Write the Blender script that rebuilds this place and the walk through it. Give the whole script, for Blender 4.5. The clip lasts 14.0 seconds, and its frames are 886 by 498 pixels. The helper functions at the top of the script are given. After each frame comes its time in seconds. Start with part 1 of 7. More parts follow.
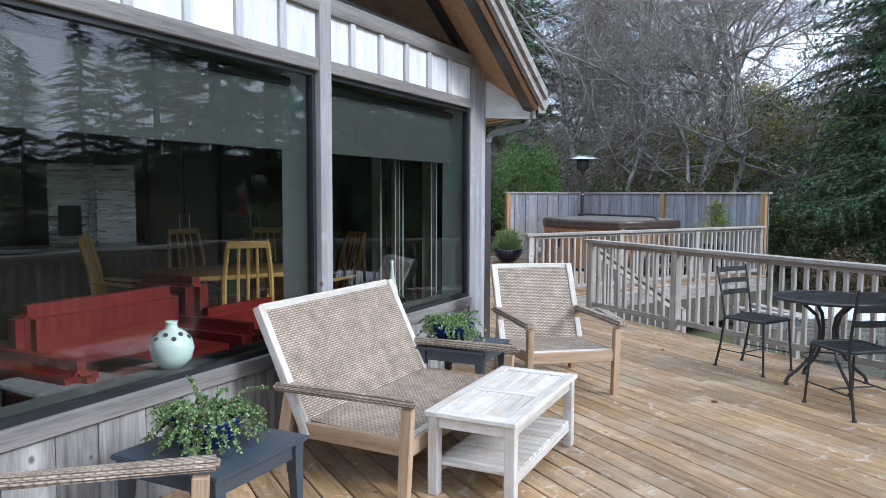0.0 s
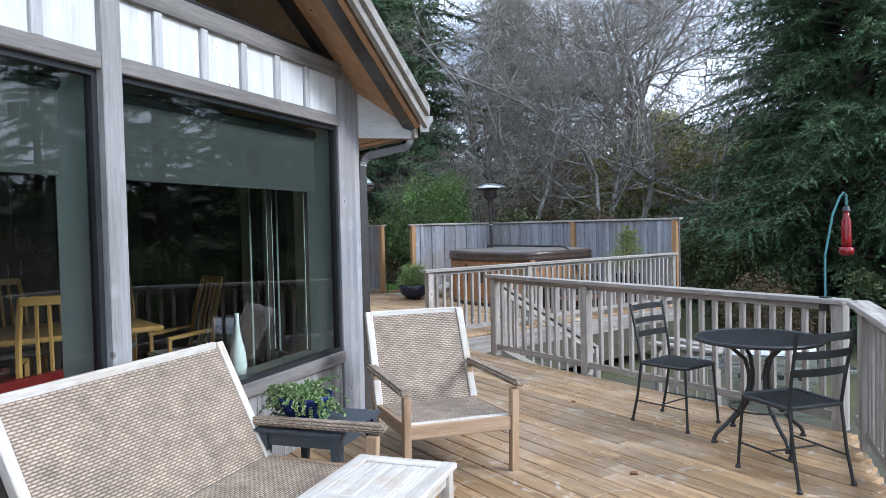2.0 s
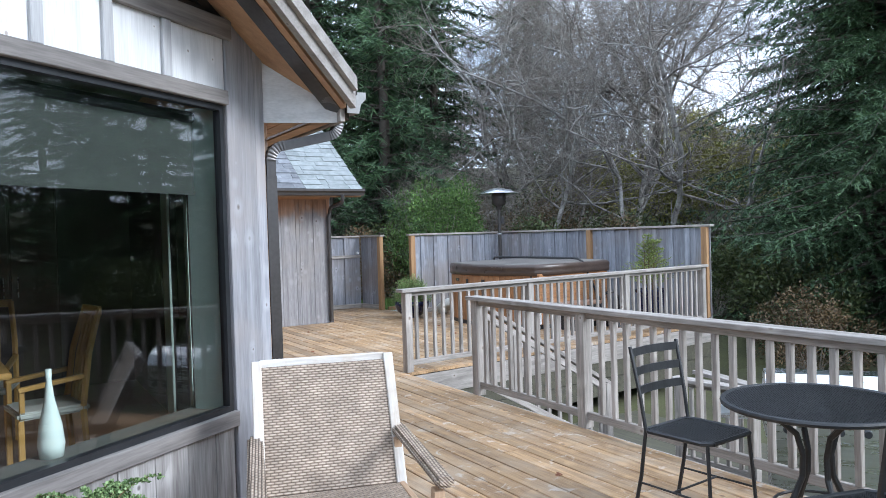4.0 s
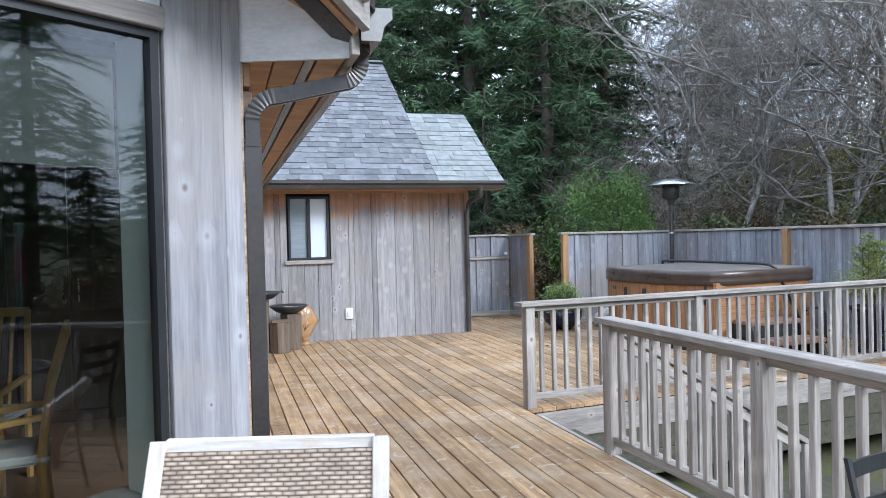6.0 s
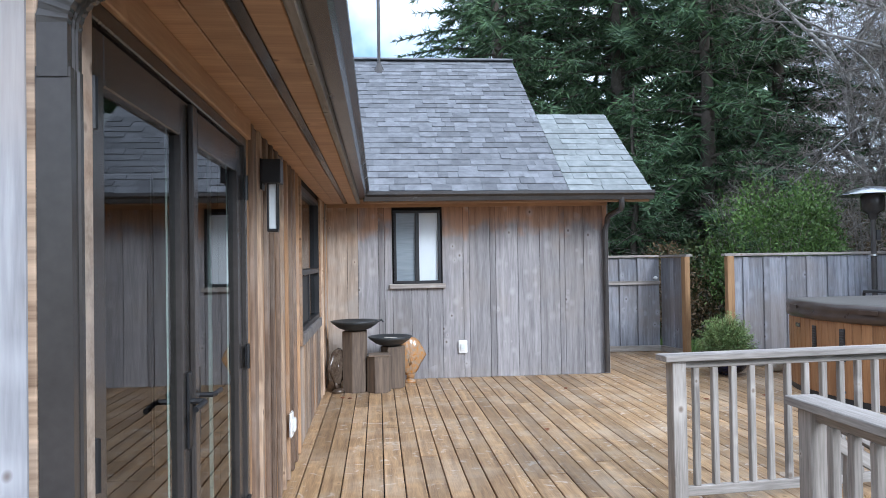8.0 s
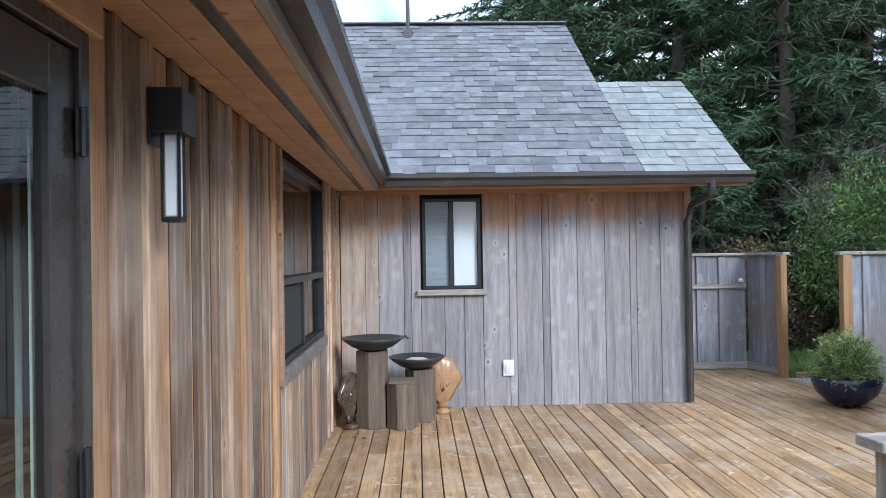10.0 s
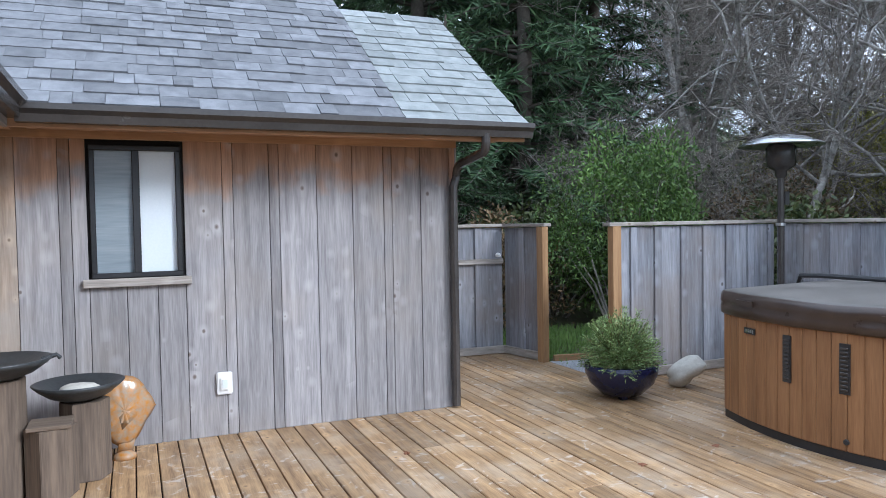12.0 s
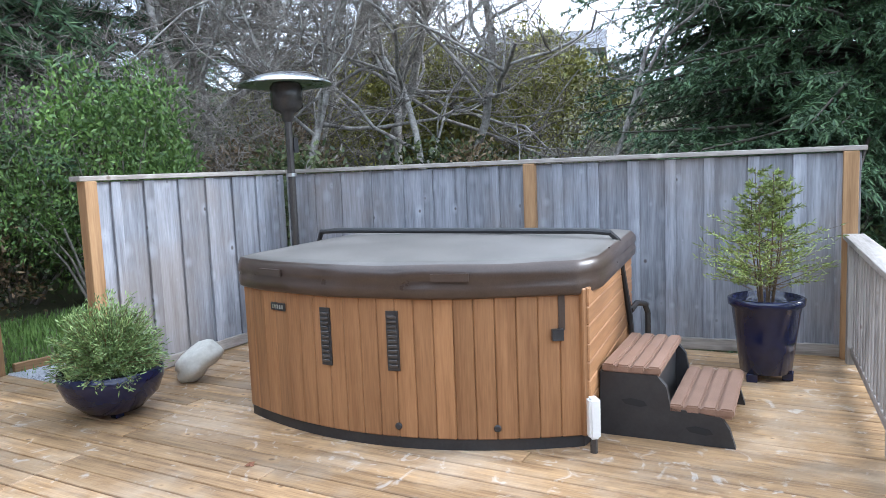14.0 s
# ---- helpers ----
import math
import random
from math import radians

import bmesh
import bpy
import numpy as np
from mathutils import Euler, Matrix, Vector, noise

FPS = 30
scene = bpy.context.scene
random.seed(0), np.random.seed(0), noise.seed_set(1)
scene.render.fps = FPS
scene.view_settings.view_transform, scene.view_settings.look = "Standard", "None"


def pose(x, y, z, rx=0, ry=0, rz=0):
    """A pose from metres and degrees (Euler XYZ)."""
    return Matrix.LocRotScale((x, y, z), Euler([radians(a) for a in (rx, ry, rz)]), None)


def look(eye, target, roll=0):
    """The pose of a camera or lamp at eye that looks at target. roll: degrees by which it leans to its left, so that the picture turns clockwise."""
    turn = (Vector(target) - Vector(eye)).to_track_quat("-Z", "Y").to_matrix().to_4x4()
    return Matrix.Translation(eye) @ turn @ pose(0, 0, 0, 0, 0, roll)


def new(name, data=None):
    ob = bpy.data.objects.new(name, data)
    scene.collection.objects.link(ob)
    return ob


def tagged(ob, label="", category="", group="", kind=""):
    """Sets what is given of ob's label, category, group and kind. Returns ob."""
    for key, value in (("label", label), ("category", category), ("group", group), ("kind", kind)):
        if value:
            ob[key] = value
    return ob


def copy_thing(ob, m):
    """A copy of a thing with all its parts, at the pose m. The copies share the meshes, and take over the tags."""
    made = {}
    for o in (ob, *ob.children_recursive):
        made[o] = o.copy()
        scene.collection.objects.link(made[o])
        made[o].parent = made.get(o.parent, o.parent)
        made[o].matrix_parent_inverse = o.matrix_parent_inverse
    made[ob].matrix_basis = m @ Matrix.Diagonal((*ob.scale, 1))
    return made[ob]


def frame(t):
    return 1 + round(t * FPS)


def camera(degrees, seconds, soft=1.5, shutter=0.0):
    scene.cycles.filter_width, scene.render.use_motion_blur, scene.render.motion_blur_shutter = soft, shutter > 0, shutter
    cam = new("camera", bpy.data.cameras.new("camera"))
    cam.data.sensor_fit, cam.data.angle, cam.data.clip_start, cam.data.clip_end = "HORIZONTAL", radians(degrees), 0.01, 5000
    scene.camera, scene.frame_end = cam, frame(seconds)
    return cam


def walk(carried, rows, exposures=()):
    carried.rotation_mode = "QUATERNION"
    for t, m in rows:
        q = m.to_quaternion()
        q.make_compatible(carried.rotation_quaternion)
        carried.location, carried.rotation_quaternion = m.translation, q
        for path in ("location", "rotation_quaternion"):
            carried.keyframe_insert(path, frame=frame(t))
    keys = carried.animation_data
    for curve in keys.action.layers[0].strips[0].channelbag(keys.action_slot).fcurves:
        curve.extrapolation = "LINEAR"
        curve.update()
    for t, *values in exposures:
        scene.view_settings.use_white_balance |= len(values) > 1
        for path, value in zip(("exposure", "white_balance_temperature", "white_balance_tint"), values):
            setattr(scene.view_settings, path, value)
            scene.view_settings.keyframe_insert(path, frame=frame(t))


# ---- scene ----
cam = camera(62.5, 14.0, soft=0.8)
PATH = [
    (0, (-2.845, -5.851, 1.518), (-1.927, -4.081, 1.367), 0.2),
    (0.5, (-2.818, -5.723, 1.513), (-1.833, -3.989, 1.352), -0.4),
    (1, (-2.63, -5.541, 1.502), (-1.568, -3.854, 1.337), -1.6),
    (1.5, (-2.311, -5.355, 1.524), (-1.249, -3.664, 1.406), -1.7),
    (2, (-1.984, -5.094, 1.516), (-0.876, -3.43, 1.452), -1.3),
    (2.2, (-1.858, -5.002, 1.546), (-0.755, -3.336, 1.47), -1.4),
    (4.3, (-0.428, -3.984, 1.525), (0.566, -2.249, 1.5), -1.8),
    (4.5, (-0.293, -3.878, 1.528), (0.641, -2.109, 1.507), -1.5),
    (5, (0.015, -3.544, 1.522), (0.856, -1.73, 1.506), -1.4),
    (5.5, (0.315, -3.202, 1.51), (1.033, -1.335, 1.495), -1.8),
    (6, (0.652, -2.84, 1.507), (1.235, -0.927, 1.479), -1.4),
    (6.5, (0.933, -2.438, 1.517), (1.5, -0.521, 1.49), -1.2),
    (7, (1.157, -2.026, 1.549), (1.576, -0.07, 1.55), -1.1),
    (7.5, (1.331, -1.65, 1.52), (1.576, 0.335, 1.555), -0.5),
    (8, (1.416, -1.258, 1.529), (1.594, 0.734, 1.561), -0.9),
    (8.5, (1.509, -0.788, 1.538), (1.574, 1.211, 1.571), -1.1),
    (8.7, (1.531, -0.629, 1.523), (1.586, 1.37, 1.558), -0.8),
    (10.8, (1.67, 1.401, 1.632), (1.776, 3.398, 1.606), -1.3),
    (11, (1.71, 1.597, 1.636), (1.926, 3.584, 1.594), -1.1),
    (11.5, (1.77, 2.081, 1.599), (2.254, 4.02, 1.534), -0.5),
    (12, (1.905, 2.484, 1.601), (2.683, 4.325, 1.527), -1.0),
    (12.5, (2.085, 2.862, 1.605), (3.129, 4.566, 1.526), -2.8),
    (13, (2.23, 3.202, 1.593), (3.616, 4.639, 1.474), -3.0),
    (13.5, (2.544, 3.475, 1.539), (4.131, 4.678, 1.348), -2.5),
    (14, (2.861, 3.671, 1.521), (4.602, 4.631, 1.301), -2.3),
]
walk(cam, [(t, look(eye, target, roll)) for t, eye, target, roll in PATH], exposures=((0, 0.95, 5600, 8), (2.2, 0.98, 5600, 8), (5, 1.18, 5600, 8), (7.5, 0.96, 5580, 9), (11, 0.95, 5560, 9), (12.5, 1.03, 5600, 9), (14, 1.64, 5650, 8)))

# ---- world and light ----
world = bpy.data.worlds.new("sky")
scene.world = world
world.use_nodes = True
wn = world.node_tree
bg = wn.nodes["Background"]
sky = wn.nodes.new("ShaderNodeTexSky")
sky.sky_type = "NISHITA"
sky.sun_disc = False
sky.sun_elevation = radians(31)
sky.sun_rotation = radians(144)
wtc = wn.nodes.new("ShaderNodeTexCoord")
wno = wn.nodes.new("ShaderNodeTexNoise")
wno.inputs["Scale"].default_value = 2.6
wno.inputs["Detail"].default_value = 6
wra = wn.nodes.new("ShaderNodeValToRGB")
wra.color_ramp.elements[0].position = 0.34
wra.color_ramp.elements[1].position = 0.50
wmx = wn.nodes.new("ShaderNodeMix")
wmx.data_type = "RGBA"
wmx.inputs["B"].default_value = (9.4, 10.0, 11.0, 1)
wn.links.new(wtc.outputs["Generated"], wno.inputs["Vector"])
wn.links.new(wno.outputs["Fac"], wra.inputs["Fac"])
wn.links.new(wra.outputs["Color"], wmx.inputs["Factor"])
wn.links.new(sky.outputs["Color"], wmx.inputs["A"])
wn.links.new(wmx.outputs["Result"], bg.inputs["Color"])
bg.inputs["Strength"].default_value = 0.11
sun = new("sun", bpy.data.lights.new("sun", "SUN"))
sun.data.energy = 1.7
sun.data.angle = radians(18)
sun.data.color = (1.0, 0.97, 0.93)
sun.matrix_world = look((5, -7, 5.2), (0, 0, 0))

# ---- helpers of this scene ----
MESHES = {}


def world_of(ob):
    m = ob.matrix_basis.copy()
    while ob.parent:
        ob = ob.parent
        m = ob.matrix_basis @ m
    return m


def put(name, mesh, parent=None, m=None, label=""):
    ob = new(name, mesh)
    if parent:
        ob.parent = parent
    if m is not None:
        ob.matrix_basis = m
    return tagged(ob, label)


def finish(bm, name, mat, smooth=False):
    me = bpy.data.meshes.new(name)
    bm.normal_update()
    bm.to_mesh(me)
    bm.free()
    if mat:
        me.materials.append(mat)
    if smooth:
        me.polygons.foreach_set("use_smooth", [True] * len(me.polygons))
    return me


def part(name, bm, mat, parent=None, label="", m=None, smooth=False):
    """One mesh object out of a bmesh, in its parent's coordinates."""
    return put(name, finish(bm, name, mat, smooth), parent, m, label)


def thing(name, m, label, category, group="", kind=""):
    ob = new(name)
    ob.empty_display_size = 0.1
    ob.matrix_basis = m
    return tagged(ob, label, category, group, kind)


def box_mesh(lx, ly, lz, mat, bev=0.004):
    key = (round(lx, 3), round(ly, 3), round(lz, 3), mat.name, bev)
    if key not in MESHES:
        bm = bmesh.new()
        bmesh.ops.create_cube(bm, size=1)
        for v in bm.verts:
            v.co = Vector((v.co.x * lx, v.co.y * ly, v.co.z * lz))
        if bev:
            bmesh.ops.bevel(bm, geom=bm.edges[:], offset=min(bev, min(lx, ly, lz) * 0.3), segments=1, affect="EDGES")
        MESHES[key] = finish(bm, "box", mat)
    return MESHES[key]


def axes(p0, p1, up=(0, 0, 1)):
    """A pose whose x runs from p0 to p1 and whose z is as near to up as it can be, at the middle."""
    a, b = Vector(p0), Vector(p1)
    x = (b - a).normalized()
    u = Vector(up)
    if abs(x.dot(u)) > 0.98:
        u = Vector((1, 0, 0)) if abs(x.x) < 0.9 else Vector((0, 1, 0))
    y = u.cross(x).normalized()
    z = x.cross(y)
    m = Matrix((x, y, z)).transposed().to_4x4()
    m.translation = (a + b) / 2
    return m


def beam(name, p0, p1, w, t, mat, parent=None, up=(0, 0, 1), label="", bev=0.004):
    """A board from p0 to p1: w wide across, t thick along up."""
    length = (Vector(p1) - Vector(p0)).length
    return put(name, box_mesh(length, w, t, mat, bev), parent, axes(p0, p1, up), label)


def box(name, lo, hi, mat, parent=None, label="", bev=0.004):
    lo, hi = Vector(lo), Vector(hi)
    s = hi - lo
    return put(name, box_mesh(s.x, s.y, s.z, mat, bev), parent, Matrix.Translation((lo + hi) / 2), label)


def tube_bm(points, radius, sides=8, bm=None, radii=None, caps=True):
    """A round tube along points."""
    bm = bm or bmesh.new()
    pts = [Vector(p) for p in points]
    rings, side = [], None
    for i, p in enumerate(pts):
        d = (pts[min(i + 1, len(pts) - 1)] - pts[max(i - 1, 0)]).normalized()
        if side is None:
            side = d.orthogonal().normalized()
        side = (side - d * side.dot(d)).normalized()
        other = d.cross(side)
        r = radii[i] if radii else radius
        rings.append([bm.verts.new(p + (side * math.cos(a) + other * math.sin(a)) * r) for a in [2 * math.pi * k / sides for k in range(sides)]])
    for a, b in zip(rings, rings[1:]):
        for k in range(sides):
            bm.faces.new((a[k], a[(k + 1) % sides], b[(k + 1) % sides], b[k]))
    if caps:
        bm.faces.new(rings[0][::-1])
        bm.faces.new(rings[-1])
    return bm


def lathe_bm(profile, seg=28, bm=None, center=(0, 0, 0)):
    """A turned shape from (radius, height) pairs."""
    bm = bm or bmesh.new()
    c = Vector(center)
    rings = []
    for r, z in profile:
        if r < 1e-4:
            rings.append([bm.verts.new(c + Vector((0, 0, z)))])
        else:
            rings.append([bm.verts.new(c + Vector((r * math.cos(2 * math.pi * k / seg), r * math.sin(2 * math.pi * k / seg), z))) for k in range(seg)])
    for a, b in zip(rings, rings[1:]):
        for k in range(seg):
            f = [a[k % len(a)], a[(k + 1) % len(a)], b[(k + 1) % len(b)], b[k % len(b)]]
            f = list(dict.fromkeys(f))
            if len(f) > 2:
                bm.faces.new(f)
    return bm


def prism_bm(outline, z0, z1, bm=None, bev=0.0):
    """An upright block over a plan outline that runs counter-clockwise."""
    bm = bm or bmesh.new()
    lo = [bm.verts.new((x, y, z0)) for x, y in outline]
    hi = [bm.verts.new((x, y, z1)) for x, y in outline]
    n = len(lo)
    bm.faces.new(lo[::-1])
    bm.faces.new(hi)
    for k in range(n):
        bm.faces.new((lo[k], lo[(k + 1) % n], hi[(k + 1) % n], hi[k]))
    if bev:
        bmesh.ops.bevel(bm, geom=bm.edges[:], offset=bev, segments=2, affect="EDGES")
    return bm


# ---- materials ----
def material(name, color, rough=0.6, metal=0.0, color2=None, scale=6.0, stretch=(1, 1, 1), bump=0.0, fine=60.0, vary=0.0, spots=None, spec=0.5, knots=None, coords="Object", patch=None, upper=None, scuff=None):
    """A surface with variation at two scales. vary: brightness change from piece to piece; knots: colour of dark knots;
    patch: (colour, scale, amount) of a stain over world space."""
    m = bpy.data.materials.new(name)
    m.use_nodes = True
    nt = m.node_tree
    nd, ln = nt.nodes, nt.links
    bsdf = nd["Principled BSDF"]
    bsdf.inputs["Roughness"].default_value = rough
    bsdf.inputs["Metallic"].default_value = metal
    bsdf.inputs["Specular IOR Level"].default_value = spec
    bsdf.inputs["Base Color"].default_value = (*color, 1)
    if color2 is None:
        return m
    tc, oi = nd.new("ShaderNodeTexCoord"), nd.new("ShaderNodeObjectInfo")
    off = nd.new("ShaderNodeVectorMath")
    off.operation = "MULTIPLY_ADD"
    cmb = nd.new("ShaderNodeCombineXYZ")
    for k in range(3):
        ln.new(oi.outputs["Random"], cmb.inputs[k])
    off.inputs[1].default_value = (37, 23, 11)
    ln.new(cmb.outputs[0], off.inputs[0])
    ln.new(tc.outputs[coords], off.inputs[2])
    mp = nd.new("ShaderNodeMapping")
    mp.inputs["Scale"].default_value = stretch
    ln.new(off.outputs[0], mp.inputs["Vector"])
    n1, n2 = nd.new("ShaderNodeTexNoise"), nd.new("ShaderNodeTexNoise")
    n1.inputs["Scale"].default_value, n1.inputs["Detail"].default_value = scale, 5
    n2.inputs["Scale"].default_value, n2.inputs["Detail"].default_value = fine, 4
    ln.new(mp.outputs[0], n1.inputs["Vector"])
    ln.new(mp.outputs[0], n2.inputs["Vector"])
    mixf = nd.new("ShaderNodeMix")
    mixf.inputs["Factor"].default_value = 0.38
    ln.new(n1.outputs["Fac"], mixf.inputs["A"])
    ln.new(n2.outputs["Fac"], mixf.inputs["B"])
    ramp = nd.new("ShaderNodeValToRGB")
    ramp.color_ramp.elements[0].position, ramp.color_ramp.elements[1].position = 0.33, 0.67
    ramp.color_ramp.elements[0].color, ramp.color_ramp.elements[1].color = (*color, 1), (*color2, 1)
    ln.new(mixf.outputs["Result"], ramp.inputs["Fac"])
    out = ramp.outputs["Color"]
    if patch:
        tint, pscale, amount = patch
        geo, pn, pr = nd.new("ShaderNodeNewGeometry"), nd.new("ShaderNodeTexNoise"), nd.new("ShaderNodeMapRange")
        pn.inputs["Scale"].default_value, pn.inputs["Detail"].default_value = pscale, 6
        pn.inputs["Roughness"].default_value = 0.62
        pr.inputs["From Min"].default_value, pr.inputs["From Max"].default_value, pr.inputs["To Max"].default_value = 0.47, 0.66, amount
        ln.new(geo.outputs["Position"], pn.inputs["Vector"])
        ln.new(pn.outputs["Fac"], pr.inputs["Value"])
        pm = nd.new("ShaderNodeMix")
        pm.data_type = "RGBA"
        pm.inputs["B"].default_value = (*tint, 1)
        ln.new(pr.outputs[0], pm.inputs["Factor"])
        ln.new(out, pm.inputs["A"])
        out = pm.outputs["Result"]
    if scuff:
        sg, sn, sr = nd.new("ShaderNodeNewGeometry"), nd.new("ShaderNodeTexNoise"), nd.new("ShaderNodeMapRange")
        sn.inputs["Scale"].default_value, sn.inputs["Detail"].default_value, sn.inputs["Distortion"].default_value = 5.5, 7, 2.2
        sr.inputs["From Min"].default_value, sr.inputs["From Max"].default_value, sr.inputs["To Max"].default_value = 0.60, 0.70, 0.6
        ln.new(sg.outputs["Position"], sn.inputs["Vector"])
        ln.new(sn.outputs["Fac"], sr.inputs["Value"])
        sm = nd.new("ShaderNodeMix")
        sm.data_type = "RGBA"
        sm.inputs["B"].default_value = (*scuff, 1)
        ln.new(sr.outputs[0], sm.inputs["Factor"])
        ln.new(out, sm.inputs["A"])
        out = sm.outputs["Result"]
    if upper:
        tint, z0, z1 = upper
        ug, us, un, ua, ur = nd.new("ShaderNodeNewGeometry"), nd.new("ShaderNodeSeparateXYZ"), nd.new("ShaderNodeTexNoise"), nd.new("ShaderNodeMath"), nd.new("ShaderNodeMapRange")
        un.inputs["Scale"].default_value, un.inputs["Detail"].default_value = 3.0, 4
        ua.operation = "MULTIPLY_ADD"
        ua.inputs[1].default_value = 0.9
        ur.inputs["From Min"].default_value, ur.inputs["From Max"].default_value, ur.inputs["To Max"].default_value = z0 + 0.45, z1 + 0.45, 0.85
        ln.new(ug.outputs["Position"], us.inputs[0])
        ln.new(off.outputs[0], un.inputs["Vector"])
        ln.new(un.outputs["Fac"], ua.inputs[0])
        ln.new(us.outputs["Z"], ua.inputs[2])
        ln.new(ua.outputs[0], ur.inputs["Value"])
        um = nd.new("ShaderNodeMix")
        um.data_type, um.blend_type = "RGBA", "MULTIPLY"
        um.inputs["B"].default_value = (*tint, 1)
        ln.new(ur.outputs[0], um.inputs["Factor"])
        ln.new(out, um.inputs["A"])
        out = um.outputs["Result"]
    if knots:
        km = nd.new("ShaderNodeMapping")
        km.inputs["Scale"].default_value = (5.4, 7.0, 7.0)
        ln.new(off.outputs[0], km.inputs["Vector"])
        vo = nd.new("ShaderNodeTexVoronoi")
        vo.inputs["Scale"].default_value = 1.0
        sep, dv = nd.new("ShaderNodeSeparateColor"), nd.new("ShaderNodeMath")
        dv.operation = "DIVIDE"
        ln.new(vo.outputs["Color"], sep.inputs[0])
        ln.new(vo.outputs["Distance"], dv.inputs[0])
        ln.new(sep.outputs["Red"], dv.inputs[1])
        halo, hm = nd.new("ShaderNodeMapRange"), nd.new("ShaderNodeMix")
        halo.inputs["From Min"].default_value, halo.inputs["From Max"].default_value = 0.13, 0.48
        halo.inputs["To Min"].default_value, halo.inputs["To Max"].default_value = 0.5, 0.0
        ln.new(dv.outputs[0], halo.inputs["Value"])
        hm.data_type = "RGBA"
        hm.inputs["B"].default_value = (*[min(c * 1.22, 0.8) for c in color2], 1)
        ln.new(halo.outputs[0], hm.inputs["Factor"])
        ln.new(out, hm.inputs["A"])
        out = hm.outputs["Result"]
        ln.new(km.outputs[0], vo.inputs["Vector"])
        kr = nd.new("ShaderNodeMapRange")
        kr.inputs["From Min"].default_value, kr.inputs["From Max"].default_value = 0.065, 0.15
        kr.inputs["To Min"].default_value, kr.inputs["To Max"].default_value = 0.85, 0.0
        ln.new(dv.outputs[0], kr.inputs["Value"])
        kx = nd.new("ShaderNodeMix")
        kx.data_type = "RGBA"
        kx.inputs["B"].default_value = (*knots, 1)
        ln.new(kr.outputs[0], kx.inputs["Factor"])
        ln.new(out, kx.inputs["A"])
        out = kx.outputs["Result"]
    if vary:
        hv, mr = nd.new("ShaderNodeHueSaturation"), nd.new("ShaderNodeMapRange")
        mr.inputs["To Min"].default_value, mr.inputs["To Max"].default_value = 1 - vary, 1 + vary
        ln.new(oi.outputs["Random"], mr.inputs["Value"])
        ln.new(mr.outputs[0], hv.inputs["Value"])
        ln.new(out, hv.inputs["Color"])
        out = hv.outputs["Color"]
    ln.new(out, bsdf.inputs["Base Color"])
    if bump:
        bp = nd.new("ShaderNodeBump")
        bp.inputs["Strength"].default_value = bump
        bp.inputs["Distance"].default_value = 0.004
        ln.new(mixf.outputs["Result"], bp.inputs["Height"])
        ln.new(bp.outputs["Normal"], bsdf.inputs["Normal"])
    rr = nd.new("ShaderNodeMapRange")
    rr.inputs["To Min"].default_value, rr.inputs["To Max"].default_value = max(rough - 0.08, 0.02), min(rough + 0.08, 1)
    ln.new(n1.outputs["Fac"], rr.inputs["Value"])
    ln.new(rr.outputs[0], bsdf.inputs["Roughness"])
    return m


GRAIN = (0.6, 9, 9)
M_DECK = material("deck_wood", (0.165, 0.092, 0.042), 0.5, color2=(0.49, 0.32, 0.165), scale=2.6, stretch=GRAIN, bump=0.5, fine=15, vary=0.26, knots=(0.13, 0.075, 0.04), patch=((0.50, 0.405, 0.30), 1.9, 0.5), scuff=(0.62, 0.58, 0.53))
M_SIDING = material("weathered_cedar", (0.18, 0.18, 0.195), 0.75, color2=(0.365, 0.365, 0.385), scale=1.8, stretch=GRAIN, bump=0.6, fine=12, vary=0.16, knots=(0.13, 0.10, 0.085), patch=((0.35, 0.31, 0.29), 1.3, 0.6))
M_RAIL = material("grey_rail_wood", (0.165, 0.146, 0.128), 0.78, color2=(0.43, 0.39, 0.352), scale=2, stretch=GRAIN, bump=0.6, fine=13, vary=0.12, knots=(0.15, 0.11, 0.08))
M_WARM = material("sheltered_cedar", (0.15, 0.095, 0.06), 0.7, color2=(0.56, 0.41, 0.285), scale=2.6, stretch=GRAIN, bump=0.5, fine=11, vary=0.34, knots=(0.09, 0.05, 0.03), patch=((0.40, 0.36, 0.32), 1.1, 0.7))
M_WARMS = (M_WARM,
    material("honey_cedar", (0.20, 0.105, 0.05), 0.7, color2=(0.50, 0.31, 0.17), scale=2.2, stretch=GRAIN, bump=0.5, fine=11, vary=0.22, knots=(0.09, 0.045, 0.025), patch=((0.40, 0.33, 0.27), 1.4, 0.6)),
    material("grey_brown_cedar", (0.13, 0.105, 0.09), 0.75, color2=(0.40, 0.34, 0.29), scale=2.4, stretch=GRAIN, bump=0.6, fine=12, vary=0.3, knots=(0.07, 0.05, 0.04), patch=((0.30, 0.20, 0.12), 1.6, 0.6)),
    material("dark_brown_cedar", (0.07, 0.045, 0.03), 0.75, color2=(0.26, 0.175, 0.12), scale=2.2, stretch=GRAIN, bump=0.6, fine=12, vary=0.25, knots=(0.04, 0.025, 0.018), patch=((0.32, 0.26, 0.21), 1.5, 0.6)))
M_SOFFIT = material("soffit_cedar", (0.34, 0.19, 0.10), 0.6, color2=(0.52, 0.32, 0.18), scale=1.6, stretch=GRAIN, bump=0.3, fine=10, vary=0.10, knots=(0.12, 0.05, 0.025))
M_POST = material("fence_post_cedar", (0.24, 0.13, 0.055), 0.7, color2=(0.42, 0.25, 0.12), scale=2, stretch=GRAIN, bump=0.4, fine=12)
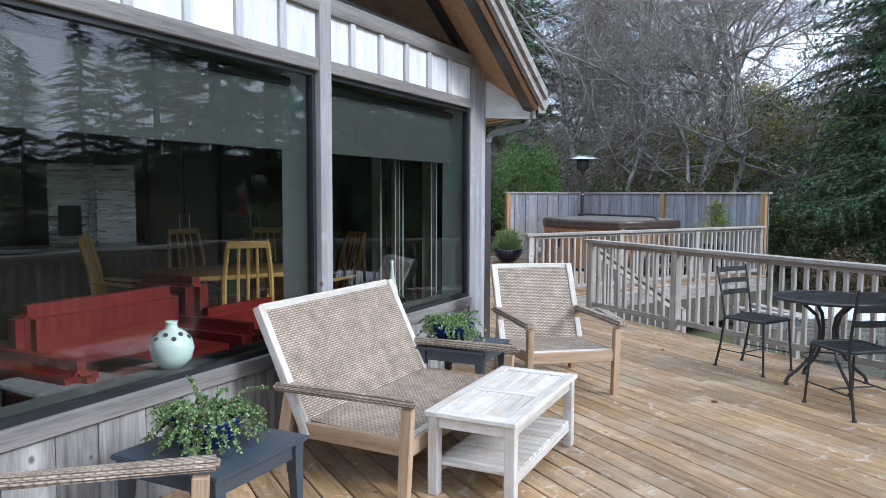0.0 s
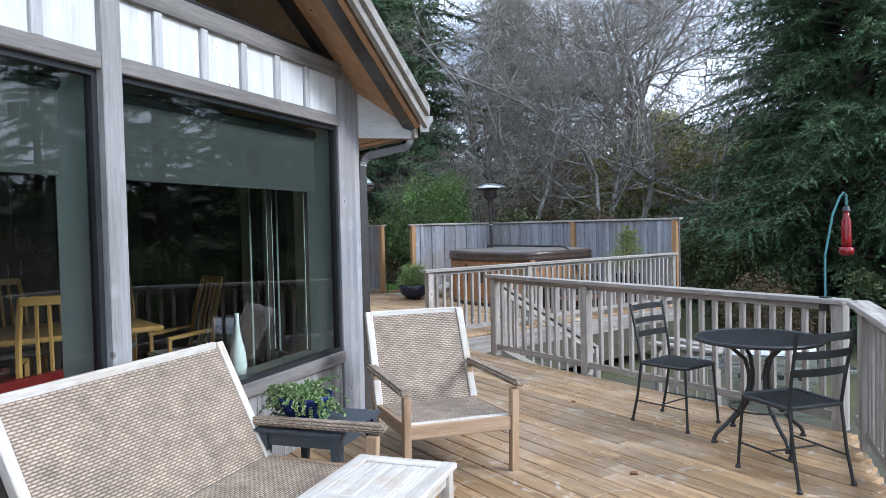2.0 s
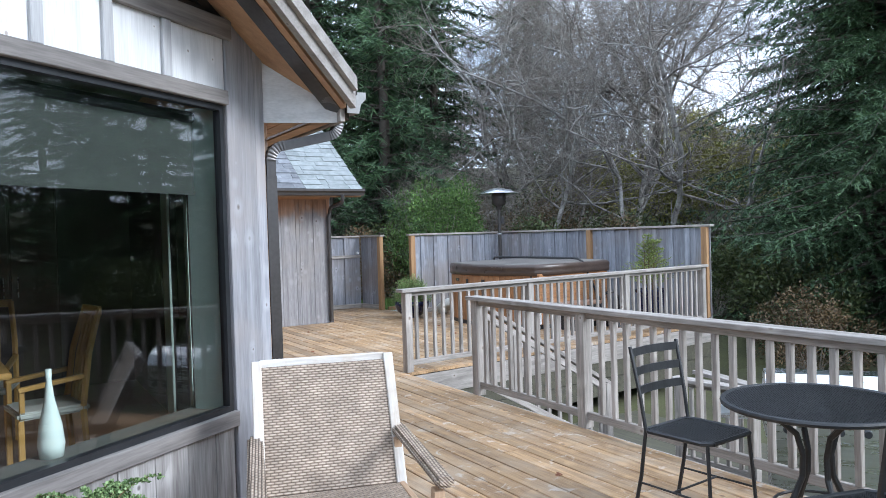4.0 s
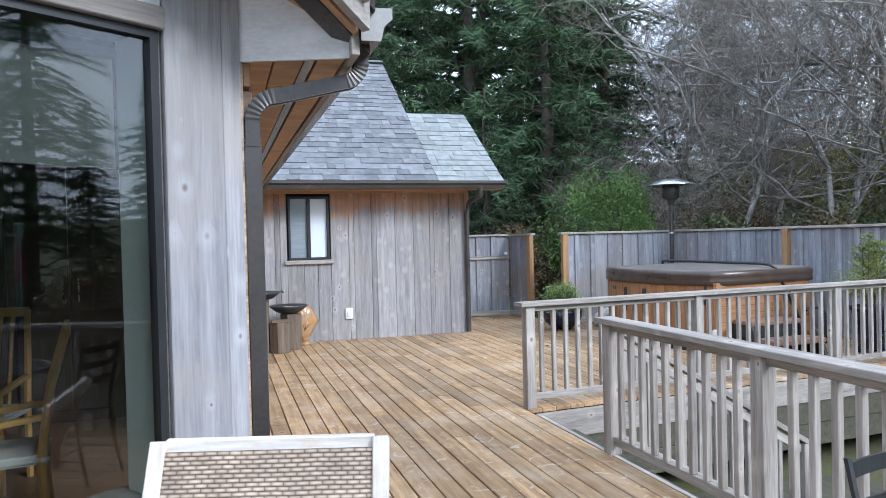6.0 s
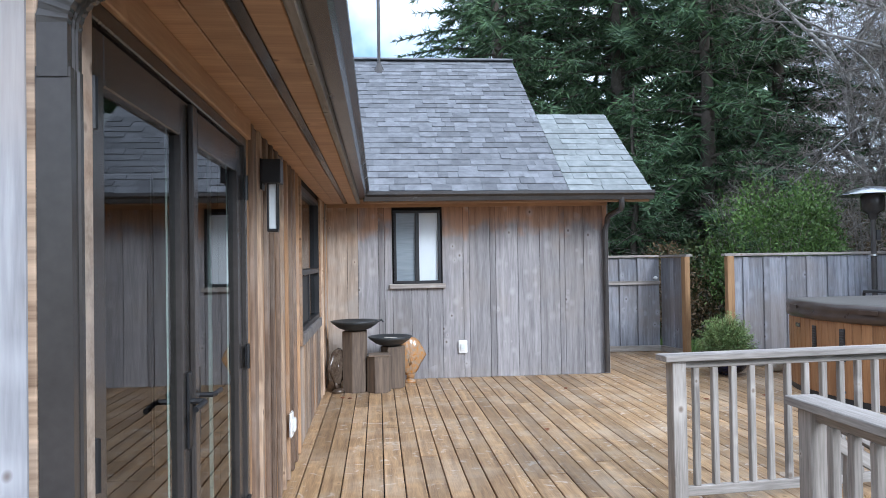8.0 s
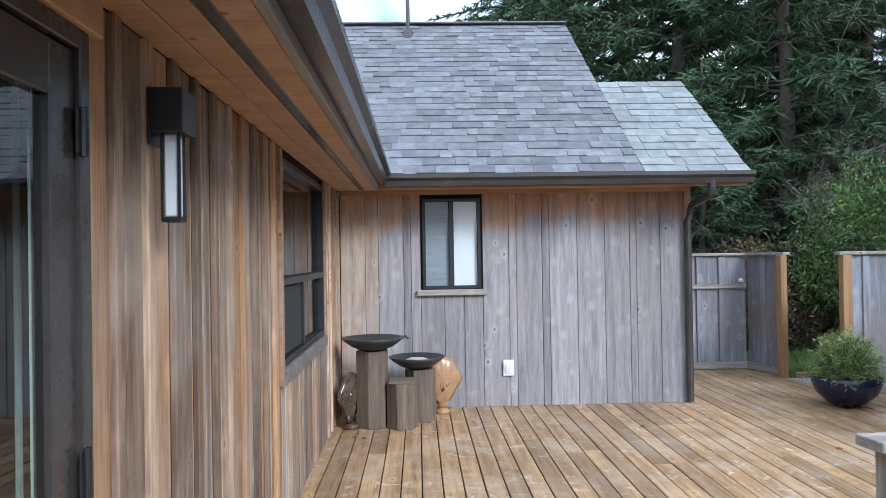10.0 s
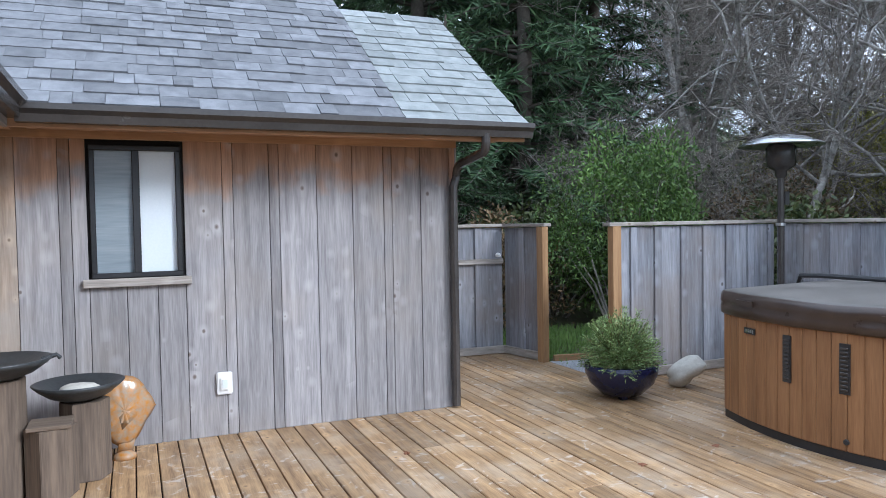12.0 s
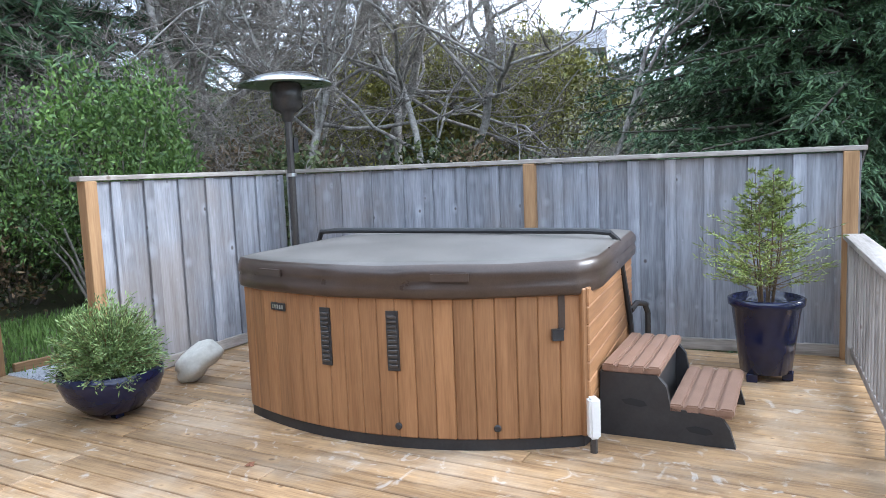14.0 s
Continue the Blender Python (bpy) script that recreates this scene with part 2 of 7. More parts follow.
M_BRONZE = material("bronze_metal", (0.040, 0.036, 0.034), 0.24, color2=(0.062, 0.056, 0.053), scale=4, fine=40, spec=0.5)
M_BLACK = material("black_frame", (0.012, 0.013, 0.015), 0.4, color2=(0.022, 0.023, 0.026), scale=5)
M_SHINGLE = material("asphalt_shingle", (0.10, 0.105, 0.117), 0.9, color2=(0.20, 0.208, 0.222), scale=9, bump=0.7, fine=220, vary=0.26)
M_SHINGLE_PALE = material("pale_asphalt_shingle", (0.16, 0.178, 0.178), 0.9, color2=(0.28, 0.30, 0.30), scale=9, bump=0.7, fine=220, vary=0.16)
M_DARK = material("dark_void", (0.02, 0.02, 0.02), 0.9)
M_GROUND = material("forest_ground", (0.035, 0.032, 0.018), 0.95, color2=(0.10, 0.105, 0.038), scale=0.8, bump=0.8, fine=30)


def glass(name, tint=(0.85, 0.95, 0.92), ior=1.42):
    m = bpy.data.materials.new(name)
    m.use_nodes = True
    nt = m.node_tree
    nt.nodes.clear()
    out, gl, tr, mx, fr = [nt.nodes.new("ShaderNode" + k) for k in ("OutputMaterial", "BsdfGlossy", "BsdfTransparent", "MixShader", "Fresnel")]
    gl.inputs["Roughness"].default_value = 0.004
    tr.inputs["Color"].default_value = (*tint, 1)
    fr.inputs["IOR"].default_value = ior
    nt.links.new(fr.outputs[0], mx.inputs[0])
    nt.links.new(tr.outputs[0], mx.inputs[1])
    nt.links.new(gl.outputs[0], mx.inputs[2])
    nt.links.new(mx.outputs[0], out.inputs["Surface"])
    return m


M_GLASS = glass("window_glass", (0.92, 0.98, 0.96), 1.95)
M_GLASS_COATED = glass("coated_glass", (0.60, 0.68, 0.66), 2.0)
M_GLASS_BRIGHT = glass("reflective_glass", (0.5, 0.56, 0.56), 2.9)
M_CLEAR = bpy.data.materials.new("clear_glass_edge")
M_CLEAR.use_nodes = True
M_CLEAR.node_tree.nodes.clear()
_o, _t = M_CLEAR.node_tree.nodes.new("ShaderNodeOutputMaterial"), M_CLEAR.node_tree.nodes.new("ShaderNodeBsdfTransparent")
M_CLEAR.node_tree.links.new(_t.outputs[0], _o.inputs["Surface"])



def glaze(bm, parent, mat, out):
    """A pane of glass: its outer face mirrors as glass does, the other faces let light straight through."""
    ob = part("pane", bm, M_CLEAR, parent)
    ob.data.materials.append(mat)
    for p in ob.data.polygons:
        if p.normal.dot(Vector(out)) > 0.9:
            p.material_index = 1
    ob.visible_shadow = False
    return ob

M_NORTH = material("wide_cedar", (0.165, 0.158, 0.164), 0.75, color2=(0.365, 0.35, 0.354), scale=2.4, stretch=GRAIN, bump=0.6, fine=12, vary=0.2, knots=(0.10, 0.07, 0.055), patch=((0.30, 0.26, 0.225), 1.1, 0.45), upper=((1.45, 0.90, 0.55), 1.86, 2.08))
M_NORTH_TAN = material("tan_wide_cedar", (0.25, 0.19, 0.145), 0.72, color2=(0.50, 0.405, 0.32), scale=2.4, stretch=GRAIN, bump=0.6, fine=12, vary=0.16, knots=(0.10, 0.06, 0.04), patch=((0.42, 0.39, 0.36), 1.3, 0.7), upper=((1.2, 0.9, 0.66), 1.72, 2.12))
M_PANE_DIM = material("blind_behind_pane", (0.20, 0.24, 0.27), 0.2, color2=(0.27, 0.31, 0.34), scale=3, stretch=(1, 1, 14), fine=8)

M_PANEL = material("pale_cedar_panel", (0.50, 0.50, 0.505), 0.65, color2=(0.72, 0.72, 0.725), scale=1.4, stretch=GRAIN, bump=0.4, fine=11, vary=0.08, knots=(0.25, 0.20, 0.17))
M_BATTEN = material("grey_cedar_batten", (0.30, 0.30, 0.305), 0.7, color2=(0.50, 0.50, 0.505), scale=1.6, stretch=GRAIN, bump=0.4, fine=11, vary=0.08)
M_POSTGREY = material("grey_post_wood", (0.17, 0.165, 0.165), 0.75, color2=(0.34, 0.33, 0.33), scale=1.8, stretch=GRAIN, bump=0.5, fine=12, knots=(0.10, 0.08, 0.07))
M_TRIM = material("grey_trim_wood", (0.105, 0.095, 0.09), 0.75, color2=(0.25, 0.23, 0.215), scale=1.8, stretch=GRAIN, bump=0.5, fine=12, vary=0.08)
M_FENCE = material("fence_cedar", (0.14, 0.145, 0.165), 0.8, color2=(0.335, 0.345, 0.38), scale=2.2, stretch=GRAIN, bump=0.6, fine=12, vary=0.2, knots=(0.08, 0.06, 0.055), patch=((0.22, 0.17, 0.13), 0.8, 0.5))
# boards below the sill, a darker grey than the siding
M_LOWSIDE = material("dark_grey_cedar", (0.12, 0.11, 0.105), 0.75, color2=(0.34, 0.325, 0.315), scale=2.2, stretch=GRAIN, bump=0.6, fine=12, vary=0.2, knots=(0.06, 0.05, 0.045))
M_SAGE = material("sage_paint", (0.68, 0.84, 0.78), 0.5, color2=(0.72, 0.87, 0.81), scale=3)
M_BLIND = material("blind_fabric", (0.042, 0.05, 0.045), 0.85, color2=(0.056, 0.065, 0.058), scale=8, fine=300)
# one dark grey-green for the inner walls, ceiling and window sills
M_INWALL = material("inner_wall_dark", (0.10, 0.11, 0.10), 0.8, color2=(0.13, 0.14, 0.13), scale=2)
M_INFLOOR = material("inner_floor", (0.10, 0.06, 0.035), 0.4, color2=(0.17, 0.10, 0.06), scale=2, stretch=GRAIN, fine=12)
M_FROST = material("frosted_pane", (0.62, 0.68, 0.72), 0.25, color2=(0.70, 0.75, 0.78), scale=2)
M_SCREEN = material("insect_screen", (0.018, 0.019, 0.02), 0.7, color2=(0.03, 0.031, 0.033), scale=30, fine=400)
M_CAP = material("pale_end_cap", (0.24, 0.24, 0.235), 0.5, color2=(0.32, 0.32, 0.31), scale=6)
M_WHITE = material("white_plastic", (0.72, 0.72, 0.70), 0.4, color2=(0.8, 0.8, 0.78), scale=6)

P0, WD, WN = Vector((0.45, 0, 0)), Vector((0.816, 0.577, 0)).normalized(), Vector((0.577, -0.816, 0)).normalized()
UP = Vector((0, 0, 1))
DOOR_X, CABIN_Y, CABIN_X1 = 0.762, 8.24, 4.46
PITCH = 0.667


def on_wall(s, z=0.0, out=0.0):
    """A point of the angled window wall: s along it, out from its face."""
    return P0 + WD * s + WN * out + Vector((0, 0, z))


def add_box(bm, c0, ex, ey, ez):
    """A box from a corner and three edge vectors."""
    v = [bm.verts.new(c0 + ex * i + ey * j + ez * k) for k in (0, 1) for j in (0, 1) for i in (0, 1)]
    for f in ((0, 2, 3, 1), (4, 5, 7, 6), (0, 1, 5, 4), (2, 6, 7, 3), (0, 4, 6, 2), (1, 3, 7, 5)):
        bm.faces.new([v[k] for k in f])
    return bm


def w_box(bm, s0, s1, z0, z1, o0, o1):
    return add_box(bm, on_wall(s0, z0, o0), WD * (s1 - s0), WN * (o1 - o0), UP * (z1 - z0))


def structure(name, bm, mat, label="", category=""):
    return tagged(part(name, bm, mat), label, category, kind="structure")


def planks(parent, name, origin, along, out, length0, length1, z0, z1, widths, mat, t=0.02, gap=0.004, lift=None):
    """Upright boards side by side; their face lies on the plane through origin."""
    s, k = length0, 0
    while s < length1 - 0.02:
        w = min(widths[k % len(widths)] * random.uniform(0.94, 1.06), length1 - s)
        if length1 - s - w < 0.05:
            w = length1 - s
        dz = lift(s + w / 2) if lift else z1
        o = random.uniform(-0.003, 0.003)
        c = origin + along * (s + w / 2) + out * (o - t / 2)
        beam(name, c + UP * z0, c + UP * dz, w - gap, t, random.choice(mat) if isinstance(mat, tuple) else mat, parent, up=out, bev=0.003)
        s += w
        k += 1


# ---- ground ----
def height(x, y):
    def step(a, b, v):
        v = min(max((v - a) / (b - a), 0), 1)
        return v * v * (3 - 2 * v)
    low = -0.95 + 0.87 * step(5.5, 8.3, y + 0.15 * (x - 6))
    d = 0.80 * x + 0.60 * y - 15
    hill = 6.0 * step(0, 30, d) + 3.0 * step(30, 110, d)
    left = 2.0 * step(14, 60, y) * (1 - step(4, 20, x))
    return low + hill + left + 0.12 * noise.noise(Vector((x * 0.35, y * 0.35, 0)))


bm = bmesh.new()
xs = [-1500, -500, -160, -80, -50] + [-34 + 2 * i for i in range(47)] + [64, 76, 90, 110, 160, 500, 1500]
grid = [[bm.verts.new((x, y, height(x, y))) for x in xs] for y in xs]
for a, b in zip(grid, grid[1:]):
    for k in range(len(xs) - 1):
        bm.faces.new((a[k], a[k + 1], b[k + 1], b[k]))
structure("ground", bm, M_GROUND, "dark forest soil with moss and low green growth", "ground")

# ---- house: window wall ----
W_LEFT, W_RIGHT = -5.3, 0.362
WINDOWS = ((-5.05, -2.272), (-2.148, 0.008))
SILL, HEAD, BAND, RAIL0, RAIL1 = 0.57, 2.29, 2.37, 2.66, 2.77
bm = bmesh.new()
w_box(bm, W_LEFT, W_RIGHT, -0.9, 0.48, -0.16, -0.022)
w_box(bm, W_LEFT, W_RIGHT, BAND, RAIL1, -0.16, -0.022)
w_box(bm, W_LEFT, WINDOWS[0][0], 0.48, BAND, -0.16, -0.022)
w_box(bm, WINDOWS[0][1], WINDOWS[1][0], 0.48, BAND, -0.16, -0.022)
w_box(bm, WINDOWS[1][1], W_RIGHT - 0.02, 0.48, BAND, -0.16, -0.022)
wall_south = structure("wall_south", bm, M_TRIM, "weathered grey cedar gable wall with large windows", "wall")
planks(wall_south, "board", on_wall(0), WD, WN, W_LEFT, 0.0, 0.0, 0.485, (0.24, 0.2, 0.27, 0.22), M_LOWSIDE)
joints = [0.022] + [-0.422 - 0.3635 * k for k in range(14)]
for s1, s0 in zip(joints, joints[1:]):
    c = (s0 + s1) / 2
    beam("panel", on_wall(c, BAND - 0.01, -0.01), on_wall(c, RAIL0 + 0.01, -0.01), s1 - s0 - 0.004, 0.02, M_PANEL, wall_south, up=WN, bev=0.003)
    if s0 < -0.1 and abs(s0 + 2.21) > 0.1:
        beam("batten", on_wall(s0, BAND, 0.012), on_wall(s0, RAIL0, 0.012), 0.058, 0.024, M_BATTEN, wall_south, up=WN)
beam("corner_board", on_wall(0.147, 0.0, -0.005), on_wall(0.147, 2.9, -0.005), 0.245, 0.03, M_SIDING, wall_south, up=WN)
beam("corner_board", on_wall(0.317, 0.0, -0.009), on_wall(0.317, 2.78, -0.009), 0.09, 0.03, M_SIDING, wall_south, up=WN)
for s0, s1, z0, z1, o in ((W_LEFT, 0.022, 0.485, SILL, 0.03), (W_LEFT, 0.022, HEAD, BAND, 0.03), (W_LEFT, 0.06, RAIL0, RAIL1, 0.034)):
    beam("trim_board", on_wall((s0 + s1) / 2 - (s1 - s0) / 2, (z0 + z1) / 2, o - 0.025), on_wall(s1, (z0 + z1) / 2, o - 0.025), 0.05, z1 - z0, M_TRIM, wall_south)
beam("mullion_post", on_wall(-2.21, SILL - 0.09, 0.008), on_wall(-2.21, 4.0, 0.008), 0.12, 0.06, M_POSTGREY, wall_south, up=WN)


def window_in_wall(number, s0, s1):
    root = tagged(new("window_%d" % number), "large black-framed fixed picture window in the grey gable wall", "window", "", "structure")
    f = 0.032
    for a, b, c, d in ((s0, s1, SILL, SILL + f), (s0, s1, HEAD - f, HEAD), (s0, s0 + f, SILL + f, HEAD - f), (s1 - f, s1, SILL + f, HEAD - f)):
        part("window_frame", w_box(bmesh.new(), a, b, c, d, -0.050, -0.002), M_BLACK, root)
    bm = w_box(bmesh.new(), s0 + f - 0.01, s1 - f + 0.01, SILL + f - 0.01, HEAD - f + 0.01, -0.034, -0.028)
    bmesh.ops.recalc_face_normals(bm, faces=bm.faces[:])
    glaze(bm, root, M_GLASS, WN)
    for a in (s0 + 0.002, s1 - 0.022):
        part("window_return", w_box(bmesh.new(), a, a + 0.02, SILL, HEAD, -0.26, -0.052), M_SAGE, root)
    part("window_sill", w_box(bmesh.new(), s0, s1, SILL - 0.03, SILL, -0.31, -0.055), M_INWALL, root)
    blind = thing("roller_blind", Matrix(), "dark olive roller blind half lowered inside the window", "blind", "roller blinds")
    part("fabric", w_box(bmesh.new(), s0 + 0.03, s1 - 0.10, 1.815, 2.20, -0.145, -0.142), M_BLIND, blind)
    part("bottom_bar", w_box(bmesh.new(), s0 + 0.03, s1 - 0.10, 1.79, 1.815, -0.152, -0.135), M_BLIND, blind)
    part("roller", tube_bm([on_wall(s0 + 0.08, 2.22, -0.15), on_wall(s1 - 0.10, 2.22, -0.15)], 0.035), M_BLACK, blind)


for n, (a, b) in enumerate(WINDOWS):
    window_in_wall(n + 1, a, b)


def gable_line(s, drop=0.0):
    return 2.80 + PITCH * 0.816 * (0.05 - s) - drop


def gable_window(number, s0, s1):
    root = tagged(new("window_%d" % number), "black-framed sloping window high in the gable", "window", "", "structure")
    z0 = RAIL1
    for drop0, drop1, mat, name, o0, o1 in ((0.02, 0.09, M_BLACK, "window_frame", -0.08, -0.01),):
        bm = bmesh.new()
        a, b = on_wall(s0, gable_line(s0, drop1), o0), on_wall(s1, gable_line(s1, drop1), o0)
        add_box(bm, a, b - a, WN * (o1 - o0), UP * (drop1 - drop0))
        part(name, bm, mat, root)
    part("window_frame", w_box(bmesh.new(), s0, s1 - 0.02, z0, z0 + 0.04, -0.08, -0.01), M_BLACK, root)
    bm = bmesh.new()
    front = [on_wall(s0, z0 + 0.03, -0.04), on_wall(s1 - 0.05, z0 + 0.03, -0.04), on_wall(s1 - 0.05, max(gable_line(s1 - 0.05, 0.08), z0 + 0.04), -0.04), on_wall(s0, gable_line(s0, 0.08), -0.04)]
    back = [p - WN * 0.006 for p in front]
    f, r = [bm.verts.new(p) for p in front], [bm.verts.new(p) for p in back]
    bm.faces.new(f)
    bm.faces.new(r[::-1])
    for k in range(4):
        bm.faces.new((f[k], r[k], r[(k + 1) % 4], f[(k + 1) % 4]))
    bmesh.ops.recalc_face_normals(bm, faces=bm.faces[:])
    glaze(bm, root, M_GLASS, WN)


gable_window(3, -2.15, 0.10)
gable_window(4, -5.2, -2.30)

# ---- house: roof over the window wall and doors ----
EAVE_X, EAVE_Z, OVER = 1.30, 2.36, 0.51
TIP = P0 + WN * OVER
RIDGE_X = -3.87
ridge_z = EAVE_Z + PITCH * (EAVE_X - RIDGE_X)


def rake_at(x, over=OVER):
    """The plan point of the rake line at x."""
    p = P0 + WN * over
    return Vector((x, p.y + (x - p.x) * WD.y / WD.x, 0))


def roof_sheet(z_off, thick, x0, x1, y_end, over=OVER):
    bm = bmesh.new()
    lo, hi = [], []
    for p in (rake_at(x1, over), Vector((x1, y_end, 0)), Vector((x0, y_end, 0)), rake_at(x0, over)):
        z = EAVE_Z + PITCH * (EAVE_X - p.x) + z_off
        hi.append(bm.verts.new((p.x, p.y, z)))
        lo.append(bm.verts.new((p.x, p.y, z - thick)))
    bm.faces.new(hi)
    bm.faces.new(lo[::-1])
    for k in range(4):
        bm.faces.new((hi[k], lo[k], lo[(k + 1) % 4], hi[(k + 1) % 4]))
    return bm


main_roof = structure("roof_main", roof_sheet(0.06, 0.06, RIDGE_X, EAVE_X - 0.05, 12.0), M_BRONZE, "dark shingle roof of the main house with deep eaves", "roof")
part("roof_deck", roof_sheet(-0.004, 0.12, RIDGE_X, EAVE_X - 0.12, 12.0, OVER - 0.05), M_SOFFIT, main_roof)
bm = bmesh.new()
lo = [Vector((RIDGE_X, rake_at(RIDGE_X).y, ridge_z)), Vector((RIDGE_X, 12, ridge_z)), Vector((-9.1, 12, EAVE_Z)), Vector((-9.1, 0.3, EAVE_Z))]
v0, v1 = [bm.verts.new(p) for p in lo], [bm.verts.new(p + UP * 0.1) for p in lo]
bm.faces.new(v0)
bm.faces.new(v1[::-1])
for k in range(4):
    bm.faces.new((v0[k], v0[(k + 1) % 4], v1[(k + 1) % 4], v1[k]))
part("roof_slope", bm, M_SHINGLE, main_roof)
# rake boards along the gable edge
M_RAKE = material("rake_board_cedar", (0.19, 0.17, 0.155), 0.75, color2=(0.36, 0.335, 0.31), scale=1.8, stretch=GRAIN, bump=0.5, fine=12, knots=(0.1, 0.08, 0.07))
for off, d0, d1, w, mat in ((OVER - 0.02, -0.125, 0.02, 0.04, M_RAKE), (OVER + 0.022, -0.03, 0.05, 0.03, M_RAKE), (0.30, -0.17, -0.13, 0.10, M_BRONZE)):
    a, b = rake_at(EAVE_X - 0.105, off), rake_at(RIDGE_X, off)
    bm = bmesh.new()
    za, zb = EAVE_Z + PITCH * (EAVE_X - a.x), EAVE_Z + PITCH * (EAVE_X - b.x)
    add_box(bm, a + UP * (za + d0), b + UP * zb - a - UP * za, WN * w, UP * (d1 - d0))
    part("rake_board", bm, mat, main_roof)

# eave: soffit boards along the door wall, strip vent, fascia
SOFFIT_Z = 2.25
soffit = structure("ceiling_soffit", prism_bm([(0.765, 0.245), (1.165, 0.10), (1.165, CABIN_Y - 0.1), (0.765, CABIN_Y - 0.1)], SOFFIT_Z + 0.02, SOFFIT_Z + 0.05), M_SOFFIT, "cedar tongue-and-groove soffit under the eave", "soffit")
x = DOOR_X
for w in (0.12, 0.12, 0.05, 0.112):
    mat = M_BRONZE if w == 0.05 else M_SOFFIT
    box("soffit_board", (x + 0.002, 0.265 - 0.36 * (x + w / 2 - 0.75), SOFFIT_Z + (0.006 if w == 0.05 else 0)), (x + w - 0.002, 7.9, SOFFIT_Z + 0.02), mat, soffit)
    x += w
beam("fascia", (1.184, 0.02, 2.315), (1.184, 7.75, 2.315), 0.035, 0.15, M_RAKE, soffit)
bm = bmesh.new()
a, b = on_wall(0.36, 0, -0.02), rake_at(1.17, 0.36)
for p, q in ((a, b),):
    vs = [bm.verts.new(v) for v in (p + UP * 2.24, q + UP * 2.24, q + UP * 2.32, p + UP * 2.80)]
    ws = [bm.verts.new(v.co - WN * 0.03) for v in vs]
    bm.faces.new(vs)
    bm.faces.new(ws[::-1])
    for k in range(4):
        bm.faces.new((vs[k], ws[k], ws[(k + 1) % 4], vs[(k + 1) % 4]))
part("eave_return", bm, M_PANEL, soffit)


def gutter_bm(a, b, out, w=0.115, h=0.10, t=0.008):
    """An open K-shaped gutter from a to b along its back upper edge."""
    d = b - a
    prof = [(0, 0), (0, -h), (w * 0.62, -h), (w * 0.72, -h * 0.55), (w, -h * 0.3), (w, 0.004), (w - t, 0.004), (w - t, -h * 0.25), (w * 0.66, -h * 0.5), (w * 0.58, -h + t), (t, -h + t), (t, 0)]
    bm = bmesh.new()
    r0 = [bm.verts.new(a + out * p + UP * q) for p, q in prof]
    r1 = [bm.verts.new(b + out * p + UP * q) for p, q in prof]
    n = len(prof)
    for k in range(n):
        bm.faces.new((r0[k], r1[k], r1[(k + 1) % n], r0[(k + 1) % n]))
    bm.faces.new(r0)
    bm.faces.new(r1[::-1])
    return bm


def rect_tube_bm(points, w, t, bm=None, folds=()):
    """A ribbed rectangular downpipe along points that lie in one upright plane."""
    bm = bm or bmesh.new()
    pts = [Vector(p) for p in points]
    plane = (pts[-1] - pts[0]).cross(UP)
    if plane.length < 1e-4 or abs(plane.x) + abs(plane.y) < 1e-4:
        plane = Vector((0, 1, 0))
    side = plane.normalized()
    prof = [(-1, -1), (-0.5, -1), (-0.4, -0.86), (-0.1, -0.86), (0, -1), (0.1, -0.86), (0.4, -0.86), (0.5, -1), (1, -1), (1, 1), (0.5, 1), (0.4, 0.86), (-0.4, 0.86), (-0.5, 1), (-1, 1)]
    rings = []
    for i, p in enumerate(pts):
        d = (pts[min(i + 1, len(pts) - 1)] - pts[max(i - 1, 0)]).normalized()
        o = side.cross(d)
        g = 1.05 if i in folds else 1.0
        rings.append([bm.verts.new(p + side * a * w * g / 2 + o * b * t * g / 2) for a, b in prof])
    n = len(prof)
    for a, b in zip(rings, rings[1:]):
        for k in range(n):
            bm.faces.new((a[k], a[(k + 1) % n], b[(k + 1) % n], b[k]))
    bm.faces.new(rings[0][::-1])
    bm.faces.new(rings[-1])
    return bm


def arc(c, r, a0, a1, n, u, v):
    return [c + u * (r * math.cos(a0 + (a1 - a0) * k / n)) + v * (r * math.sin(a0 + (a1 - a0) * k / n)) for k in range(n + 1)]


gut = thing("gutter", Matrix(), "dark bronze metal eave gutter with ribbed downpipe at the house corner", "gutter")
part("trough", gutter_bm(Vector((1.203, -0.01, 2.415)), Vector((1.203, 7.70, 2.415)), Vector((1, 0, 0)), w=0.122, h=0.125), M_BRONZE, gut)
X, Y = Vector((1, 0, 0)), Vector((0, 1, 0))
DSY = 0.252
knee0 = Vector((1.245, DSY, 2.30))
pts = [knee0, Vector((1.245, DSY, 2.275))]
pts += arc(Vector((1.160, DSY, 2.262)), 0.085, 0, -1.36, 14, X, UP)
folds = list(range(3, 16, 2))
pts += [Vector((0.90, DSY, 2.112))]
folds += list(range(len(pts) + 1, len(pts) + 14, 2))
pts += arc(Vector((0.895, DSY, 2.005)), 0.105, 1.70, 3.14, 14, X, UP)
pts += [Vector((0.79, DSY, 1.9))]
part("elbow", rect_tube_bm(pts, 0.07, 0.058, folds=folds), M_BRONZE, gut)
part("downpipe", rect_tube_bm([(0.79, DSY, 1.92), (0.792, DSY, 1.0), (0.792, DSY, 0.02)], 0.062, 0.066), M_BRONZE, gut)
bm = bmesh.new()
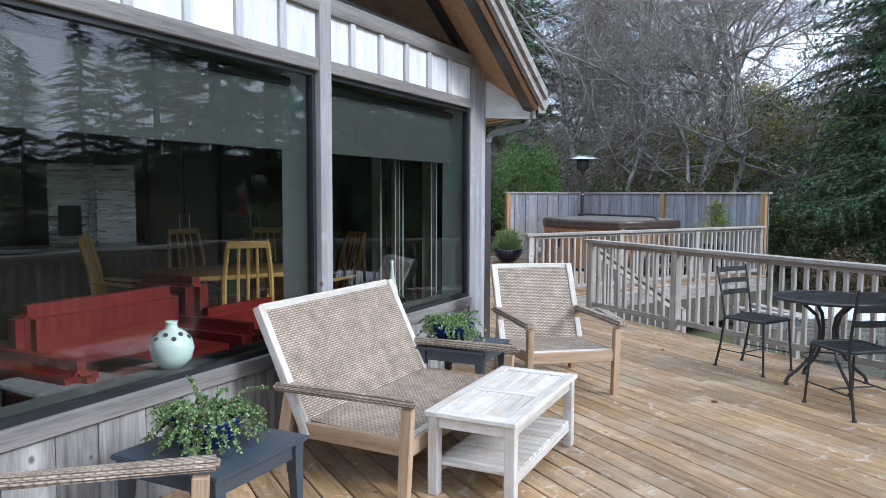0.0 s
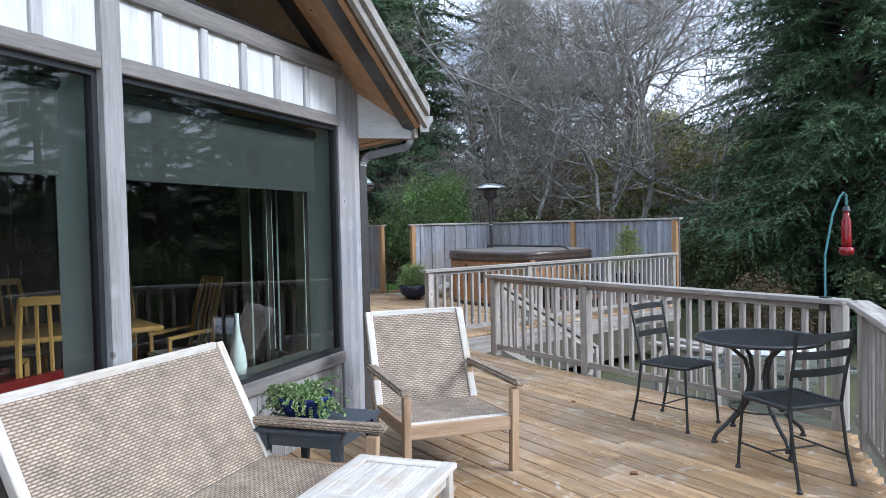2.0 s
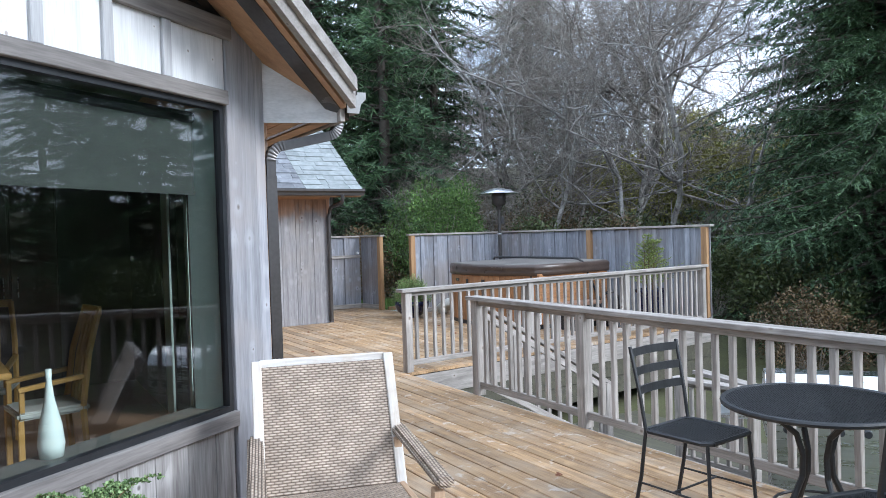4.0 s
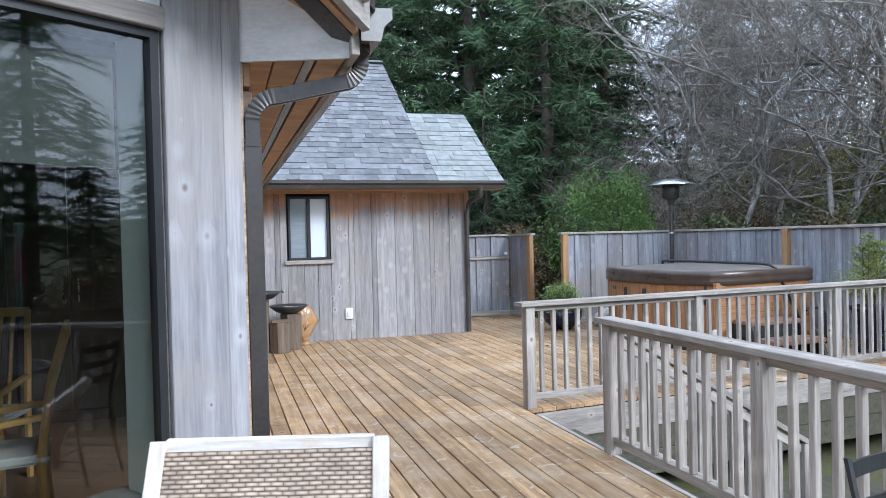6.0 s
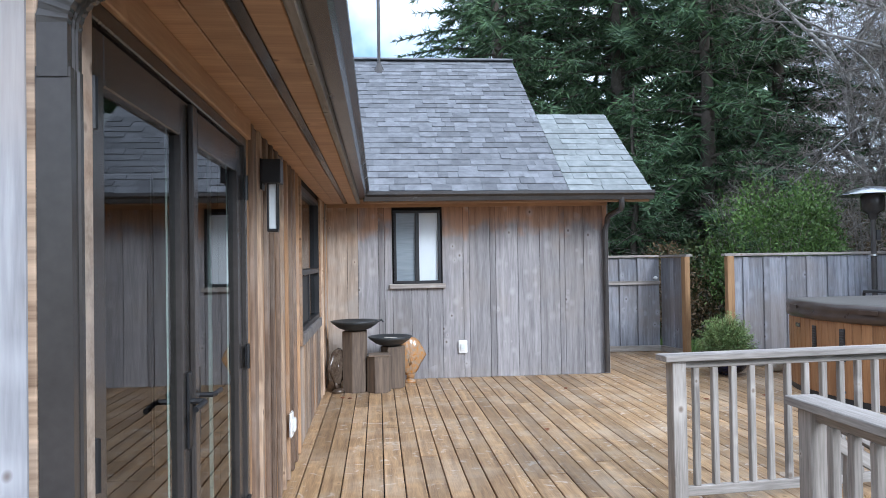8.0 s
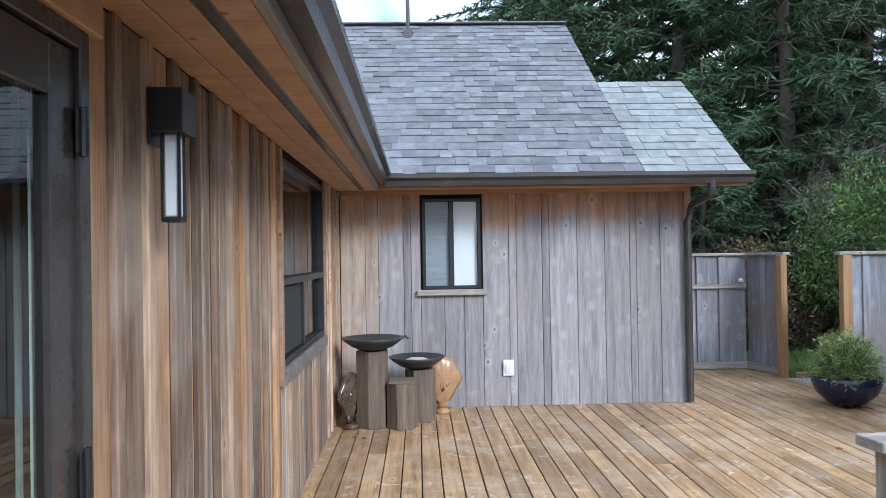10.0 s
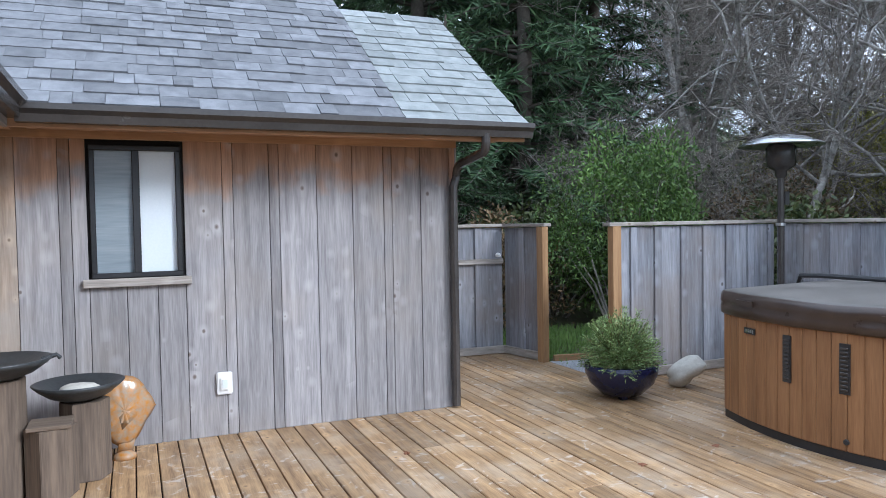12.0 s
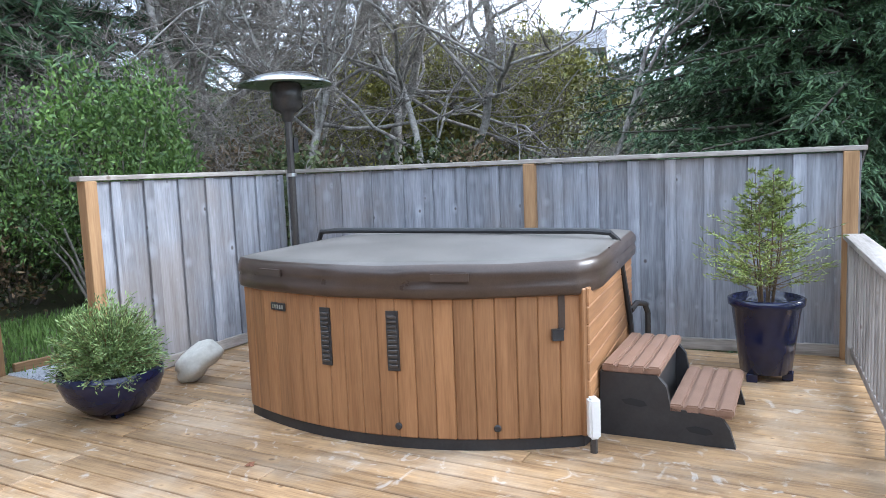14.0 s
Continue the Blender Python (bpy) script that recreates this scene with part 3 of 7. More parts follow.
cap = [[bm.verts.new((1.201 + a, y, 2.417 + b)) for a, b in ((0, 0), (0, -0.128), (0.078, -0.128), (0.092, -0.07), (0.126, -0.038), (0.126, 0.004))] for y in (-0.018, -0.011)]
bm.faces.new(cap[0][::-1])
bm.faces.new(cap[1])
for k in range(6):
    bm.faces.new((cap[0][k], cap[0][(k + 1) % 6], cap[1][(k + 1) % 6], cap[1][k]))
part("end_cap", bm, M_CAP, gut, "pale metal end cap")

# ---- house: door wall ----
DOOR0, DOOR1, DOOR_TOP = 0.41, 2.42, 2.15
SW = (4.93, 6.85, 0.93, 2.20)
bm = bmesh.new()
wall_x = (DOOR_X - 0.16, DOOR_X - 0.024)
for ya, yb, za, zb in ((0.26, DOOR0, -0.3, 2.3), (DOOR0, DOOR1, DOOR_TOP, 2.3), (DOOR1, SW[0], -0.3, 2.3), (SW[0], SW[1], -0.3, SW[2]), (SW[0], SW[1], SW[3], 2.3), (SW[1], CABIN_Y + 0.1, -0.3, 2.3)):
    add_box(bm, Vector((wall_x[0], ya, za)), X * 0.136, Y * (yb - ya), UP * (zb - za))
wall_east = structure("wall_east", bm, M_DARK, "brown weathered board-and-batten cedar wall under the eave", "wall")
east0 = Vector((DOOR_X, 0, 0))
planks(wall_east, "board", east0, Y, X, DOOR1 + 0.0, SW[0] - 0.02, 0.0, SOFFIT_Z, (0.15, 0.08, 0.17, 0.07, 0.13), M_WARMS, gap=0.012)
planks(wall_east, "board", east0, Y, X, SW[0] - 0.02, SW[1] + 0.02, 0.0, SW[2] - 0.03, (0.14, 0.07, 0.16, 0.08), M_WARMS, gap=0.012)
planks(wall_east, "board", east0, Y, X, SW[1] + 0.02, CABIN_Y, 0.0, SOFFIT_Z, (0.13, 0.08, 0.15, 0.07), M_WARMS, gap=0.012)
y = DOOR1 + 0.15
while y < CABIN_Y - 0.1:
    if not SW[0] - 0.06 < y < SW[1] + 0.06:
        beam("batten", (DOOR_X + 0.010, y, 0.01), (DOOR_X + 0.010, y, SOFFIT_Z - 0.002), random.uniform(0.045, 0.065), 0.024, random.choice(M_WARMS), wall_east, up=X)
    y += 0.235
beam("trim_board", (DOOR_X + 0.012, 0.27, 2.20), (DOOR_X + 0.012, DOOR1 + 0.05, 2.20), 0.03, 0.10, M_SOFFIT, wall_east)
box("corner_board", (DOOR_X - 0.03, 0.225, 0), (DOOR_X - 0.005, 0.292, 2.24), M_WARM, wall_east)
box("corner_board", (DOOR_X - 0.03, 0.295, 0), (DOOR_X + 0.034, DOOR0 - 0.004, 2.14), M_NORTH_TAN, wall_east)
for ya, yb, za, zb in ((SW[0] - 0.07, SW[0], SW[2] - 0.09, 2.24), (SW[1], SW[1] + 0.07, SW[2] - 0.09, 2.24)):
    box("trim_board", (DOOR_X, ya, za), (DOOR_X + 0.024, yb, zb), M_WARMS[1], wall_east)
box("trim_board", (DOOR_X, SW[0] + 0.002, SW[2] - 0.09), (DOOR_X + 0.035, SW[1] - 0.002, SW[2]), M_TRIM, wall_east)


def glazed_leaf(parent, y0, y1, z0, z1, stile, x):
    leaf = new("door_leaf")
    leaf.parent = parent
    for a, b, c, d in ((y0, y0 + stile, z0, z1), (y1 - stile, y1, z0, z1), (y0 + stile, y1 - stile, z0, z0 + 0.24), (y0 + stile, y1 - stile, z1 - 0.13, z1)):
        box("stile", (x - 0.045, a, c), (x, b, d), M_BRONZE, leaf, bev=0.004)
    glaze(add_box(bmesh.new(), Vector((x - 0.026, y0 + stile - 0.01, z0 + 0.23)), X * 0.006, Y * (y1 - y0 - 2 * stile + 0.02), UP * (z1 - z0 - 0.35)), leaf, M_GLASS_COATED, X)
    return leaf


door = tagged(new("door_1"), "dark bronze double glazed patio door with black hinges, closed", "door", "", "structure")
for a, b, c, d in ((DOOR0, DOOR0 + 0.05, 0.0, DOOR_TOP), (DOOR1 - 0.05, DOOR1, 0.0, DOOR_TOP), (DOOR0 + 0.05, DOOR1 - 0.05, DOOR_TOP - 0.05, DOOR_TOP)):
    box("door_frame", (DOOR_X - 0.12, a, c), (DOOR_X + 0.012, b, d), M_BRONZE, door)
box("threshold", (DOOR_X - 0.12, DOOR0 + 0.05, 0.0), (DOOR_X + 0.03, DOOR1 - 0.05, 0.03), M_BRONZE, door)
MEET = 1.385
for a, b in ((DOOR0 + 0.053, MEET - 0.003), (MEET + 0.003, DOOR1 - 0.053)):
    leaf = glazed_leaf(door, a, b, 0.035, DOOR_TOP - 0.055, 0.115, DOOR_X - 0.004)
box("astragal", (DOOR_X - 0.003, MEET - 0.03, 0.05), (DOOR_X + 0.016, MEET + 0.03, DOOR_TOP - 0.06), M_BRONZE, door)
for y in (DOOR0 + 0.045, DOOR1 - 0.045):
    for z in (0.35, 1.08, 1.90):
        part("hinge", tube_bm([(DOOR_X + 0.016, y, z - 0.06), (DOOR_X + 0.016, y, z + 0.06)], 0.011), M_BLACK, door)
        box("hinge_plate", (DOOR_X + 0.008, y - 0.03, z - 0.055), (DOOR_X + 0.014, y + 0.03, z + 0.055), M_BLACK, door)
for y, sgn in ((MEET - 0.06, -1), (MEET + 0.06, 1)):
    box("handle_plate", (DOOR_X - 0.003, y - 0.022, 0.90), (DOOR_X + 0.008, y + 0.022, 1.16), M_BLACK, door)
    part("door_handle", tube_bm([(DOOR_X + 0.005, y, 1.06), (DOOR_X + 0.055, y, 1.06), (DOOR_X + 0.06, y + sgn * 0.02, 1.06), (DOOR_X + 0.055, y + sgn * 0.13, 1.055)], 0.010), M_BLACK, door)

for a, b in ((DOOR0 + 0.055, DOOR0 + 0.165), (MEET - 0.116, MEET + 0.116), (DOOR1 - 0.165, DOOR1 - 0.055)):
    box("inner_stile_face", (DOOR_X - 0.056, a, 0.04), (DOOR_X - 0.051, b, DOOR_TOP - 0.06), M_SAGE, door, bev=0)
for a, b in ((DOOR1, DOOR1 + 0.28),):
    box("inner_casing", (DOOR_X - 0.182, a, 0.02), (DOOR_X - 0.162, b, 2.25), M_SAGE, door, "sage painted inner casing")

win = tagged(new("window_5"), "black-framed sliding window in the brown cedar wall with an insect screen", "window", "", "structure")
for a, b, c, d in ((SW[0], SW[1], SW[2], SW[2] + 0.045), (SW[0], SW[1], SW[3] - 0.045, SW[3]), (SW[0], SW[0] + 0.045, SW[2] + 0.045, SW[3] - 0.045), (SW[1] - 0.045, SW[1], SW[2] + 0.045, SW[3] - 0.045), (SW[0] + 0.045, SW[1] - 0.045, 1.42, 1.47)):
    box("window_frame", (DOOR_X - 0.07, a, c), (DOOR_X + 0.008, b, d), M_BLACK, win)
for c, d in ((SW[2] + 0.04, 1.425), (1.465, SW[3] - 0.04)):
    glaze(add_box(bmesh.new(), Vector((DOOR_X - 0.045, SW[0] + 0.04, c)), X * 0.006, Y * (SW[1] - SW[0] - 0.08), UP * (d - c)), win, M_GLASS_BRIGHT, X)
box("insect_screen", (DOOR_X - 0.022, SW[0] + 0.06, SW[2] + 0.06), (DOOR_X - 0.016, 5.80, 1.41), M_SCREEN, win, bev=0)
for a, b in ((5.79, 5.84), (SW[0] + 0.045, SW[0] + 0.075)):
    box("sash_bar", (DOOR_X - 0.03, a, SW[2] + 0.045), (DOOR_X, b, 1.42), M_BLACK, win)

# ---- cabin wing ----
CW = (1.622, 2.232, 1.24, 2.19)
bm = bmesh.new()
for xa, xb, za, zb in ((DOOR_X - 0.16, CW[0], -0.3, 2.36), (CW[1], CABIN_X1, -0.3, 2.36), (CW[0], CW[1], -0.3, CW[2]), (CW[0], CW[1], CW[3], 2.36)):
    add_box(bm, Vector((xa, CABIN_Y + 0.024, za)), X * (xb - xa), Y * 0.13, UP * (zb - za))
add_box(bm, Vector((CABIN_X1 - 0.13, CABIN_Y + 0.154, -0.3)), X * 0.13, Y * 4.5, UP * 2.66)
wall_north = structure("wall_north", bm, M_DARK, "wide weathered grey cedar board wall, browner under the eave", "wall")
north0 = Vector((0, CABIN_Y, 0))
OUT_N = Vector((0, -1, 0))
widths = (0.27, 0.075, 0.26, 0.075, 0.29, 0.28, 0.27, 0.075, 0.27, 0.27)
planks(wall_north, "board", north0, X, OUT_N, DOOR_X + 0.003, 1.16, 0.0, 2.30, (0.27, 0.13), M_NORTH_TAN)
planks(wall_north, "board", north0, X, OUT_N, 1.16, CW[0] - 0.02, 0.0, 2.30, widths, M_NORTH)
planks(wall_north, "board", north0, X, OUT_N, CW[0] - 0.02, CW[1] + 0.02, 0.0, CW[2] - 0.02, (0.24, 0.2), M_NORTH)
planks(wall_north, "board", north0, X, OUT_N, CW[1] + 0.02, CABIN_X1 - 0.0, 0.0, 2.30, widths, M_NORTH)
planks(wall_north, "board", Vector((CABIN_X1 + 0.02, 0, 0)), Y, X, CABIN_Y, CABIN_Y + 4.4, 0.0, 2.35, widths, M_SIDING)
beam("frieze_board", (DOOR_X, CABIN_Y - 0.02, 2.265), (CABIN_X1, CABIN_Y - 0.02, 2.265), 0.03, 0.07, M_SOFFIT, wall_north)
beam("trim_board", (CW[0] - 0.06, CABIN_Y - 0.022, CW[2] - 0.035), (CW[1] + 0.06, CABIN_Y - 0.022, CW[2] - 0.035), 0.045, 0.06, M_RAIL, wall_north)
win = tagged(new("window_6"), "small black-framed slider with frosted pane in the grey wall", "window", "", "structure")
mid = (CW[0] + CW[1]) / 2
for a, b, c, d in ((CW[0], CW[1], CW[2], CW[2] + 0.035), (CW[0], CW[1], CW[3] - 0.035, CW[3]), (CW[0], CW[0] + 0.035, CW[2] + 0.035, CW[3] - 0.035), (CW[1] - 0.035, CW[1], CW[2] + 0.035, CW[3] - 0.035), (mid - 0.025, mid + 0.025, CW[2] + 0.035, CW[3] - 0.035)):
    box("window_frame", (a, CABIN_Y - 0.025, c), (b, CABIN_Y + 0.06, d), M_BLACK, win)
for a, b, mat in ((CW[0] + 0.03, mid - 0.02, M_PANE_DIM), (mid + 0.02, CW[1] - 0.03, M_FROST)):
    box("pane", (a, CABIN_Y + 0.02, CW[2] + 0.03), (b, CABIN_Y + 0.026, CW[3] - 0.03), mat, win, bev=0)

# cabin roofs
roof_cabin = tagged(new("roof_cabin"), "grey asphalt shingle roof of the cabin wing", "roof", "", "structure")
R0, RS = Vector((0, 7.66, 2.375)), 0.715


def roof_block(name, x0, x1, y1, lift):
    z1 = R0.z + RS * (y1 - R0.y)
    bm = bmesh.new()
    pts = [(x0, R0.y, R0.z), (x1, R0.y, R0.z), (x1 + 0.0, y1, z1), (x0, y1, z1)]
    far = [(x0, 2 * y1 - R0.y, R0.z), (x1, 2 * y1 - R0.y, R0.z)]
    hi = [bm.verts.new((a, b, c + lift)) for a, b, c in pts]
    lo = [bm.verts.new((a, b + (0.04 if k < 2 else 0), c + lift - 0.09)) for k, (a, b, c) in enumerate(pts)]
    fh = [bm.verts.new((a, b, c + lift)) for a, b, c in far]
    bm.faces.new(hi)
    bm.faces.new(lo[::-1])
    bm.faces.new((hi[0], lo[0], lo[1], hi[1]))
    bm.faces.new((hi[1], lo[1], lo[2], hi[2]))
    bm.faces.new((hi[3], lo[3], lo[0], hi[0]))
    bm.faces.new((hi[3], hi[2], fh[1], fh[0]))
    bm.faces.new((hi[2], lo[2], lo[3], hi[3]))
    part(name, bm, M_SHINGLE if x0 < 3 else M_SHINGLE_PALE, roof_cabin)


roof_block("roof_slope", 0.4, 3.80, 11.30, 0.012)
roof_block("roof_slope", 3.81, 4.87, 9.42, -0.012)
bm = bmesh.new()
bm.faces.new([bm.verts.new(p) for p in ((CABIN_X1 - 0.1, 7.9, 2.36), (CABIN_X1 - 0.1, 11.4, 2.36), (CABIN_X1 - 0.1, 9.42, 3.50))])
part("gable", bm, M_SIDING, roof_cabin)
beam("fascia", (1.2, 7.74, 2.30), (4.86, 7.74, 2.30), 0.03, 0.12, M_SOFFIT, roof_cabin)
box("soffit_board", (1.25, 7.76, 2.285), (4.84, CABIN_Y - 0.036, 2.30), M_SOFFIT, roof_cabin)
gut2 = thing("gutter", Matrix(), "dark bronze metal gutter along the cabin eave with downpipe", "gutter")
part("trough", gutter_bm(Vector((1.25, 7.722, 2.375)), Vector((4.89, 7.722, 2.375)), OUT_N, w=0.12, h=0.11), M_BRONZE, gut2)
DX = 4.42
pts = [Vector((DX + 0.06, 7.67, 2.29)), Vector((DX + 0.06, 7.67, 2.24))] + arc(Vector((DX + 0.06, 7.75, 2.22)), 0.08, math.pi, math.pi + 1.1, 5, Y, UP) + arc(Vector((DX + 0.03, 8.08, 1.98)), 0.11, 2.2 - 0.7, 0, 5, Y, UP)
pts += [Vector((DX, 8.19, 1.9)), Vector((DX, 8.19, 0.02))]
part("downpipe", tube_bm(pts, 0.036, 10), M_BRONZE, gut2)
pipe = thing("vent_pipe", pose(1.48, 10.95, 4.72), "thin grey metal vent pipe through the shingle roof", "vent pipe")
part("pipe", tube_bm([(0, 0, -0.1), (0, 0, 1.6)], 0.028), M_BRONZE, pipe)
part("flashing", lathe_bm([(0.12, -0.06), (0.06, 0.06), (0.035, 0.12)]), M_BRONZE, pipe)

# ---- deck ----
DECK = [(-6.2, -8.6), (-2.0, -6.10), (3.24, -2.40), (3.24, 3.02), (8.95, 3.56), (8.40, 8.55), (6.18, 8.55), (6.18, 10.4), (-0.2, 10.4), (-6.2, 1.0)]


def spans(x):
    """The stretches of y that the deck covers at x."""
    ys = []
    for (xa, ya), (xb, yb) in zip(DECK, DECK[1:] + DECK[:1]):
        if (xa <= x) != (xb <= x):
            ys.append(ya + (yb - ya) * (x - xa) / (xb - xa))
    ys.sort()
    return list(zip(ys[::2], ys[1::2]))


bm = prism_bm([(a, b) for a, b in DECK], -0.30, -0.06)
floor = structure("floor", bm, M_DARK, "worn golden-brown timber deck of long boards", "deck")
x = -6.15
while x < 8.9:
    for y0, y1 in spans(x):
        if x < DOOR_X - 0.25:
            y1 = min(y1, 0.6 + 0.707 * (x - 0.45))
        y = y0
        while y < y1 - 0.05:
            ln = random.choice((3.05, 3.66, 4.27, 4.88, 2.44)) if y > y0 else random.choice((1.8, 3.0, 4.2))
            e = min(y + ln, y1)
            if y1 - e < 0.5:
                e = y1
            dz = random.uniform(-0.0015, 0.0015)
            beam("deck_board", (x, y + 0.0025, -0.019 + dz), (x, e - 0.0025, -0.019 + dz), 0.136, 0.038, M_DECK, floor, bev=0.004)
            y = e
    x += 0.1445
# rim boards where the deck is open to below
for a, b in (((3.262, -2.42), (3.262, 3.0)), ((3.25, 3.0), (8.9, 3.535)), ((-2.0, -6.125), (3.25, -2.425))):
    beam("rim_board", (*a, -0.16), (*b, -0.16), 0.04, 0.24, M_RAIL, floor)

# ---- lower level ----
# one dark brown for the lower rim boards, treads and lower deck
M_LOWDARK = material("dark_low_boards", (0.045, 0.04, 0.03), 0.7, color2=(0.10, 0.095, 0.06), scale=2, stretch=(9, 0.6, 9), fine=12)
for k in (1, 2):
    beam("rim_board", (3.3, 3.02, -0.16 - 0.235 * k), (8.9, 3.55, -0.16 - 0.235 * k), 0.035, 0.228, M_LOWDARK, floor)

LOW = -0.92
lower = structure("floor_lower", prism_bm([(3.3, -1.9), (6.6, -1.9), (6.6, 2.95), (3.3, 2.95)], LOW - 0.14, LOW), M_LOWDARK, "dark brown lower deck at the foot of the steps", "deck")
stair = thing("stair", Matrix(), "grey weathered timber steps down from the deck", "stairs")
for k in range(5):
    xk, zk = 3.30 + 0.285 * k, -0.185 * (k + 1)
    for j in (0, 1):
        beam("tread", (xk + 0.07 + 0.142 * j, 1.70, zk - 0.02), (xk + 0.07 + 0.142 * j, 2.93, zk - 0.02), 0.138, 0.038, M_LOWDARK, stair)
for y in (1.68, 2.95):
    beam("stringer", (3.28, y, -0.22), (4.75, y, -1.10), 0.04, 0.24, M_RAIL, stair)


def guard(name, a, b, label, post_at=(0.0, 1.0), top=0.935, foot=0.0, spacing=0.125, cap=0.14, overhang=(0.08, 0.08), end_post_mats=()):
    """A railing with posts, square balusters, two rails and a flat cap."""
    root = thing(name, Matrix(), label, "railing", "deck railings")
    a, b = Vector(a), Vector(b)
    d = (b - a).normalized()
    length = (b - a).length
    z = Vector((0, 0, 1))
    for f in post_at:
        p = a + d * (length * f)
        beam("post", p + z * foot, p + z * (top - 0.04), 0.089, 0.089, M_RAIL, root, up=d)
    beam("cap", a - d * overhang[0] + z * (top - 0.019), b + d * overhang[1] + z * (top - 0.019), cap, 0.038, M_RAIL, root)
    beam("top_rail", a + z * (top - 0.062), b + z * (top - 0.062), 0.038, 0.045, M_RAIL, root)
    beam("bottom_rail", a + z * (foot + 0.10), b + z * (foot + 0.10), 0.038, 0.06, M_RAIL, root)
    n = int(length / spacing)
    for k in range(1, n):
        p = a + d * (length * k / n)
        if min(abs(length * k / n - length * f) for f in post_at) > 0.07:
            beam("baluster", p + z * (foot + 0.13), p + z * (top - 0.085), 0.038, 0.038, M_RAIL, root, up=d)
    return root


RC = (3.20, -2.36, 0)
guard("railing", (3.20, 1.62, 0), RC, "weathered grey timber deck railing with square balusters and flat cap", (0.0, 0.37, 1.0), overhang=(0.1, 0.05))
guard("railing", (3.20, -2.48, 0), (-2.2, -6.29, 0), "weathered grey timber railing along the front of the deck", (0.06, 0.3, 0.55, 0.8, 1.0), overhang=(-0.02, 0.1))
guard("railing", (3.22, 3.07, 0), (8.86, 3.60, 0), "weathered grey timber railing beside the hot tub deck", (0.0, 0.33, 0.66, 0.985), overhang=(0.1, 0.0))
rail = thing("stair_railing", Matrix(), "sloping weathered grey handrail of the deck steps", "railing", "deck railings")
beam("handrail", (3.26, 1.70, 0.86), (4.95, 1.70, -0.14), 0.09, 0.038, M_RAIL, rail)
beam("lower_rail", (3.26, 1.70, 0.78), (4.95, 1.70, -0.22), 0.038, 0.06, M_RAIL, rail)
beam("bottom_rail", (3.30, 1.70, 0.08), (4.90, 1.70, -0.80), 0.038, 0.06, M_RAIL, rail)
beam("post", (4.9, 1.70, LOW), (4.9, 1.70, -0.12), 0.089, 0.089, M_RAIL, rail, up=(1, 0, 0))
for k in range(1, 12):
    xk = 3.26 + 0.14 * k
    beam("baluster", (xk, 1.70, 0.10 - 0.55 * (xk - 3.30)), (xk, 1.70, 0.76 - 0.592 * (xk - 3.26)), 0.036, 0.036, M_RAIL, rail, up=(1, 0, 0))
guard("railing", (5.25, 1.0, LOW), (5.32, 0.2, LOW), "low grey timber railing on the lower deck", (0.0, 1.0), top=0.92, foot=0.0).matrix_basis = Matrix()
beam("railing", (5.7, 1.15, -0.02), (5.35, -0.2, -0.02), 0.14, 0.04, M_RAIL)
tagged(bpy.data.objects["railing.004"] if "railing.004" in bpy.data.objects else bpy.data.objects["railing"], "flat grey timber rail cap on the lower deck", "railing")


# ---- fences ----
def fence(name, a, b, label, posts=(), h=1.53, front=None, caps=(0.03, 0.03), foot_board=True):
    """A board-and-batten fence from a to b, its battens on the side of front."""
    root = thing(name, Matrix(), label, "fence", "cedar fences")
    a, b = Vector((*a, 0)), Vector((*b, 0))
    d = (b - a).normalized()
    length = (b - a).length
    out = Vector(front)
    s = 0.0
    while s < length - 0.03:
        w = min(random.uniform(0.27, 0.34), length - s)
        c = a + d * (s + w / 2)
        beam("fence_board", c + UP * 0.07, c + UP * (h - 0.01), w - 0.004, 0.02, M_FENCE, root, up=out, bev=0.003)
        if s > 0.05:
            e = a + d * s + out * 0.021
            beam("batten", e + UP * 0.09, e + UP * (h - 0.012), random.uniform(0.075, 0.095), 0.022, M_FENCE, root, up=out, bev=0.003)
        s += w
    beam("cap", a - d * caps[0] + UP * (h + 0.018), b + d * caps[1] + UP * (h + 0.018), 0.115, 0.036, M_RAIL, root)
    if foot_board:
        beam("base_board", a + out * 0.028 + UP * 0.055, b + out * 0.028 + UP * 0.055, 0.035, 0.09, M_RAIL, root)
    for f in posts:
        p = a + d * (length * f) + out * 0.035
        beam("post", p, p + UP * (h - 0.002), 0.10, 0.09, M_POST, root, up=out)
    return root


E_OUT = (-0.994, -0.11, 0)
fence("fence", (6.20, 8.46), (8.37, 8.47), "blue-grey weathered cedar board fence with a tan end post", (0.02,), front=(0, -1, 0))
fence("fence", (8.41, 8.44), (8.96, 3.56), "grey weathered cedar board-and-batten fence behind the hot tub", (0.50, 0.985), front=E_OUT)
fence("fence", (4.48, 10.38), (5.99, 10.32), "grey cedar fence panel beside the cabin", (), front=(0, -1, 0))
gate = fence("gate", (6.02, 10.30), (6.17, 9.60), "short grey cedar fence return with a tan post", (0.97,), front=(-0.98, -0.2, 0))
rail_top = thing("fence_rail", Matrix(), "thin grey rail across the cabin-side fence panel", "rail")
beam("bar", (4.5, 10.33, 1.12), (5.98, 10.28, 1.12), 0.03, 0.06, M_RAIL, rail_top)
part("latch", lathe_bm([(0, -0.02), (0.03, -0.015), (0.035, 0.01), (0.02, 0.03), (0, 0.035)], 12, center=(5.9, 10.25, 1.19)), M_WHITE, rail_top, "pale knob")

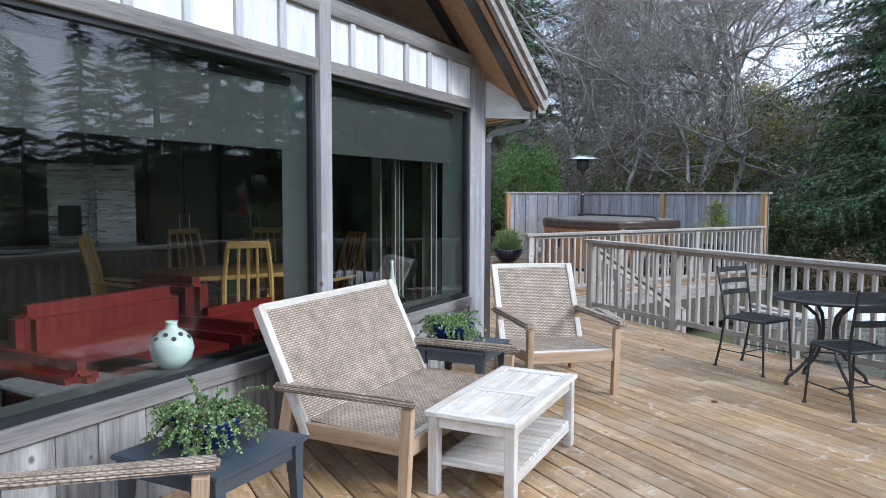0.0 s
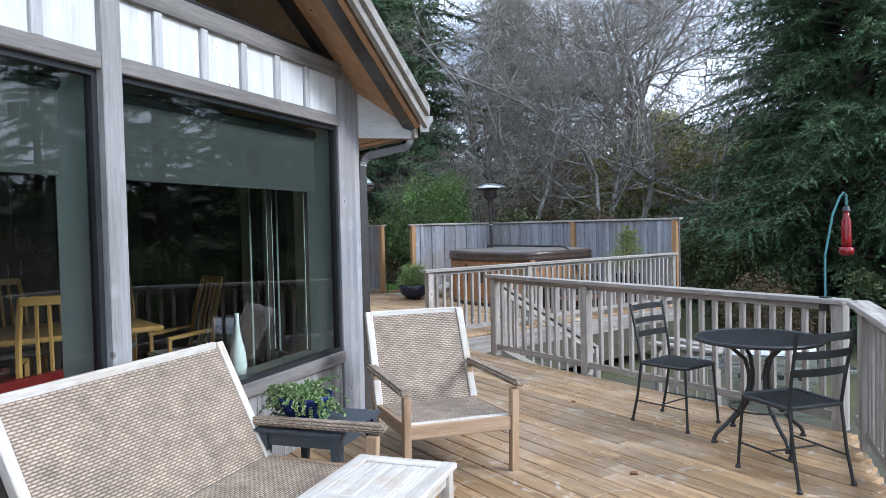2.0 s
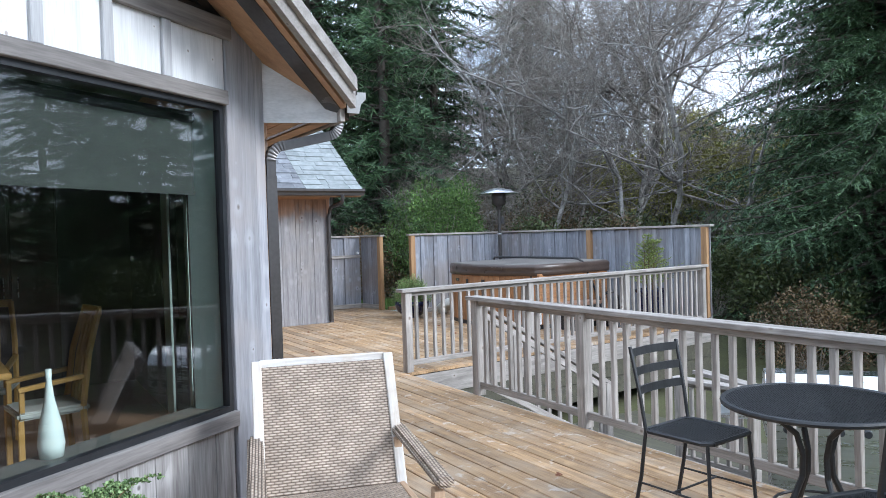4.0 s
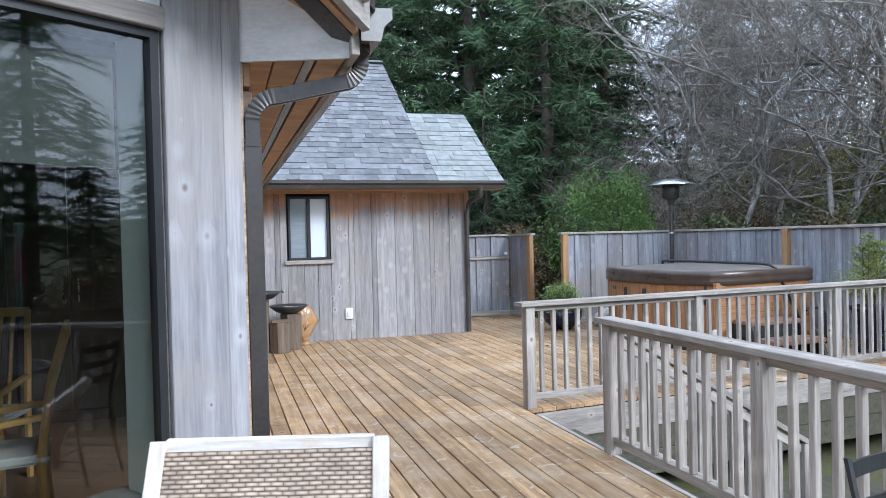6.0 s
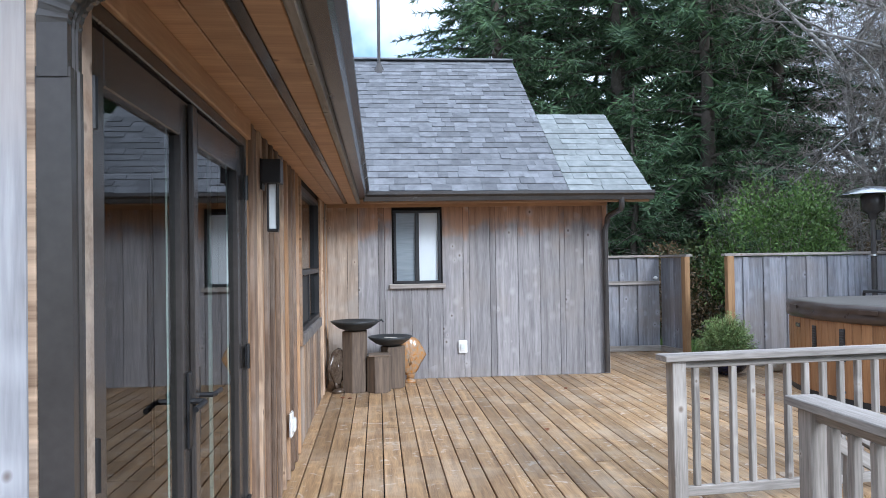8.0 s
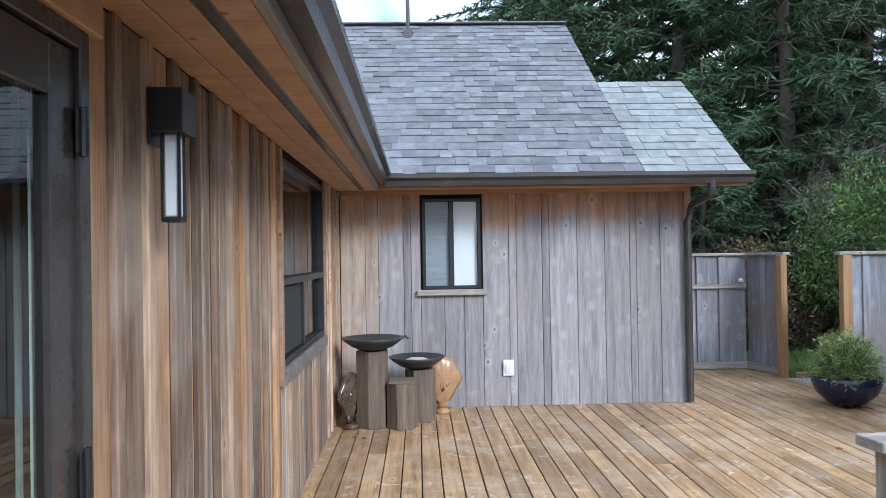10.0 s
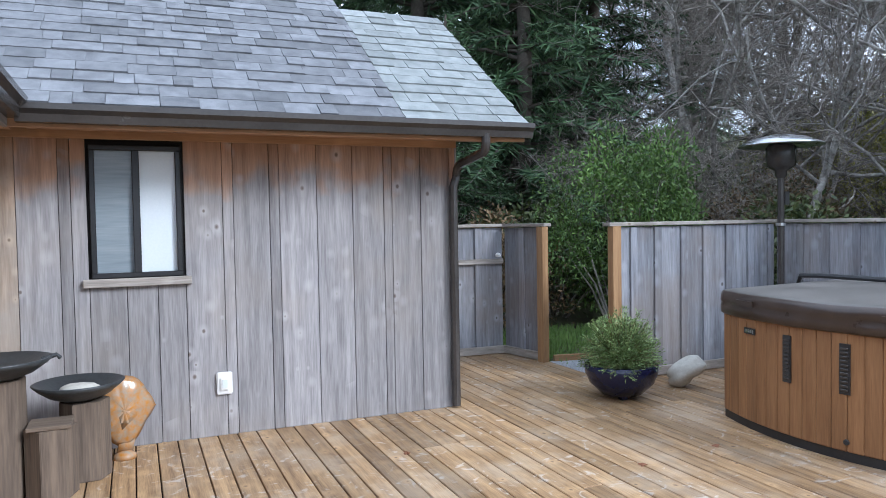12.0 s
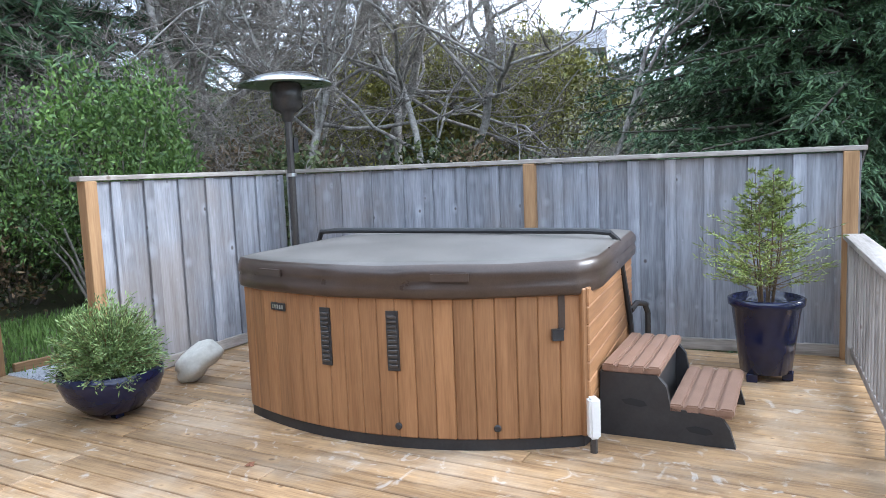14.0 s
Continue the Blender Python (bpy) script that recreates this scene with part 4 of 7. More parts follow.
# gravel and grass beyond the gate
M_GRAVEL = material("gravel", (0.22, 0.23, 0.25), 0.9, color2=(0.55, 0.56, 0.58), scale=60, bump=1.0, fine=160)
M_GRASS = material("lawn_grass", (0.08, 0.16, 0.03), 0.7, color2=(0.20, 0.31, 0.075), scale=4, fine=30)
path = structure("path_gravel", prism_bm([(6.22, 8.55), (7.6, 8.55), (7.6, 9.5), (6.3, 9.75), (6.2, 9.6)], -0.12, -0.035), M_GRAVEL, "pale grey crushed gravel path beyond the gate", "path")
verts, faces = [], []
rg = random.Random(5)
for k in range(700):
    p = Vector((rg.uniform(6.25, 7.5), rg.uniform(8.6, 9.45), -0.033))
    r = rg.uniform(0.010, 0.022)
    base = len(verts)
    for q in ((1, 0, 0), (0, 1, 0), (-1, 0, 0), (0, -1, 0), (0, 0, 0.8)):
        verts.append(p + Vector(q) * r * rg.uniform(0.7, 1.2))
    faces += [(base, base + 1, base + 4), (base + 1, base + 2, base + 4), (base + 2, base + 3, base + 4), (base + 3, base, base + 4)]
me = bpy.data.meshes.new("gravel")
me.from_pydata(verts, [], faces)
me.materials.append(M_GRAVEL)
tagged(new("gravel", me), "loose grey gravel stones on the path", "gravel", "", "stuff")
verts, faces = [], []
for k in range(9000):
    x, y = rg.uniform(6.3, 12), rg.uniform(9.5, 12.5)
    z = height(x, y) - 0.01
    h, a = rg.uniform(0.05, 0.14), rg.uniform(0, 6.3)
    q, t = Vector((math.cos(a), math.sin(a), 0)) * 0.012, Vector((rg.uniform(-0.04, 0.04), rg.uniform(-0.04, 0.04), h))
    p, base = Vector((x, y, z)), len(verts)
    verts += [p - q, p + q, p + t]
    faces.append((base, base + 1, base + 2))
me = bpy.data.meshes.new("grass")
me.from_pydata(verts, [], faces)
me.materials.append(M_GRASS)
tagged(new("grass", me), "short bright green lawn grass beyond the fence", "grass", "", "stuff")
beam("path_edging", (6.35, 9.75, -0.01), (7.8, 9.5, -0.01), 0.05, 0.09, M_POST)
tagged(bpy.data.objects["path_edging"], "tan timber edging board between gravel and lawn", "edging", "", "structure")

# ---- vegetation ----
def leaf_material(name, dark, light, rough=0.55, warm=None):
    m = bpy.data.materials.new(name)
    m.use_nodes = True
    nt = m.node_tree
    nd, ln = nt.nodes, nt.links
    b = nd["Principled BSDF"]
    b.inputs["Roughness"].default_value = rough
    geo, oi, mix = nd.new("ShaderNodeNewGeometry"), nd.new("ShaderNodeObjectInfo"), nd.new("ShaderNodeMix")
    mix.data_type = "RGBA"
    mix.inputs["A"].default_value, mix.inputs["B"].default_value = (*dark, 1), (*light, 1)
    ln.new(geo.outputs["Random Per Island"], mix.inputs["Factor"])
    hv, mr = nd.new("ShaderNodeHueSaturation"), nd.new("ShaderNodeMapRange")
    mr.inputs["To Min"].default_value, mr.inputs["To Max"].default_value = 0.75, 1.25
    ln.new(oi.outputs["Random"], mr.inputs["Value"])
    ln.new(mr.outputs[0], hv.inputs["Value"])
    ln.new(mix.outputs["Result"], hv.inputs["Color"])
    no = nd.new("ShaderNodeTexNoise")
    no.inputs["Scale"].default_value = 1.1
    tc = nd.new("ShaderNodeTexCoord")
    ln.new(tc.outputs["Object"], no.inputs["Vector"])
    m2 = nd.new("ShaderNodeMapRange")
    m2.inputs["From Min"].default_value, m2.inputs["From Max"].default_value = 0.3, 0.7
    m2.inputs["To Min"].default_value, m2.inputs["To Max"].default_value = 0.65, 1.35
    ln.new(no.outputs["Fac"], m2.inputs["Value"])
    h2 = nd.new("ShaderNodeHueSaturation")
    ln.new(m2.outputs[0], h2.inputs["Value"])
    ln.new(hv.outputs["Color"], h2.inputs["Color"])
    ln.new(h2.outputs["Color"], b.inputs["Base Color"])
    return m


M_SPRUCE = leaf_material("spruce_needles", (0.032, 0.072, 0.036), (0.135, 0.22, 0.095))
M_BUSH = leaf_material("broad_leaves", (0.05, 0.11, 0.02), (0.20, 0.32, 0.07), 0.5)
M_SCRUB = leaf_material("scrub_leaves", (0.03, 0.05, 0.015), (0.11, 0.13, 0.04))
M_OLIVE = leaf_material("hillside_leaves", (0.17, 0.18, 0.035), (0.44, 0.41, 0.11))
M_BROWN = leaf_material("dry_leaves", (0.07, 0.045, 0.02), (0.20, 0.13, 0.06))
M_JUNIPER = leaf_material("juniper_needles", (0.085, 0.145, 0.045), (0.29, 0.40, 0.14))
M_CYPRESS = leaf_material("cypress_sprays", (0.13, 0.19, 0.04), (0.42, 0.50, 0.13))
M_SUCC = leaf_material("trailing_leaves", (0.08, 0.145, 0.045), (0.27, 0.38, 0.15))
M_BARK = material("conifer_bark", (0.05, 0.04, 0.03), 0.9, color2=(0.13, 0.11, 0.09), scale=5, bump=0.8, fine=25)
M_LICHEN = material("lichen_bark", (0.075, 0.062, 0.05), 0.9, color2=(0.56, 0.53, 0.49), scale=5.5, bump=0.9, fine=26)
M_TWIG = material("bare_twig", (0.11, 0.09, 0.07), 0.85, color2=(0.40, 0.355, 0.31), scale=1.6, bump=0.5, fine=14)


def mesh_of(name, verts, faces, mat, smooth=False):
    me = bpy.data.meshes.new(name)
    me.from_pydata(verts, [], faces)
    me.materials.append(mat)
    if smooth:
        me.polygons.foreach_set("use_smooth", [True] * len(me.polygons))
    return me


def stem(verts, faces, pts, r0, r1, sides=5):
    """Adds a tapered round stem to lists of vertices and faces."""
    rings, side = [], None
    n = len(pts) - 1
    for i, p in enumerate(pts):
        d = (pts[min(i + 1, n)] - pts[max(i - 1, 0)]).normalized()
        if side is None:
            side = d.orthogonal().normalized()
        side = (side - d * side.dot(d)).normalized()
        o = d.cross(side)
        r = r0 + (r1 - r0) * i / n
        base = len(verts)
        for k in range(sides):
            a = 2 * math.pi * k / sides
            verts.append(p + (side * math.cos(a) + o * math.sin(a)) * r)
        rings.append(base)
    for a, b in zip(rings, rings[1:]):
        for k in range(sides):
            faces.append((a + k, a + (k + 1) % sides, b + (k + 1) % sides, b + k))


def conifer_meshes(seed, h, r, low=0.05, step=0.34, dense=1.0, size=1.0, wide=1.0, more=0):
    rg = random.Random(seed)
    tv, tf, lv, lf = [], [], [], []
    trunk = [Vector((0.05 * math.sin(k * 1.3), 0.05 * math.cos(k * 1.7), h * k / 10)) for k in range(11)]
    stem(tv, tf, trunk, 0.022 * h * 0.75, 0.02, 8)
    z = h * low
    while z < h * 0.985:
        f = 1 - z / h
        reach = r * min(1, f ** 0.75 * 1.12) * (0.75 if z < h * 0.1 else 1)
        for k in range(rg.choice((4, 5, 6)) + more):
            a = rg.uniform(0, 2 * math.pi)
            ln = reach * rg.uniform(0.55, 1.12) + 0.15
            d = Vector((math.cos(a), math.sin(a), 0))
            sidev = Vector((-d.y, d.x, 0))
            rise, droop = rg.uniform(0.0, 0.25), rg.uniform(0.25, 0.5)
            zb = z + rg.uniform(-0.15, 0.15)
            seg = [Vector((0, 0, zb)) + d * (ln * t) + UP * (ln * (rise * t - droop * t * t + 0.18 * max(0, t - 0.75))) for t in (0, 0.25, 0.5, 0.75, 1)]
            stem(tv, tf, seg, 0.012 + 0.014 * ln, 0.006, 3)
            n = max(4, int(ln * 9 * dense / size))
            for j in range(n):
                t = 0.10 + 0.90 * (j + rg.random()) / n
                q = min(int(t * 4), 3)
                c = seg[q].lerp(seg[q + 1], t * 4 - q)
                reach2 = (0.20 + 0.42 * (1 - t) * min(ln, 2.4) * 0.5) * size
                for i in range(8):
                    sg = 1 if i % 2 else -1
                    tip = (sidev * sg * rg.uniform(0.2, 1.0) + d * rg.uniform(0.1, 0.9) + UP * rg.gauss(-0.22, 0.38)).normalized() * reach2 * rg.uniform(0.35, 1.0)
                    wv = Vector((rg.gauss(0, 1), rg.gauss(0, 1), rg.gauss(0, 1))).cross(tip).normalized() * rg.uniform(0.014, 0.027) * size * wide
                    o = c + d * rg.uniform(-0.06, 0.06)
                    b = len(lv)
                    lv.extend((o - wv, o + tip, o + wv))
                    lf.append((b, b + 1, b + 2))
        z += step * rg.uniform(0.75, 1.2) * (0.6 + 0.5 * f)
    return mesh_of("trunk", tv, tf, M_BARK, True), mesh_of("crown", lv, lf, M_SPRUCE)


def tree(name, meshes, parts, m, label, group):
    root = thing(name, m, label, "tree", group)
    for me, nm in zip(meshes, parts):
        put(nm, me, root)
    return root


def at_ground(x, y, turn=0, scale=1.0, dz=-0.1):
    return pose(x, y, height(x, y) + dz, 0, 0, turn) @ Matrix.Diagonal((scale, scale, scale, 1))


rt = random.Random(11)
PROTO = [conifer_meshes(1, 17, 4.0, 0.06, 0.42, 0.9, 1.15), conifer_meshes(2, 14, 3.6, 0.05, 0.42, 0.9, 1.15), conifer_meshes(3, 20, 4.2, 0.14, 0.46, 0.9, 1.2)]
SPOTS = [(9.6, 16.2, 1), (12.0, 17.0, 1), (4.6, 17.5, 1), (6.0, 20.5, 2), (8.0, 18.2, 0), (9.7, 21.5, 2), (11.2, 19.2, 1), (13.6, 22.5, 0), (5.2, 24.5, 0), (9.0, 26, 2), (14.0, 27, 2), (18.5, 29, 1), (23, 26, 0),
         (15.5, 25.5, 1), (21, -5.5, 0), (27, -17, 2), (18.5, -3.4, 1), (4.0, -25, 0), (-3.0, -24, 2), (-11, -22, 1), (22.0, -1.0, 2), (23.5, 4.5, 0), (27, -9, 1), (24, -18, 0), (30, 0, 2)]
first = {}
for x, y, k in SPOTS:
    m = at_ground(x, y, rt.uniform(0, 360), rt.uniform(0.9, 1.12))
    if k not in first:
        first[k] = tree("spruce_tree", PROTO[k], ("trunk", "crown"), m, "tall dark green spruce with drooping branches", "dark spruces")
    else:
        t = copy_thing(first[k], m)
        t.matrix_basis = m


def bough_meshes(seed, h, r):
    """A close-by spruce whose boughs carry side shoots clothed in short needle sprays."""
    rg = random.Random(seed)
    tv, tf, lv, lf = [], [], [], []
    stem(tv, tf, [Vector((0.05 * math.sin(k * 1.3), 0.05 * math.cos(k * 1.7), h * k / 10)) for k in range(11)], 0.30, 0.02, 8)
    z = 0.15
    while z < h * 0.97:
        f = 1 - z / h
        reach = r * min(1, f ** 0.6 * 1.1)
        gap = 0.09 if z < 9 else 0.22
        for k in range(9):
            a = rg.uniform(0, 2 * math.pi)
            ln = reach * rg.uniform(0.5, 1.08) + 0.2
            d = Vector((math.cos(a), math.sin(a), 0))
            side = Vector((-d.y, d.x, 0))
            rise, droop = rg.uniform(0.05, 0.3), rg.uniform(0.25, 0.5)
            zb = z + rg.uniform(-0.2, 0.2)
            at = [Vector((0, 0, zb)) + d * (ln * t) + UP * (ln * (rise * t - droop * t * t + 0.25 * max(0, t - 0.7))) for t in (0, 0.2, 0.4, 0.6, 0.8, 1)]
            stem(tv, tf, at, 0.015 + 0.010 * ln, 0.005, 3)
            n = int(ln * 0.72 / gap)
            for j in range(n):
                t = 0.28 + 0.72 * (j + rg.random()) / n
                q = min(int(t * 5), 4)
                c = at[q].lerp(at[q + 1], t * 5 - q)
                sg = 1 if j % 2 else -1
                w = (side * sg * rg.uniform(0.5, 1.0) + d * rg.uniform(0.5, 1.0) + UP * rg.uniform(-0.75, 0.30)).normalized()
                l2 = (0.14 + 0.26 * ln * (1.05 - t)) * rg.uniform(0.6, 1.2)
                m = max(3, int(l2 / (gap * 0.62)))
                for i in range(m):
                    u = (i + rg.random()) / m
                    o = c + w * (l2 * u) - UP * (0.25 * l2 * u * u)
                    for g in (-1, 1, -0.5, 0.5):
                        tip = (w * 0.9 + (w.cross(UP)) * g * rg.uniform(0.3, 1.0) + UP * rg.gauss(-0.15, 0.6)).normalized() * rg.uniform(0.07, 0.145) * (gap / 0.09) ** 0.6
                        wv = tip.cross(Vector((rg.gauss(0, 0.5), rg.gauss(0, 0.5), 1))).normalized() * rg.uniform(0.010, 0.017) * (gap / 0.09) ** 0.6
                        b = len(lv)
                        lv.extend((o - wv, o + tip, o + wv))
                        lf.append((b, b + 1, b + 2))
        z += 0.17 * rg.uniform(0.75, 1.25) * (1 if z < 9 else 1.7)
    return mesh_of("trunk", tv, tf, M_BARK, True), mesh_of("crown", lv, lf, M_SPRUCE)


near = bough_meshes(21, 22, 4.1)
tree("spruce_tree", near, ("trunk", "crown"), at_ground(14.7, 3.3, 20), "huge dense dark green spruce with low boughs", "dark spruces")
tree("spruce_tree", near, ("trunk", "crown"), at_ground(16.2, 4.0, 150, 0.92), "huge dense dark green spruce with low boughs", "dark spruces")
for x, y, sc in ((26, -14, 0.6), (24.5, -17, 0.66), (22.5, -20, 0.62), (27.5, -11, 0.64), (19.5, -22.5, 0.7), (16, -24.5, 0.62), (28.5, -8, 0.66), (11, -25, 0.7), (30, -13, 0.8)):
    tree("spruce_tree", PROTO[1], ("trunk", "crown"), at_ground(x, y, rt.uniform(0, 360), sc), "small dark green spruce at the forest edge", "dark spruces")
tree("spruce_tree", PROTO[1], ("trunk", "crown"), at_ground(17.5, -0.6, 80, 1.1), "huge dense dark green spruce with low boughs", "dark spruces")
young = conifer_meshes(31, 5.6, 1.5, 0.04, step=0.22, dense=1.3, size=0.7)
tree("spruce_tree", young, ("trunk", "crown"), at_ground(7.3, 15.0, 20), "young light green spruce behind the cabin fence", "dark spruces")


def bare_meshes(seed, h, lean=0.0, depth=5, trunk_r=0.14, spread=0.72):
    """A leafless tree with crooked, lichen-pale limbs and fine twigs: trunk, limbs and twigs."""
    rg = random.Random(seed)
    sets = [([], []), ([], []), ([], [])]

    def grow(p, d, ln, r, level):
        v, f = sets[0 if level == 0 else (1 if level < 3 else 2)]
        pts = [p]
        steps = 5 if level < 3 else 3
        for _ in range(steps):
            d = (d + Vector((rg.gauss(0, 0.22), rg.gauss(0, 0.22), rg.gauss(0.03, 0.17)))).normalized()
            pts.append(pts[-1] + d * ln / steps)
        stem(v, f, pts, r, r * 0.6, 7 if level < 2 else (5 if level < 3 else 3))
        if level >= depth:
            return
        kids = (rg.choice((7, 8)), rg.choice((4, 5)), 4, 4, 4, 4)[level]
        for k in range(kids):
            t = rg.uniform(0.3, 1.0)
            i = min(int(t * steps), steps - 1)
            q = pts[i].lerp(pts[i + 1], t * steps - i)
            out = Vector((rg.gauss(0, 1), rg.gauss(0, 1), rg.gauss(0.2, 0.6))).normalized()
            nd = (d * (1 - spread) + out * spread + UP * 0.1).normalized()
            grow(q, nd, ln * rg.uniform(0.45, 0.72), max(r * rg.uniform(0.36, 0.58), 0.005), level + 1)

    grow(Vector((0, 0, -0.2)), Vector((lean, lean * 0.4, 1)).normalized(), h * 0.55, trunk_r, 0)
    return [mesh_of(n, v, f, m, True) for n, (v, f), m in zip(("trunk", "limb", "twig"), sets, (M_LICHEN, M_LICHEN, M_TWIG))]


BARE = [bare_meshes(s, h, ln, 5, r) for s, h, ln, r in ((41, 11.5, 0.15, 0.085), (42, 8.5, -0.4, 0.07), (43, 14, 0.05, 0.11), (44, 8.0, 0.55, 0.075))]
first = {}
BSPOTS = [(13.9, 13.4, 1, 0.8), (11.9, 11.0, 0, 0.95), (13.4, 13.2, 2, 1.0), (12.8, 9.2, 3, 1.0), (15.0, 10.0, 0, 1.05), (14.2, 7.6, 1, 0.8), (15.4, 15.4, 2, 0.95), (16.4, 16.2, 0, 1.2), (15.6, 19.2, 0, 1.0), (18.0, 19.5, 2, 1.1), (14.8, 15.0, 3, 1.1), (20.0, 14.5, 2, 1.15), (22.5, 15.6, 0, 1.5), (18.4, 16.6, 1, 1.5), (17.0, 13.4, 2, 1.05), (16.2, 11.8, 0, 1.15)]
for x, y, k, sc in BSPOTS:
    m = at_ground(x, y, rt.uniform(0, 360), sc)
    if k not in first:
        first[k] = tree("bare_tree", BARE[k], ("trunk", "limb", "twig"), m, "leafless grey tree with crooked lichen-covered branches", "bare trees")
    else:
        t = copy_thing(first[k], m)
        t.matrix_basis = m


def bush_meshes(seed, r, h, leaves, mat, leaf=0.10, blobs=14, thin=0.42):
    """A shrub of stems and many single leaves set on uneven rounded masses."""
    rg = random.Random(seed)
    tv, tf, lv, lf = [], [], [], []
    masses = []
    for k in range(blobs):
        a, d = rg.uniform(0, 6.283), r * math.sqrt(rg.random()) * 0.75
        z = h * rg.uniform(0.25, 0.85) * (1 - 0.35 * (d / r) ** 2)
        masses.append((Vector((math.cos(a) * d, math.sin(a) * d, z)), r * rg.uniform(0.25, 0.46)))
        c = masses[-1][0]
        stem(tv, tf, [Vector((c.x * 0.15, c.y * 0.15, -0.1)), c * 0.55 + Vector((rg.uniform(-0.1, 0.1), rg.uniform(-0.1, 0.1), 0)), c], 0.012 + 0.012 * r, 0.006, 4)
    for k in range(leaves):
        c, q = masses[k % blobs]
        d = Vector((rg.gauss(0, 1), rg.gauss(0, 1), rg.gauss(0.25, 0.9))).normalized()
        p = c + d * q * (rg.random() ** 0.33) * rg.uniform(0.75, 1.15)
        if p.z < 0.02:
            continue
        ax = (d * 0.7 + Vector((rg.gauss(0, 0.7), rg.gauss(0, 0.7), rg.gauss(0.1, 0.6)))).normalized() * leaf * rg.uniform(0.6, 1.3)
        w = ax.cross(Vector((rg.gauss(0, 1), rg.gauss(0, 1), rg.gauss(0, 1)))).normalized() * leaf * thin * 0.5
        b = len(lv)
        lv.extend((p, p + ax * 0.5 + w, p + ax, p + ax * 0.5 - w))
        lf.append((b, b + 1, b + 2, b + 3))
    return mesh_of("stems", tv, tf, M_TWIG), mesh_of("leaves", lv, lf, mat)


def shrub(meshes, m, label, group=""):
    root = thing("shrub", m, label, "shrub", group)
    put("stem", meshes[0], root)
    put("foliage", meshes[1], root)
    return root


RHODO = bush_meshes(51, 1.9, 3.6, 16000, M_BUSH, 0.11, 26, 0.36)
shrub(RHODO, at_ground(8.75, 11.6) @ Matrix.Diagonal((0.68, 0.68, 0.92, 1)), "tall bright green broad-leaved shrub behind the fence", "green shrubs")
SCRUB = [bush_meshes(61, 1.6, 2.2, 6000, M_SCRUB, 0.11, 16), bush_meshes(62, 1.8, 2.6, 5500, M_BROWN, 0.10, 18), bush_meshes(63, 2.4, 3.0, 6500, M_OLIVE, 0.15, 20)]
for k, x, y, sc in [(0, 11.0, 10.0, 1.0), (1, 12.2, 11.8, 1.0), (0, 12.0, 8.6, 1.0), (1, 11.2, 7.6, 0.8), (0, 12.6, 6.4, 0.9), (0, 8.6, 13.6, 1.0), (1, 7.0, 12.8, 0.8), (0, 9.4, 15.2, 1.2), (0, 13.6, 14.0, 1.2), (1, 11.6, 13.8, 1.0), (0, 5.0, 14.0, 1.0), (0, 6.4, 16.6, 1.2), (1, 3.6, 16.0, 1.1),
                    (0, 12.5, 1.0, 1.0), (0, 11.8, -2.4, 1.1), (1, 10.8, -5.6, 1.0), (0, 9.0, -8.4, 1.2), (0, 12.8, 4.4, 1.0), (1, 10.8, 3.0, 0.6),
                    (2, 18.5, 14.6, 1.0), (2, 20.6, 12.4, 1.1), (2, 19.6, 17.2, 1.0), (2, 22.4, 15.4, 1.2), (2, 21.8, 10.4, 1.1), (2, 17.2, 16.6, 0.9), (2, 24.0, 12.6, 1.2), (2, 24.6, 18.0, 1.2)]:
    shrub(SCRUB[k], at_ground(x, y, rt.uniform(0, 360), sc), ("dark green undergrowth shrub below the trees", "brown half-bare brush below the trees", "yellow-green leafy shrub on the hillside")[k], ("undergrowth", "brown brush", "hillside shrubs")[k])


BRUSH = bush_meshes(71, 2.3, 5.2, 5000, M_TWIG, 0.42, 30, 0.03)
for x, y, sc in ((11.4, 12.6, 0.75), (10.6, 14.4, 0.9), (15.6, 14.6, 0.8), (12.4, 16.6, 1.1)):
    shrub(BRUSH, at_ground(x, y, rt.uniform(0, 360), sc), "tall tangle of leafless grey-brown twigs below the trees", "bare thickets")


# ---- houses on the hill ----
M_FARWALL = material("pale_house_paint", (0.45, 0.46, 0.46), 0.8, color2=(0.55, 0.56, 0.56), scale=2)
M_FARROOF = material("far_roof", (0.16, 0.16, 0.17), 0.9, color2=(0.24, 0.24, 0.25), scale=3)


def far_house(x, y, turn, w, d, h):
    root = thing("house", at_ground(x, y, turn, 1.0, -0.3), "pale grey house on the wooded hillside far behind", "house", "hillside houses")
    part("wall", prism_bm([(-w / 2, -d / 2), (w / 2, -d / 2), (w / 2, d / 2), (-w / 2, d / 2)], 0, h), M_FARWALL, root)
    bm = bmesh.new()
    e = 0.5
    a = [bm.verts.new(p) for p in ((-w / 2 - e, -d / 2 - e, h), (w / 2 + e, -d / 2 - e, h), (w / 2 + e, d / 2 + e, h), (-w / 2 - e, d / 2 + e, h), (-w / 2 - e, 0, h + d * 0.28), (w / 2 + e, 0, h + d * 0.28))]
    for f in ((0, 1, 5, 4), (2, 3, 4, 5), (0, 4, 3), (1, 2, 5), (3, 2, 1, 0)):
        bm.faces.new([a[k] for k in f])
    part("roof", bm, M_FARROOF, root)
    for k in range(3):
        xk = -w / 2 + w * (k + 0.5) / 3
        wn2 = box("window", (xk - 0.6, -d / 2 - 0.05, h * 0.35), (xk + 0.6, -d / 2 + 0.05, h * 0.75), M_FARWALL, root)
        box("pane", (-0.5, -0.065, -h * 0.17), (0.5, -0.052, h * 0.17), M_BLACK, wn2, bev=0)
    return root


